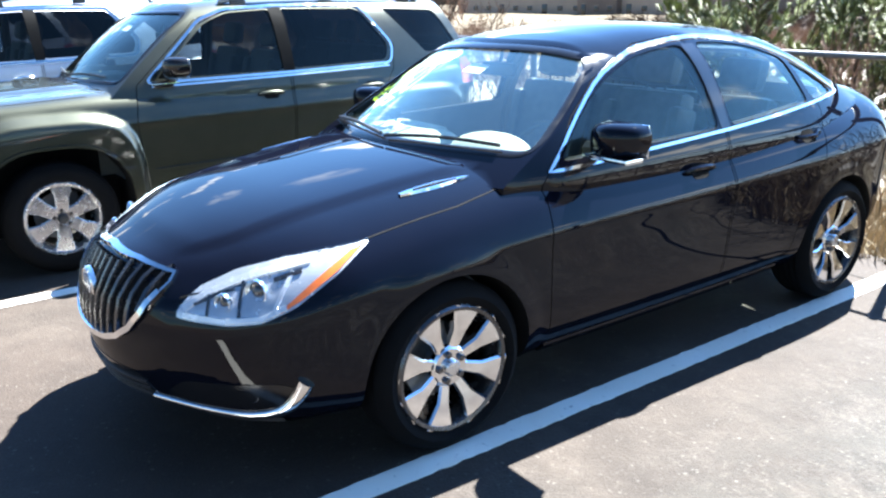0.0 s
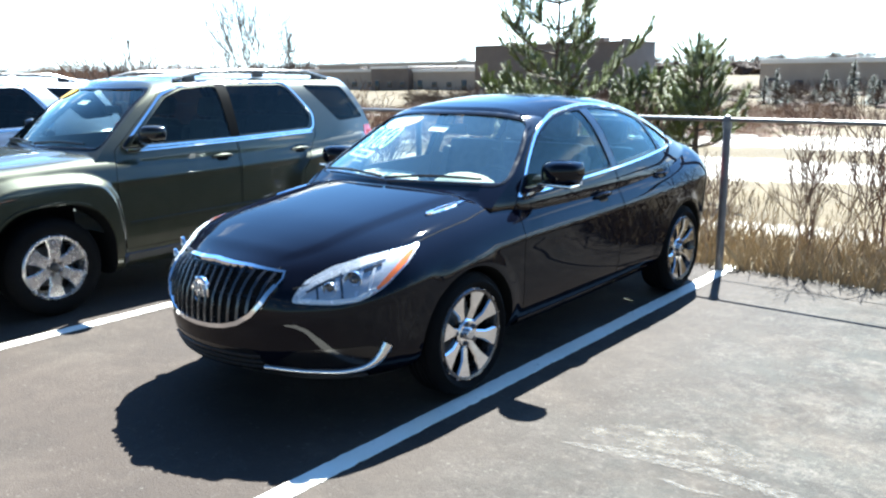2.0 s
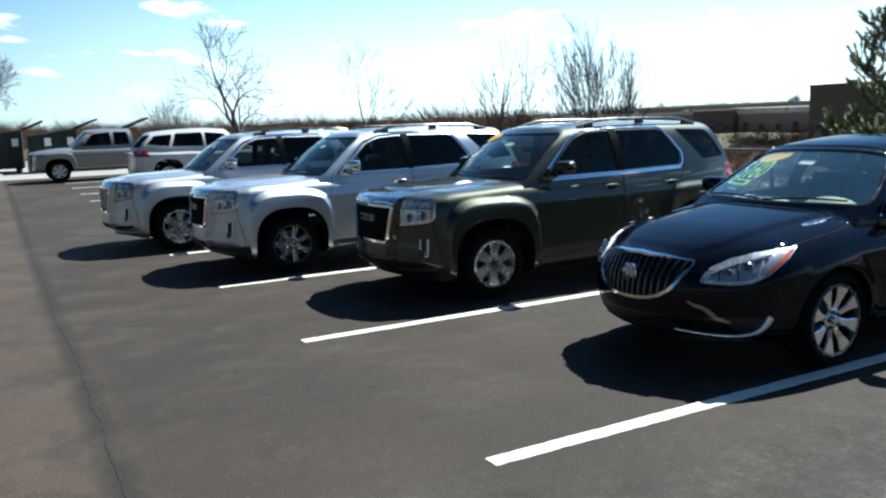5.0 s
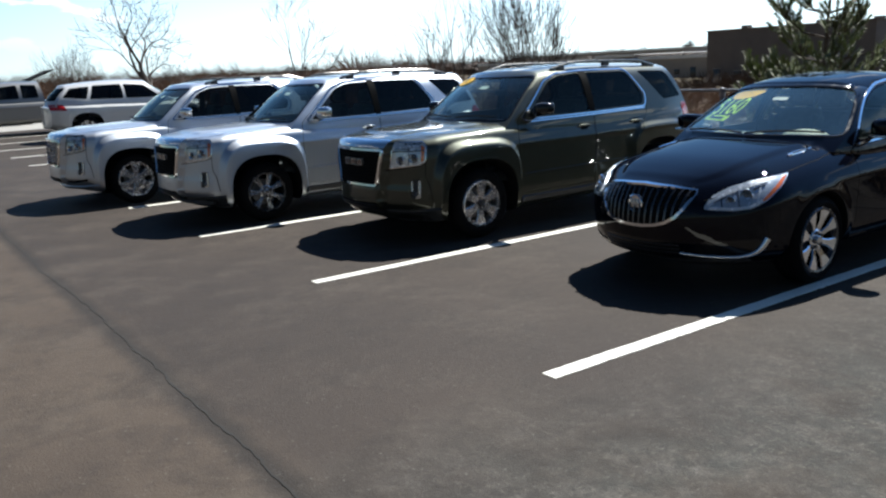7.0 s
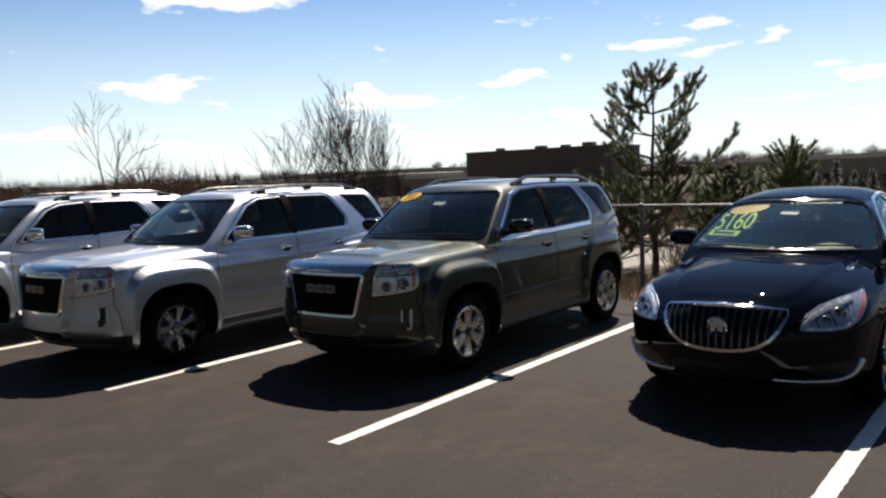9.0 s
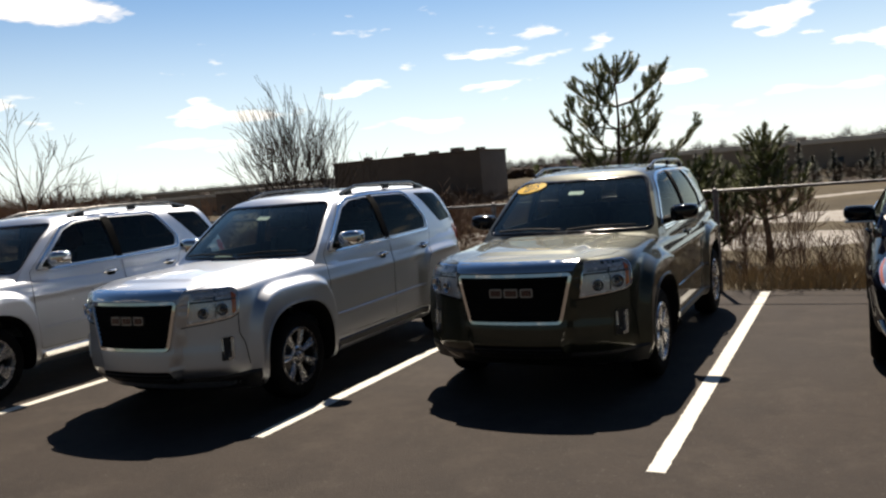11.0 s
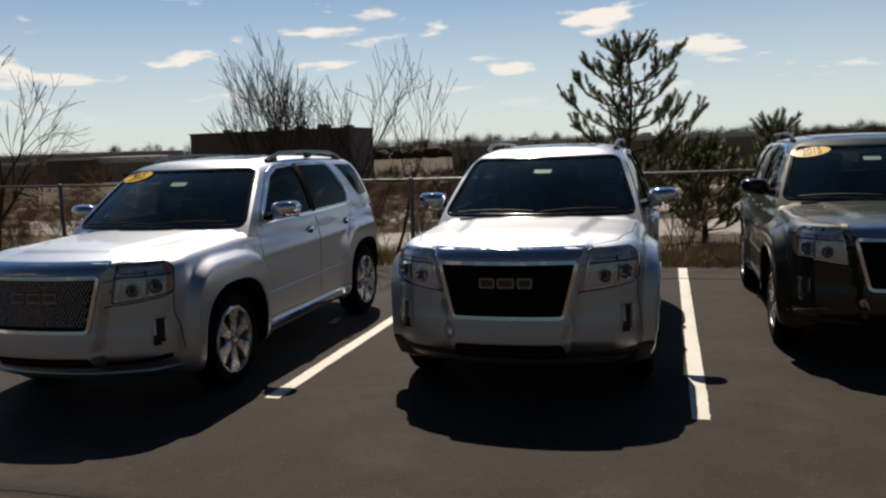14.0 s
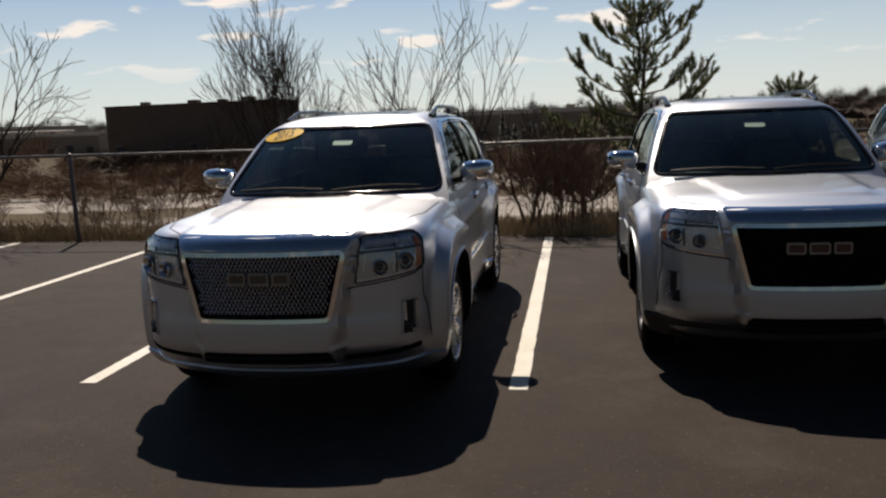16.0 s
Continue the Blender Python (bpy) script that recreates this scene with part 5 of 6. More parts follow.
        tp = rounded([(4.38, 1.0), (4.58, 1.0), (4.58, 1.22), (4.40, 1.22)], 0.03)
        part("tail_light", patch(bvh, "right" if sg > 0 else "left", tp, 0.03, 0.004, 0.01), "red_lens", car, "red tail light")
        mirror_part(car, sg, sg * 0.995, 1.86, 1.295, 0.25, 0.20, 0.165, "chrome" if bright else "gloss_black")
        # roof rail with its feet
        bm = bmesh.new()
        pts = []
        for i in range(13):
            y = 2.35 + 1.75 * i / 12
            hit, nrm = cast(bvh, "top", sg * (0.585 + 0.015 * math.sin(math.pi * i / 12)), y)
            lift = 0.055 * min(1, min(i, 12 - i) / 2.0)
            pts.append(hit + Vector((0, 0, 0.012 + lift)))
        tube(bm, pts, 0.017, 8)
        rail = part("roof_rail", bm, "rail_metal", car, "dark glossy roof rail")
        for i in (1, 6, 11):
            part("rail_foot", boxm(pts[i].x, pts[i].y, pts[i].z - 0.03, 0.03, 0.12, 0.06, 0.01), "plastic", rail)
        part("mudguard_lip", strip(bvh, "right" if sg > 0 else "left", [(1.03 + 0.479 * math.cos(t) * k, 0.368 + 0.479 * math.sin(t) * k) for t, k in [(t, (abs(math.cos(t)) ** 2.7 + math.sin(t) ** 2.7) ** (-1 / 2.7)) for t in [math.pi * (0.05 + 0.9 * q / 24) for q in range(25)]]], 0.02, 0.002, 0.006), mat, car)
    part("sun_roof", patch(bvh, "top", rounded([(-0.42, 2.30), (0.42, 2.30), (0.42, 2.95), (-0.42, 2.95)], 0.06), 0.08, 0.004, 0.006), "gloss_black", car, "dark glass sunroof")
    part("lower_intake", patch(bvh, "front", rounded([(-0.385, 0.362), (0.385, 0.362), (0.365, 0.440), (-0.365, 0.440)], 0.02), 0.04, 0.002, 0.01), "well", car)
    for sg in (1, -1):
        part("lower_valance", strip(bvh, "fr" if sg > 0 else "fl", [(-0.05, 0.29), (0.3, 0.29), (0.7, 0.30), (1.02, 0.32)], 0.15 if not denali else 0.05, 0.004, 0.008, 0.04), mat if denali else "plastic", car)
        part("bumper_seam", strip(bvh, "fr" if sg > 0 else "fl", [(0.872, 0.868), (0.868, 0.70), (0.905, 0.62), (0.93, 0.44)], 0.008, 0.001, 0.0008, 0.04), "well", car)
        part("bumper_seam", strip(bvh, "fr" if sg > 0 else "fl", [(0.43, 0.775), (0.60, 0.795), (0.82, 0.828), (0.872, 0.856)], 0.008, 0.001, 0.0008, 0.04), "well", car)
        if denali:
            part("bumper_slot", strip(bvh, "fr" if sg > 0 else "fl", [(0.42, 0.385), (0.60, 0.39), (0.84, 0.415)], 0.035, 0.002, 0.002, 0.04), "well", car)
    for z in (0.385, 0.412):
        part("intake_slat", strip(bvh, "front", [(-0.36, z), (0.36, z)], 0.01, 0.004, 0.006, 0.06), "plastic", car)
    wipers(car, bvh, [((-0.66, 1.205), (-0.02, 1.21)), ((0.04, 1.205), (0.64, 1.215))])
    interior(car, s)
    if style not in SUV["wheels"]:
        SUV["wheels"][style] = wheel_meshes(style, 0.368, {"six": 0.234, "seven": 0.240, "clad": 0.25}[style], 0.235)
    names = {"six": "six-spoke silver wheel", "seven": "twin-spoke polished wheel", "clad": "six-spoke bright silver wheel"}
    for i, (x, y) in enumerate(((0.815, 1.03), (-0.815, 1.03), (0.815, 3.887), (-0.815, 3.887))):
        put_wheel(car, SUV["wheels"][style], x, y, 0.368, 11 + 37 * i, names[style])
    return car, bvh

# ---------------------------------------------------------------- the lot and the ground
LINES = [0.0, -3.0, -5.91, -8.89, -11.79, -14.4, -17.0, -19.5, -22.1, -24.85, -27.6]


def lot_z(x):
    """The lot climbs gently towards its far end."""
    return 0.009 * np.log1p(np.exp(np.clip((-10.5 - np.asarray(x, float)) * 1.2, -40, 40))) / 1.2


def ground_z(x, y):
    d = np.maximum(0, y - 6.9)
    return lot_z(np.clip(x, -60, 60)) * (1 - smooth01((y - 8) / 30)) - 0.06 - 0.8 * smooth01(d / 7) - 0.75 * smooth01((d - 5) / 60) + 0.12 * np.sin(x * 0.21 + y * 0.13) * smooth01(d / 6)


def build_ground():
    xs = np.concatenate([np.linspace(-3500, -260, 14), np.linspace(-230, -60, 18), np.linspace(-55, 40, 96), np.linspace(45, 240, 14), np.linspace(300, 3000, 10)])
    ys = np.concatenate([np.linspace(-3000, -60, 8), np.linspace(-50, 6, 8), np.linspace(6.4, 30, 60), np.linspace(31, 120, 40), np.linspace(130, 400, 12), np.linspace(500, 4000, 10)])
    X, Y = np.meshgrid(xs, ys)
    Z = ground_z(X, Y)
    nx, ny = len(xs), len(ys)
    verts = np.stack([X.ravel(), Y.ravel(), Z.ravel()], 1).tolist()
    faces = [(j * nx + i, j * nx + i + 1, (j + 1) * nx + i + 1, (j + 1) * nx + i) for j in range(ny - 1) for i in range(nx - 1)]
    me = bpy.data.meshes.new("ground")
    me.from_pydata(verts, [], faces)
    finish(me, "field", 80)
    tagged(new("ground", me), "dry straw-coloured field falling away behind the lot", "ground", kind="structure")


build_ground()


def slab(name, x0, x1, y0, y1, drop, mat, label, category):
    xs = np.linspace(x0, x1, 60)
    bm = bmesh.new()
    rows = [(bm.verts.new((x, y0, float(lot_z(x)) - drop)), bm.verts.new((x, y1, float(lot_z(x)) - drop))) for x in xs]
    for a, b in zip(rows, rows[1:]):
        bm.faces.new((a[0], b[0], b[1], a[1]))
    r = bmesh.ops.extrude_face_region(bm, geom=bm.faces[:])
    for v in r["geom"]:
        if isinstance(v, bmesh.types.BMVert):
            v.co.z -= 0.2
    bmesh.ops.recalc_face_normals(bm, faces=bm.faces)
    me = bpy.data.meshes.new(name)
    bm.to_mesh(me), bm.free()
    finish(me, mat, 30, False)
    tagged(new(name, me), label, category, kind="structure")


slab("parking_lot", -31.5, 27, -40, 6.6, 0.0, "asphalt", "worn grey asphalt parking lot", "parking lot")
slab("pavement", -64, -31.5, -40, 4.4, 0.004, "concrete", "pale concrete apron beyond the asphalt", "pavement")

for i, x in enumerate(LINES):
    bm = bmesh.new()
    rows = []
    n = 180
    y1 = 6.42 if i else 6.75
    for j in range(n + 1):
        y = y1 * j / n
        w0, w1 = (0.005 * noise.noise((x, y * 3, q)) + 0.009 * noise.noise((x, y * 17, q)) for q in (1, 7))
        rows.append((bm.verts.new((x + w0, y, 0.004 + float(lot_z(x)))), bm.verts.new((x + 0.115 + w1, y, 0.004 + float(lot_z(x))))))
    for a, b in zip(rows, rows[1:]):
        bm.faces.new((a[0], a[1], b[1], b[0]))
    r = bmesh.ops.extrude_face_region(bm, geom=bm.faces[:])
    for v in r["geom"]:
        if isinstance(v, bmesh.types.BMVert):
            v.co.z -= 0.0035
    bmesh.ops.recalc_face_normals(bm, faces=bm.faces)
    me = bpy.data.meshes.new("parking_line")
    bm.to_mesh(me), bm.free()
    finish(me, "line_paint", 30, False)
    tagged(new("parking_line", me), "worn white painted parking stall line", "road marking", "stall lines", "structure")


def crack(name, x0, x1, y, w, wander, seed, label):
    rnd = random.Random(seed)
    bm = bmesh.new()
    rows, off, x = [], 0.0, x0
    while x < x1:
        off += rnd.uniform(-wander, wander)
        off *= 0.93
        h = w * rnd.uniform(0.25, 1.0)
        rows.append((bm.verts.new((x, y + off - h / 2, 0.0035 + float(lot_z(x)))), bm.verts.new((x, y + off + h / 2, 0.0035 + float(lot_z(x))))))
        x += rnd.uniform(0.02, 0.07)
    for a, b in zip(rows, rows[1:]):
        bm.faces.new((a[0], b[0], b[1], a[1]))
    me = bpy.data.meshes.new(name)
    bm.to_mesh(me), bm.free()
    finish(me, "crack", 30, False)
    tagged(new(name, me), label, "crack", kind="structure")


crack("asphalt_crack", -31, 12, -1.75, 0.020, 0.009, 3, "long jagged crack along the asphalt joint")
# this dark ribbon paints in the fence rail's shadow along with the edge gap
crack("asphalt_crack", -20, 12, 6.12, 0.03, 0.010, 5, "dark line along the asphalt edge, gap and painted rail shadow in one")

# ---------------------------------------------------------------- the parked row
sedan, sedan_bvh = build_sedan(pose(-0.885, 1.79, 0))
green, suv_bvh = build_suv(pose(-4.26, 1.17, 0), "green_paint", "six", "dark olive green SUV with silver six-spoke wheels", "plain")
white, _ = build_suv(pose(-7.09, -0.01, 0), "white_paint", "seven", "silver white SUV with a black grille and chrome mirrors", "chrome")
pearl, _ = build_suv(pose(-10.17, -0.76, 0), "pearl_paint", "clad", "silver white SUV with a chrome mesh grille", "mesh")

# pale scuffs where grit has been dragged over the asphalt
for i, (way, w, mat) in enumerate(((((0.72, 2.66), (1.05, 2.74), (1.43, 2.815), (2.06, 2.80), (2.9, 2.74)), 0.10, "scuff"), (((1.25, 2.60), (1.55, 2.63)), 0.03, "scuff"), (((0.70, 2.80), (1.15, 3.02), (1.65, 2.98)), 0.34, "sand_film"))):
    bm = bmesh.new()
    rnd = random.Random(70 + i)
    rows = []
    for j in range(61):
        t = j / 60
        s = t * (len(way) - 1)
        n = min(int(s), len(way) - 2)
        p = Vector((*way[n], 0)).lerp(Vector((*way[n + 1], 0)), s - n)
        h = w * rnd.uniform(0.75, 1.0) * min(1, 0.1 + 5 * t, 0.1 + 3 * (1 - t))
        o = 0.012 * math.sin(7 * t + i)
        z = 0.0025 + 0.0008 * (2 - i)
        rows.append((bm.verts.new((p.x, p.y + o - h / 2, z)), bm.verts.new((p.x, p.y + o + h / 2, z))))
    for q, r in zip(rows, rows[1:]):
        bm.faces.new((q[0], r[0], r[1], q[1]))
    me = bpy.data.meshes.new("asphalt_scuff")
    bm.to_mesh(me), bm.free()
    finish(me, mat, 30, False)
    tagged(new("asphalt_scuff", me), "pale gritty scuff on the asphalt", "scuff", kind="structure")


# ---------------------------------------------------------------- windscreen stickers and tags


def sticker(name, car, bvh, poly, off, mat, label):
    return part(name, patch(bvh, "front", poly, 0.04, off, 0), mat, car, label)


def oval(u, v, a, b, tilt, n=22):
    c, s = math.cos(tilt), math.sin(tilt)
    return [(u + a * math.cos(t) * c - b * math.sin(t) * s, v + a * math.cos(t) * s + b * math.sin(t) * c) for t in [2 * math.pi * i / n for i in range(n)]]


for car, bvh, u, v, text in ((green, suv_bvh, -0.49, 1.60, "2015"), (pearl, suv_bvh, -0.49, 1.60, "2015"), (sedan, sedan_bvh, -0.37, 1.424, "")):
    st = sticker("oval_sticker", car, bvh, oval(u, v, 0.185 if text == "" else 0.165, 0.040, 0.14), 0.004 if text else -0.012, "yellow_sticker", "yellow oval windscreen sticker")
    if text:
        part("sticker_text", lettering(bvh, "front", text, u, v, 0.085, 0.007, 0.14, 0.2), "ink", st, "black year number", 60)
st = sticker("price_sticker", sedan, sedan_bvh, rounded([(-0.675, 1.205), (-0.37, 1.205), (-0.345, 1.248), (-0.648, 1.248)], 0.01), -0.016, "lime_sticker", "lime price sticker")
part("sticker_shadow", lettering(sedan_bvh, "front", "5160", -0.452, 1.304, 0.185, -0.0135, 0.05, 0.3), "ink", st, "dark edge of the price figures", 60)
part("sticker_text", lettering(sedan_bvh, "front", "5160", -0.460, 1.311, 0.185, -0.0100, 0.05, 0.3), "lime_sticker", st, "lime price figures", 60)
part("sticker_bar", patch(sedan_bvh, "front", [(-0.625, 1.217), (-0.41, 1.217), (-0.40, 1.236), (-0.615, 1.236)], 0.04, -0.013, 0), "ink", st)
for car, bvh, v in ((green, suv_bvh, 1.575), (white, suv_bvh, 1.575), (pearl, suv_bvh, 1.575), (sedan, sedan_bvh, 1.425)):
    bm = patch(bvh, "front", rounded([(-0.075, v - 0.018), (0.075, v - 0.022), (0.08, v + 0.012), (-0.07, v + 0.018)], 0.01), 0.03, -0.045, 0.0)
    part("mirror_tag", bm, "white_paper", car, "white paper tag hanging at the mirror")

# ---------------------------------------------------------------- far vehicles


def crossover_spec():
    s = suv_spec()
    s.update(L=5.1, axles=(1.0, 4.02), flare=0.02, bulge=0.0, n=5.0)
    s["top"] = [(0, 0.92), (0.1, 0.98), (0.5, 1.05), (1.1, 1.12), (2.4, 1.14), (3.8, 1.18), (4.7, 1.16), (5.1, 1.05)]
    s["bottom"] = [(0, 0.30), (0.3, 0.24), (4.4, 0.26), (5.1, 0.42)]
    s["plan"] = [(0, 0.55), (0.1, 0.72), (0.3, 0.86), (0.7, 0.96), (2.4, 0.985), (4.2, 0.97), (4.8, 0.88), (5.1, 0.70)]
    s["cabin"] = dict(base=1.06, n=4.0, kw=0.2, kr=0.2, crown=0.05, bow=1.2, front=[(0, 1.15), (0.5, 1.55), (1.0, 2.05)], rear=[(0, 5.02), (0.5, 4.86), (1.0, 4.5)],
                      roof=[(1.2, 1.66), (2.0, 1.72), (2.8, 1.775), (3.8, 1.74), (5.02, 1.60)], wbase=[(1.2, 0.82), (2.0, 0.90), (4.0, 0.90), (5.0, 0.74)], wtop=[(1.2, 0.62), (2.2, 0.70), (4.0, 0.69), (5.0, 0.58)])
    s["side_windows"] = [[(1.72, 1.18), (2.20, 1.58), (2.80, 1.63), (2.80, 1.20)], [(2.88, 1.20), (2.88, 1.63), (3.70, 1.62), (3.86, 1.22)], [(3.95, 1.23), (3.80, 1.60), (4.35, 1.56), (4.60, 1.30)]]
    s["windscreen"] = [(-0.74, 1.18), (0.74, 1.18), (0.60, 1.62), (-0.60, 1.62)]
    s["backlight"] = [(-0.62, 1.22), (0.62, 1.22), (0.54, 1.58), (-0.54, 1.58)]
    s["back_y"] = (4.3, 5.6)
    s["doors"] = []
    return s


def simple_car(name, label, category, s, m, mat, wheel, lamps):
    shell, _, bvh = shell_of(s)
    car = thing(name, label, category, m)
    part("body", shell, [mat, "well"], car)
    part("windscreen", patch(bvh, "front", rounded(s["windscreen"], 0.07), 0.08, -0.006, 0), "glass", car)
    part("rear_window", patch(bvh, "back", rounded(s["backlight"], 0.07), 0.08, -0.006, 0), "dark_glass", car)
    for side in ("right", "left"):
        for poly in s["side_windows"]:
            part("window", patch(bvh, side, rounded(poly, 0.045), 0.08, -0.006, 0), "dark_glass", car)
        sg = 1 if side == "right" else -1
        part("tail_light", patch(bvh, side, rounded(lamps[0], 0.03), 0.04, 0.004, 0.01), "red_lens", car)
        hd = part("headlight", patch(bvh, "fr" if sg > 0 else "fl", rounded(lamps[1], 0.03), 0.04, 0.003, 0.01), "lamp_bowl", car)
        mirror_part(car, sg, sg * (s["mirror"][0]), s["mirror"][1], s["mirror"][2], 0.22, 0.2, 0.17, "plastic")
    part("grille", patch(bvh, "front", rounded(lamps[2], 0.03), 0.05, 0.003, 0.01), "plastic", car)
    interior(car, s)
    for i, (x, y) in enumerate([(sx * s["track"], y) for y in s["axles"] for sx in (1, -1)]):
        put_wheel(car, wheel, x, y, s["wz"], 29 * i, "silver wheel")
    return car


far_wheel = wheel_meshes("far", 0.37, 0.23, 0.24)
s = crossover_spec()
s["mirror"], s["track"] = (1.08, 1.75, 1.2), 0.86
simple_car("crossover_car", "white three-row crossover parked nose towards the fence", "car", s, pose(-24.0, 6.72, float(lot_z(-24.0)), 0, 0, 180), "far_white", far_wheel,
           ([(4.55, 0.92), (4.98, 0.95), (4.95, 1.12), (4.62, 1.10)], [(0.55, 0.75), (0.9, 0.82), (1.0, 0.98), (0.6, 0.9)], [(-0.4, 0.55), (0.4, 0.55), (0.45, 0.85), (-0.45, 0.85)]))


def pickup_spec():
    s = suv_spec()
    s.update(L=5.7, axles=(1.0, 4.45), wz=0.385, arch=0.45, flare=0.03, bulge=0.02, n=8.0)
    s["top"] = [(0, 1.02), (0.1, 1.06), (0.6, 1.12), (1.3, 1.17), (2.4, 1.17), (5.7, 1.16)]
    s["bottom"] = [(0, 0.42), (0.3, 0.36), (4.4, 0.38), (5.7, 0.5)]
    s["plan"] = [(0, 0.80), (0.08, 0.88), (0.3, 0.95), (1.0, 0.975), (5.4, 0.975), (5.7, 0.95)]
    s["cabin"] = dict(base=1.10, n=4.6, kw=0.12, kr=0.04, crown=0.03, bow=1.2, front=[(0, 1.35), (0.5, 1.62), (1.0, 2.0)], rear=[(0, 3.62), (0.5, 3.58), (1.0, 3.50)],
                      roof=[(1.3, 1.74), (2.0, 1.78), (2.6, 1.82), (3.6, 1.80)], wbase=[(1.3, 0.86), (2.0, 0.90), (3.6, 0.89)], wtop=[(1.3, 0.64), (2.0, 0.70), (3.6, 0.70)])
    s["side_windows"] = [[(1.80, 1.23), (2.18, 1.64), (2.76, 1.70), (2.78, 1.24)], [(2.88, 1.24), (2.88, 1.70), (3.36, 1.68), (3.40, 1.25)]]
    s["windscreen"] = [(-0.78, 1.22), (0.78, 1.22), (0.64, 1.70), (-0.64, 1.70)]
    s["backlight"] = [(-0.6, 1.30), (0.6, 1.30), (0.56, 1.66), (-0.56, 1.66)]
    s["back_y"] = (3.3, 3.9)
    s["pockets"] = [([(-0.84, 3.72), (0.84, 3.72), (0.84, 5.62), (-0.84, 5.62)], "Z", 0.72, 1.6)]
    s["doors"] = []
    s["inside"].update(seat2_y=3.0, dash_z=1.16)
    return s


s = pickup_spec()
s["mirror"], s["track"] = (1.10, 1.85, 1.30), 0.85
simple_car("pickup_truck", "pewter extended-cab pickup truck parked nose out", "truck", s, pose(-28.98, -1.08, float(lot_z(-28.98))), "far_silver", far_wheel,
           ([(5.45, 0.85), (5.66, 0.85), (5.66, 1.10), (5.45, 1.10)], [(0.60, 0.82), (0.82, 0.84), (0.84, 1.0), (0.62, 1.0)], [(-0.52, 0.62), (0.52, 0.62), (0.55, 0.98), (-0.55, 0.98)]))

# ---------------------------------------------------------------- rubbish containers with open lids


def dumpster(m, label):
    t = thing("dumpster", label, "dumpster", m, "green dumpsters")
    bm = bmesh.new()
    pts = [(-0.95, 0.15), (0.95, 0.15), (0.95, 1.55), (-0.95, 1.85)]
    me = prism(pts, "X", -0.85, 0.85, 0)
    bm.from_mesh(me)
    bmesh.ops.bevel(bm, geom=bm.edges[:], offset=0.02, segments=2, affect="EDGES")
    part("bin_body", bm, "bin_green", t)
    for y in (-0.9, -0.45, 0.0, 0.45, 0.9):
        for sx in (0.87, -0.87):
            part("rib", boxm(sx, y, 0.9, 0.05, 0.07, 1.35, 0.008), "bin_green", t)
    for sx in (-0.425, 0.425):
        part("lid", boxm(sx, -1.38, 2.02, 0.82, 1.0, 0.07, 0.012, Matrix.Rotation(radians(-22), 4, "X")), "well", t, "open black plastic lid")
    for sx, y in ((-0.7, -0.7), (0.7, -0.7), (-0.7, 0.7), (0.7, 0.7)):
        part("skid", boxm(sx, y, 0.075, 0.2, 0.2, 0.15, 0.01), "plastic", t)
    for y in (-0.68, 0.22):
        part("notice", boxm(-0.9, y, 1.3, 0.012, 0.26, 0.34, 0.002), "white_paper", t, "faded white notice")
    return t


d0 = dumpster(pose(-36.6, 0.3, float(lot_z(-36.6)) + 0.003, 0, 0, 180), "dark green steel dumpster with its lids open")
copy_thing(d0, pose(-36.6, 2.45, float(lot_z(-36.6)) + 0.003, 0, 0, 180))
copy_thing(d0, pose(-38.3, -1.75, float(lot_z(-38.3)) + 0.003, 0, 0, 176))
copy_thing(d0, pose(-40.2, -3.7, float(lot_z(-40.2)) + 0.003, 0, 0, 172))

# ---------------------------------------------------------------- fence


def fence():
    t = thing("rail_fence", "galvanised pipe rail fence along the edge of the lot", "fence")
    xs = [12.9, 9.7, 6.5, 3.3, 0.01, -3.5, -6.62, -9.74, -12.86, -15.95, -19.1, -22.2]
    for x in xs:
        bm = bmesh.new()
        lathe(bm, [(-0.25, 0.033), (1.325, 0.033), (1.345, 0.028), (1.355, 0.001)], 14)
        ob = part("post", bm, "post_steel", t, m=pose(x, 6.47, float(lot_z(x)), 0, -90, 0))
        bm = bmesh.new()
        lathe(bm, [(-0.03, 0.040), (0.03, 0.040)], 14)
        part("collar", bm, "galv", ob, m=pose(1.27, 0, 0))
    for a, b in zip(xs, xs[1:]):
        bm = bmesh.new()
        lathe(bm, [(0, 0.019), (a - b, 0.019)], 12)
        part("rail", bm, "galv", t, m=pose(b, 6.47, 1.315 + float(lot_z(b)), 0, math.degrees(math.atan2(float(lot_z(b) - lot_z(a)), a - b)), 0))


fence()

# ---------------------------------------------------------------- bare trees, bushes, pines


TWIG = [0.0035]


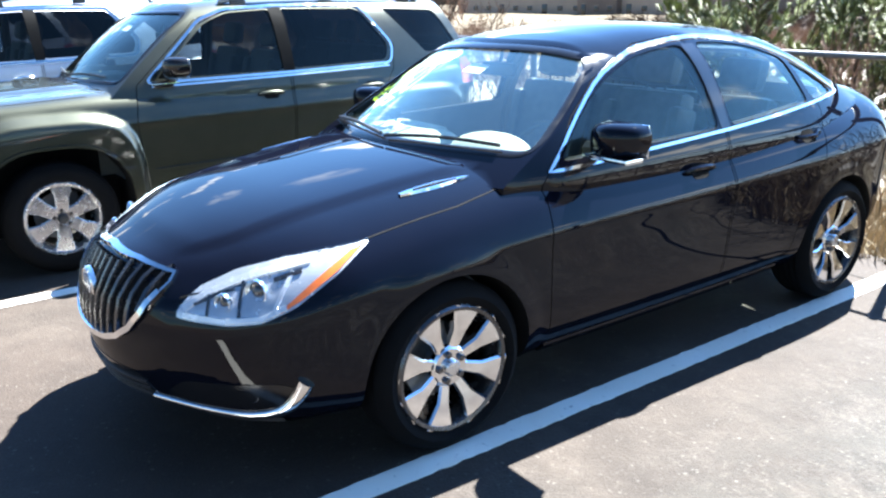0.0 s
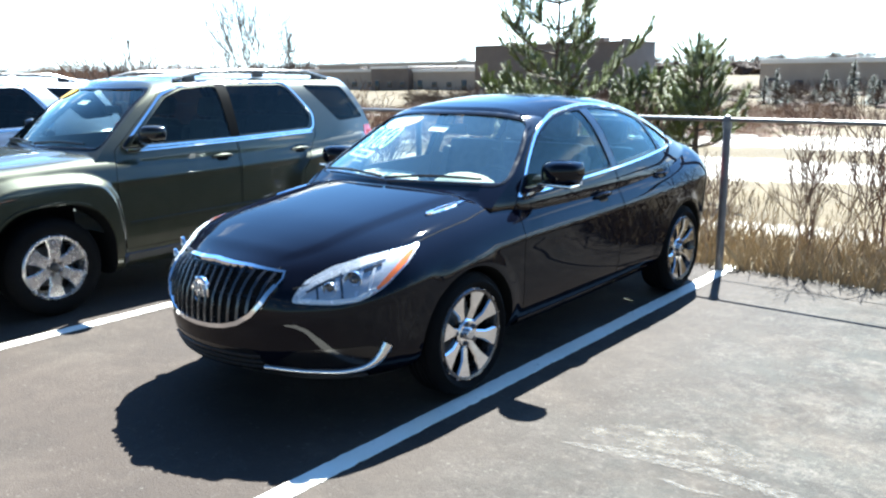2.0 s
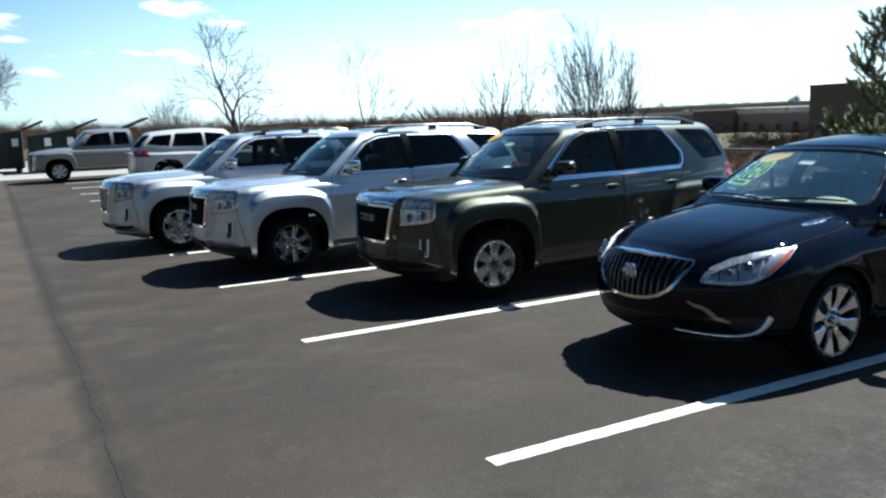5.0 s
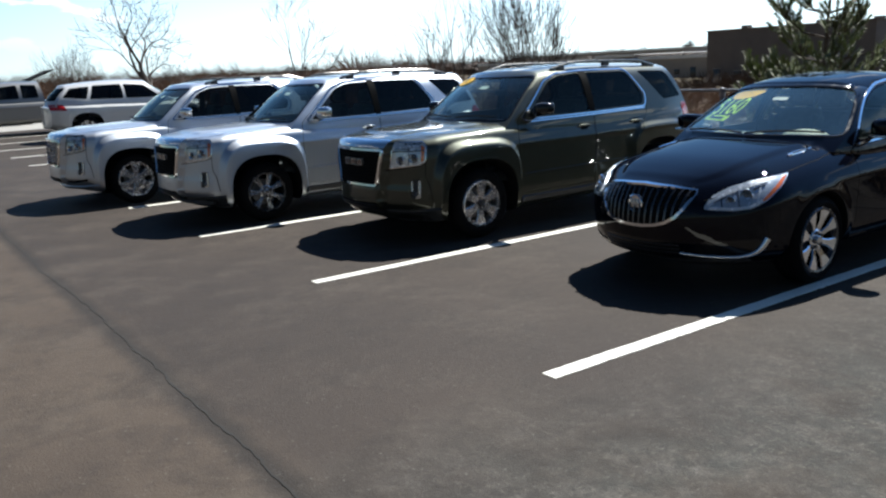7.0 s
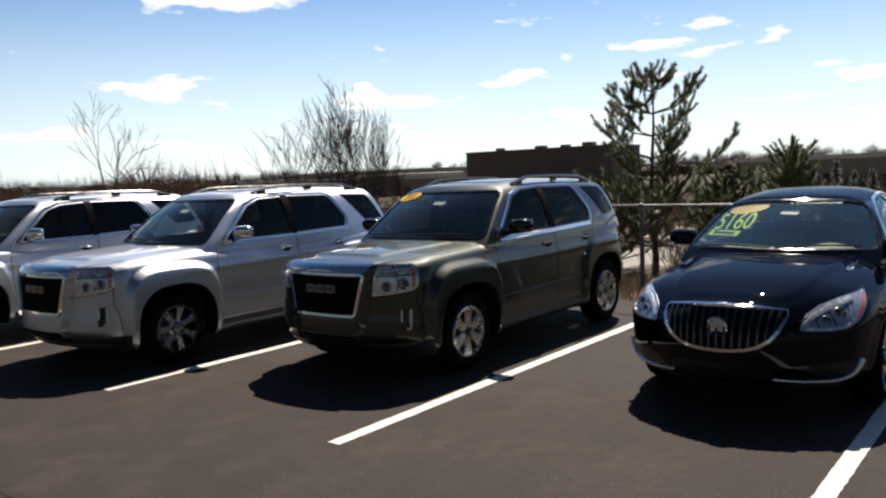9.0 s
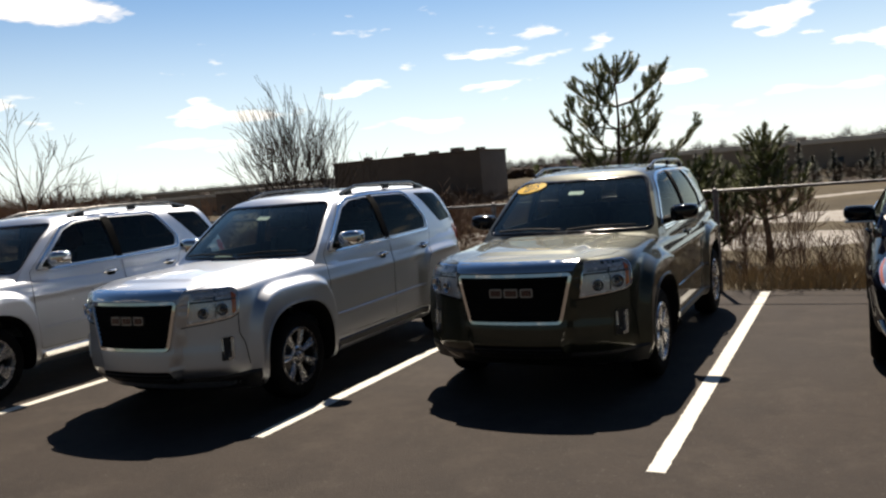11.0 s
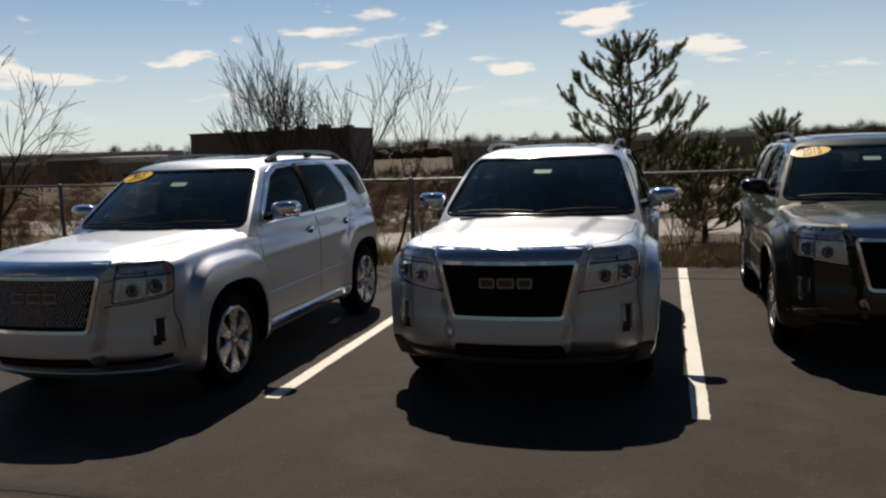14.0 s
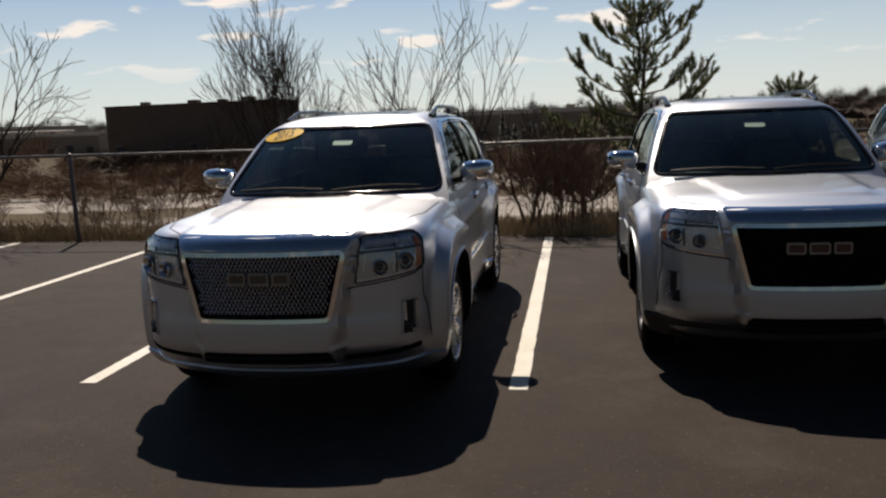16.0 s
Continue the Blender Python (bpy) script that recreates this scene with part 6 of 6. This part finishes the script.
def grow(bm, rnd, p, d, length, r, depth, spread, up, sides, kink=0.14, limbs=None):
    """A branch and its twigs; with a list, the side limbs are put there to be grown apart."""
    n = 4 if depth > 1 else 3
    pts, rad = [p.copy()], [r]
    q, v = p.copy(), d.normalized()
    for i in range(n):
        v = (v + Vector((rnd.gauss(0, kink), rnd.gauss(0, kink), rnd.gauss(0, kink) + up))).normalized()
        q = q + v * length / n
        pts.append(q.copy())
        rad.append(max(TWIG[0], r * (1 - 0.42 * (i + 1) / n)))
    tube(bm, pts, rad, sides, cap=False)
    if depth <= 0:
        return
    kids = rnd.choice((3, 3, 4)) if depth > 1 else 3
    turn = rnd.uniform(0, 6.28)
    ref = v.cross(Vector((0.2, 0.3, 0.9))).normalized()
    for k in range(kids):
        i = n if k < 2 else rnd.choice((2, 3))
        o = Matrix.Rotation(turn + 6.283 * k / kids + rnd.uniform(-0.4, 0.4), 4, v) @ ref
        dd = (v + o * spread * rnd.uniform(0.55, 1.15)).normalized()
        child = (pts[i], dd, length * rnd.uniform(0.60, 0.84), max(TWIG[0], rad[i] * rnd.uniform(0.6, 0.8)), depth - 1, spread, up, max(3, sides - 1), kink)
        if limbs is None:
            grow(bm, rnd, *child)
        else:
            limbs.append(child)


def bare_tree(name, label, x, y, height, seed, stems=1, depth=5, spread=0.6, lean=0.0, r=None, mat="bark", z=None, group=""):
    rnd = random.Random(seed)
    t = thing(name, label, "tree" if stems == 1 else "bush", pose(x, y, (float(ground_z(x, y)) if z is None else z) - 0.05), group)
    r = r or height * 0.02
    TWIG[0] = (0.0042 if height < 3.7 else 0.0050) + max(0, height - 5.5) * 0.0016
    limbs = []
    for i in range(stems):
        bm = bmesh.new()
        a = rnd.uniform(0, 6.28)
        tilt = lean if stems == 1 else rnd.uniform(0.02, 0.15)
        tall = height * (1.0 if stems == 1 else 1.08 - 1.8 * tilt)
        d = Vector((math.cos(a) * tilt, math.sin(a) * tilt, 1))
        base = Vector((math.cos(a), math.sin(a), 0)) * (0.0 if stems == 1 else rnd.uniform(0, 0.4))
        grow(bm, rnd, base, d, tall * (0.30 if stems == 1 else rnd.uniform(0.34, 0.42)), r * (1 if stems == 1 else rnd.uniform(0.35, 0.6)), depth, spread, 0.03 if stems == 1 else 0.10, 7 if stems == 1 else 5, limbs=limbs if stems == 1 else None)
        part("trunk" if stems == 1 else "stem", bm, mat, t)
    for child in limbs:
        bm = bmesh.new()
        grow(bm, rnd, *child)
        part("limb", bm, mat, t)
    return t


bare_tree("bare_tree", "tall leafless spreading tree with grey bark", -39.8, 10.0, 9.2, 11, 1, 5, 0.80, r=0.21)
bare_tree("bare_tree", "thin leafless forked tree", -18.2, 7.3, 5.0, 23, 1, 4, 0.42, 0.05, 0.06)
bare_tree("bare_tree", "leafless tree behind the dumpsters", -60, -3.8, 9.2, 31, 1, 6, 0.45, r=0.18)
bare_tree("bare_tree", "leaning leafless branch of a low tree", -33.8, 9.7, 4.0, 33, 1, 4, 0.5, 1.0, 0.06)
for i, (x, y, h, st, dep, spr) in enumerate(((-15.3, 13.4, 5.0, 6, 4, 0.11), (-14.7, 12.9, 4.0, 2, 4, 0.12), (-11.15, 6.95, 3.4, 3, 3, 0.40), (-10.25, 7.05, 3.5, 3, 3, 0.38), (-17.0, 14.2, 3.0, 4, 3, 0.26), (-9.2, 7.2, 2.5, 2, 3, 0.42), (-26.0, 14.0, 2.8, 5, 3, 0.34), (-30.0, 12.0, 3.0, 6, 3, 0.3), (-41.0, 5.9, 3.6, 8, 3, 0.32), (-44.0, 7.5, 3.4, 7, 3, 0.32))):
    bare_tree("bare_bush", "tall leafless many-stemmed bush of upright twigs", x, y, h, 50 + i, st, dep, spr, group="tall bushes", r=0.085 if h > 3.7 else 0.062)
# low bushes along the fence: a few kinds, repeated
kinds = [bare_tree("low_shrub", "low tangled leafless shrub beside the fence", 0.9 + 1.5 * i, 7.9 + 0.3 * i, 1.6, 90 + i, 7, 3, 0.5, mat="twig", group="fence shrubs", r=0.02) for i in range(4)]
rnd = random.Random(8)
for i in range(34):
    x = rnd.uniform(-26, 5.0) if i % 6 == 0 else rnd.uniform(-26, -2)
    y = rnd.uniform(7.1, 12.0)
    sc = rnd.uniform(0.55, 1.1)
    c = copy_thing(kinds[i % 4], pose(x, y, float(ground_z(x, y)) - 0.05, 0, 0, rnd.uniform(0, 360)) @ Matrix.Diagonal((sc, sc, sc, 1)))
for i, x in enumerate((-8.75, -9.0, -8.5, -8.8, -8.6, -8.9)):
    copy_thing(kinds[i % 4], pose(x, 7.0 + 0.1 * i, -0.1, 0, 0, 77 * i))

for i in range(6):
    x, y = -3.3 + 0.54 * i + rnd.uniform(-0.1, 0.1), rnd.uniform(7.0, 8.2)
    sc = rnd.uniform(0.5, 0.85)
    copy_thing(kinds[i % 4], pose(x, y, float(ground_z(x, y)) - 0.05, 0, 0, 51 * i) @ Matrix.Diagonal((sc, sc, sc, 1)))

for i, x in enumerate((0.45, 1.6)):
    copy_thing(kinds[i % 4], pose(x, 7.35 + 0.12 * i, float(ground_z(x, 7.4)) - 0.05, 0, 0, 95 * i) @ Matrix.Diagonal((0.72, 0.72, 0.95, 1)))


def brush(bm, rnd, p, d, length, needle):
    """A shoot clothed in needles."""
    d = d.normalized()
    tube(bm, [p, p + d * length], [0.012, 0.006], 4, cap=False)
    ref = d.cross(Vector((0.3, 0.2, 0.9))).normalized()
    w = d.cross(ref)
    n = int(length / 0.0030)
    for i in range(n):
        a = rnd.uniform(0, 6.283)
        o = (math.cos(a) * ref + math.sin(a) * w)
        q = p + d * (length * rnd.uniform(0.05, 1.0))
        tip = q + (o * 0.85 + d * 0.75).normalized() * needle * rnd.uniform(0.7, 1.15)
        side = d.cross(o) * 0.0095
        f = bm.faces.new([bm.verts.new(q + side), bm.verts.new(q - side), bm.verts.new(tip)])
        f.material_index = 1


def pine(name, label, x, y, height, width, seed, whorls, low=0.10, taper=0.55):
    rnd = random.Random(seed)
    t = thing(name, label, "tree", pose(x, y, float(ground_z(x, y)) - 0.1))
    bm = bmesh.new()
    spine = [Vector((0.05 * math.sin(i * 1.3), 0.05 * math.cos(i * 1.7), height * i / 8)) for i in range(9)]
    tube(bm, spine, [0.095 * (1 - 0.9 * i / 8) for i in range(9)], 8)
    part("trunk", bm, "pine_bark", t)
    bm = bmesh.new()
    for k in range(whorls):
        f = (k + 0.6) / whorls
        z = height * (low + (0.96 - low) * f)
        reach = width * (1.02 - f) ** taper * rnd.uniform(0.85, 1.1) + 0.12
        arms = rnd.choice((4, 5, 5))
        a0 = rnd.uniform(0, 6.28)
        for j in range(arms):
            a = a0 + 6.283 * j / arms + rnd.uniform(-0.35, 0.35)
            out = Vector((math.cos(a), math.sin(a), 0))
            rr = reach * rnd.uniform(0.6, 1.15)
            pts = [Vector((0, 0, z)), Vector((0, 0, z)) + out * rr * 0.5 + Vector((0, 0, rr * 0.10)), Vector((0, 0, z)) + out * rr * 0.85 + Vector((0, 0, rr * 0.32)), Vector((0, 0, z)) + out * rr + Vector((0, 0, rr * 0.52))]
            tube(bm, pts, [0.024, 0.018, 0.013, 0.008], 5, cap=False)
            brush(bm, rnd, pts[-1], out * 0.35 + Vector((0, 0, 1)), 0.30, 0.11)
            for i in (1, 2):
                brush(bm, rnd, pts[i], pts[i + 1] - pts[i], (pts[i + 1] - pts[i]).length, 0.10)
            for b in range(int(6 + rr * 8)):
                s = rnd.uniform(0.3, 1.0)
                seg = min(2, int(s * 3))
                q = pts[seg].lerp(pts[seg + 1], s * 3 - seg if s < 1 else 1)
                side = Vector((-out.y, out.x, 0)) * rnd.choice((-1, 1)) * rnd.uniform(0.3, 1.0)
                dd = (out * 0.5 + side + Vector((0, 0, rnd.uniform(0.4, 1.1)))).normalized()
                ln = rnd.uniform(0.16, 0.38)
                if rnd.random() < 0.6:
                    q2 = q + dd * ln
                    tube(bm, [q, q2], 0.008, 4, cap=False)
                    brush(bm, rnd, q2, dd + Vector((0, 0, 0.5)), rnd.uniform(0.16, 0.30), 0.11)
                else:
                    brush(bm, rnd, q, dd, ln, 0.11)
    brush(bm, rnd, Vector((0, 0, height * 0.96)), Vector((0.05, 0, 1)), 0.42, 0.11)
    part("crown", bm, ["pine_bark", "needles"], t, "dark green needle brushes with gaps")


def conifer(name, label, height, width, seed):
    """A narrow evergreen: a stem clothed in drooping needle sprays."""
    rnd = random.Random(seed)
    t = thing(name, label, "tree", Matrix(), "dark evergreens")
    bm = bmesh.new()
    tube(bm, [Vector((0, 0, 0)), Vector((0.03, 0, height * 0.5)), Vector((0, 0.02, height * 0.97))], [0.09, 0.06, 0.02], 6)
    part("trunk", bm, "pine_bark", t)
    bm = bmesh.new()
    for i in range(900):
        f = rnd.random() ** 1.3
        a = rnd.uniform(0, 6.283)
        r = width * (1 - f) ** 0.8 * rnd.uniform(0.25, 1.12) * (1 + 0.25 * math.sin(a * 2 + seed + f * 9)) + 0.05
        p = Vector((math.cos(a) * r, math.sin(a) * r, height * (0.05 + 0.95 * f)))
        out = Vector((math.cos(a), math.sin(a), rnd.uniform(-0.3, 0.7))).normalized()
        w = Vector((-math.sin(a), math.cos(a), rnd.uniform(-0.4, 0.4))) * rnd.uniform(0.03, 0.07)
        bm.faces.new([bm.verts.new(p - out * 0.12 - w), bm.verts.new(p - out * 0.12 + w), bm.verts.new(p + out * rnd.uniform(0.10, 0.24))])
    part("crown", bm, "evergreen", t, "dense dark needle sprays")
    return t


rnd = random.Random(21)
FIRS = [conifer("evergreen_tree", "dark narrow evergreen before the long building", h, w, 60 + i) for i, (h, w) in enumerate(((3.0, 0.75), (2.5, 1.0), (3.4, 0.62)))]
for i in range(30):
    x, y = -23.0 + i * 0.95 + rnd.uniform(-0.5, 0.5), rnd.uniform(72, 79)
    k = rnd.uniform(0.7, 1.1)
    m = pose(x, y, float(ground_z(x, y)) - 0.1, 0, 0, rnd.uniform(0, 360)) @ Matrix.Diagonal((k, k, k * rnd.uniform(0.85, 1.1), 1))
    if i < 3:
        FIRS[i].matrix_world = m
    else:
        copy_thing(FIRS[i % 3], m)
pine("pine_tree", "open-crowned young pine with upturned branches", -6.9, 14.85, 4.95, 1.9, 5, 8)
pine("pine_tree", "small young pine behind the fence", -3.67, 14.68, 2.9, 0.60, 6, 6, 0.32, 0.9)
pine("pine_tree", "low bushy pine behind the fence", -5.2, 15.6, 2.3, 1.1, 7, 7)
pine("pine_tree", "low bushy pine behind the fence", -8.3, 15.8, 2.2, 1.1, 9, 7)


def grass(name, label, n, x0, x1, y0, y1, h0, h1, seed, mat="straw"):
    rnd = np.random.RandomState(seed)
    x, y = rnd.uniform(x0, x1, n), y0 + (y1 - y0) * rnd.uniform(0, 1, n) ** 1.4
    keep = np.sin(x * 2.1) + np.sin(x * 0.7 + y * 1.9) + rnd.uniform(-1.5, 1.5, n) > -0.9
    x, y = x[keep], y[keep]
    n = len(x)
    z = ground_z(x, y) - 0.02
    a, h, w = rnd.uniform(0, 6.28, n), rnd.uniform(h0, h1, n), rnd.uniform(0.004, 0.009, n)
    lx, ly = rnd.normal(0, 0.32, n) * h, rnd.normal(0, 0.32, n) * h
    dx, dy = np.cos(a) * w, np.sin(a) * w
    P = np.stack([np.stack([x - dx, y - dy, z], 1), np.stack([x + dx, y + dy, z], 1), np.stack([x + lx * 0.4 + dx * 0.7, y + ly * 0.4 + dy * 0.7, z + h * 0.6], 1), np.stack([x + lx, y + ly, z + h], 1), np.stack([x + lx * 0.4 - dx * 0.7, y + ly * 0.4 - dy * 0.7, z + h * 0.6], 1)], 1)
    me = bpy.data.meshes.new(name)
    me.from_pydata(P.reshape(-1, 3).tolist(), [], [tuple(range(5 * i, 5 * i + 5)) for i in range(n)])
    finish(me, mat, 30, False)
    tagged(new(name, me), label, "grass", kind="stuff")


grass("dry_grass", "dense dry straw grass along the fence", 42000, -24, 8, 6.5, 8.4, 0.08, 0.34, 1)
grass("dry_grass", "sparse dry weeds on the slope", 24000, -40, 14, 7.6, 16, 0.12, 0.42, 2)


def lump():
    bm = bmesh.new()
    bmesh.ops.create_icosphere(bm, subdivisions=2, radius=1.0)
    bm.verts.index_update()
    v = np.array([tuple(q.co) for q in bm.verts])
    f = [tuple(q.index for q in p.verts) for p in bm.faces]
    bm.free()
    return v, f


LUMP = lump()


def thicket(name, label, n, place, h0, h1, seed, mat, wide=0.45, flecks=26, core=0.62, fine=1.0, tips=(0.8, 1.08)):
    """Far leafless growth: a matted heart and a fringe of many fine twigs for each tree or bush."""
    rnd = np.random.RandomState(seed)
    V, F = [], []
    for i in range(n):
        x, y = place(rnd)
        z = float(ground_z(x, y)) - 0.3
        h = rnd.uniform(h0, h1)
        w = h * wide * rnd.uniform(0.7, 1.2)
        b = len(V)
        jag = rnd.uniform(0.5, 1.25, (len(LUMP[0]), 1))
        P = LUMP[0] * jag * (w * min(0.9, 0.2 + core), w * min(0.9, 0.2 + core), h * core * 0.5) + (x, y, z + h * core * 0.46)
        V += P.tolist()
        F += [tuple(q + b for q in f) for f in LUMP[1]]
        d = rnd.normal(0, 1, (flecks, 3))
        d[:, 2] = np.abs(d[:, 2]) - 0.25
        d /= np.linalg.norm(d, axis=1)[:, None]
        axes, mid = np.array((w, w, h * 0.56)), np.array((x, y, z + h * 0.44))
        p0 = mid + d * axes * rnd.uniform(0.25, 0.6, (flecks, 1))
        p1 = mid + d * axes * rnd.uniform(*tips, (flecks, 1)) + rnd.normal(0, 0.05, (flecks, 3)) * h
        t = h * rnd.uniform(0.010, 0.024, flecks) * fine
        side = np.stack([t * np.abs(d[:, 2]) + t * 0.3, 0 * t, t * 0.7], 1)
        for k in range(flecks):
            b = len(V)
            V += [tuple(p0[k] - side[k]), tuple(p0[k] + side[k]), tuple(p1[k])]
            F.append((b, b + 1, b + 2))
    me = bpy.data.meshes.new(name)
    me.from_pydata(V, [], F)
    finish(me, mat, 30, False)
    tagged(new(name, me), label, "woods", kind="stuff")


def polar(az0, az1, r0, r1):
    def place(rnd):
        a, r = math.radians(rnd.uniform(az0, az1)), rnd.uniform(r0, r1)
        return r * math.sin(a), r * math.cos(a)
    return place


thicket("far_woods", "distant band of leafless woods on the horizon", 1500, polar(-100, 60, 330, 430), 6, 10.5, 3, "woods", 0.75, 130, 0.55, 0.24, (0.75, 0.98))
thicket("far_woods", "taller distant trees above the woods", 120, polar(-60, 40, 380, 430), 8.5, 13, 4, "woods", 0.42, 260, 0.30, 0.22, (0.7, 0.98))
thicket("near_woods", "brown leafless woods beyond the field", 420, polar(-16, 62, 170, 260), 4.2, 6.8, 14, "woods", 0.7, 340, 0.42, 0.20, (0.75, 0.98))
thicket("brush_thicket", "brown brush before the masonry building", 110, lambda r: (r.uniform(-52, -34), r.uniform(56, 80)), 1.2, 2.6, 15, "woods", 0.75, 120, 0.3, 0.7)
thicket("brush_thicket", "red-brown leafless brush on the slope", 520, lambda r: (r.uniform(-38, -8), r.uniform(20, 60)), 0.7, 1.6, 5, "twig", 0.9, 170, 0.3, 0.32)
thicket("brush_thicket", "brown leafless brush before the buildings", 260, lambda r: (r.uniform(-36, 50), r.uniform(70, 98)), 1.4, 2.6, 6, "woods", 0.75, 150, 0.3, 0.4)
thicket("brush_thicket", "brown brush beside the far end of the lot", 300, lambda r: (r.uniform(-120, -50), r.uniform(-14, 34)), 2.0, 4.0, 7, "twig", 0.6, 190, 0.32, 0.34)
thicket("brush_thicket", "hazy leafless scrub beyond the end of the lot", 120, lambda r: (r.uniform(-80, -27), r.uniform(11, 26)), 1.8, 4.4, 17, "twig", 0.55, 240, 0.05, 0.28)
thicket("brush_thicket", "scattered brown tufts in the field", 320, lambda r: (r.uniform(-80, -14), r.uniform(14, 80)), 0.4, 1.0, 8, "twig", 1.0, 130, 0.12, 0.35)

# ---------------------------------------------------------------- buildings


def building(name, label, x0, x1, y, depth, top, wall, band=0.5, roof_boxes=(), bays=0):
    z0 = -2.2
    t = thing(name, label, "building", pose((x0 + x1) / 2, y, 0))
    w = x1 - x0
    part("wall", boxm(0, depth / 2, (top + z0) / 2, w, depth, top - z0, 0.03), wall, t)
    part("roof", boxm(0, depth / 2, top + 0.06, w + 0.3, depth + 0.3, 0.12, 0.02), "roof_white" if band else wall, t)
    if band:
        part("fascia", boxm(0, -0.08, top - band / 2 - 0.003, w + 0.1, 0.16, band, 0.02), "roof_white", t)
    for bx, bw, bh in roof_boxes:
        part("roof_unit", boxm(bx, depth * 0.3, top + 0.12 + bh / 2, bw, bw, bh, 0.04), "brick_brown", t)
    for i in range(bays):
        x = -w / 2 + w * (i + 0.5) / bays
        win = part("window" if i % 3 else "door", boxm(x, -0.02, z0 + (1.55 if i % 3 else 1.15), w / bays * 0.32, 0.12, 0.8 if i % 3 else 2.2, 0.01), "dark_win", t)
        part("frame", boxm(x, -0.05, z0 + (2.0 if i % 3 else 2.3), w / bays * 0.36, 0.14, 0.1, 0.01), "tan_wall", win)
    return t


building("brick_building", "long brown masonry building with small roof units", -61.8, -41.2, 83.6, 8, 4.55, "brick_brown", 0.0, [(-0.4, 1.2, 0.4), (3.1, 1.0, 0.35), (6.3, 1.3, 0.5), (-6.5, 0.9, 0.4), (9.4, 0.9, 0.3)], 7)
building("tan_building", "low tan building with a white roof edge", -94, -77.9, 108, 20, 1.8, "tan_wall", 0.35, [(-3, 1.0, 0.4)], 5)
building("tan_building", "low brown and tan building with a white roof", -103.2, -94.2, 107, 20, 2.4, "brick_brown", 0.3, [], 3)
building("tan_building", "low tan building with a white roof", -140, -103.4, 109, 22, 2.0, "tan_wall", 0.4, [(-6, 1.2, 0.5), (8, 1.2, 0.5)], 9)
building("long_building", "long low building with a white roof edge", -38, 12, 118, 24, 2.5, "tan_wall", 0.5, [(-15, 1.4, 0.5), (4, 1.4, 0.5)], 14)
building("far_building", "distant pale industrial building", -210, -150, 190, 30, 4.2, "tan_wall", 0.5, [], 10)
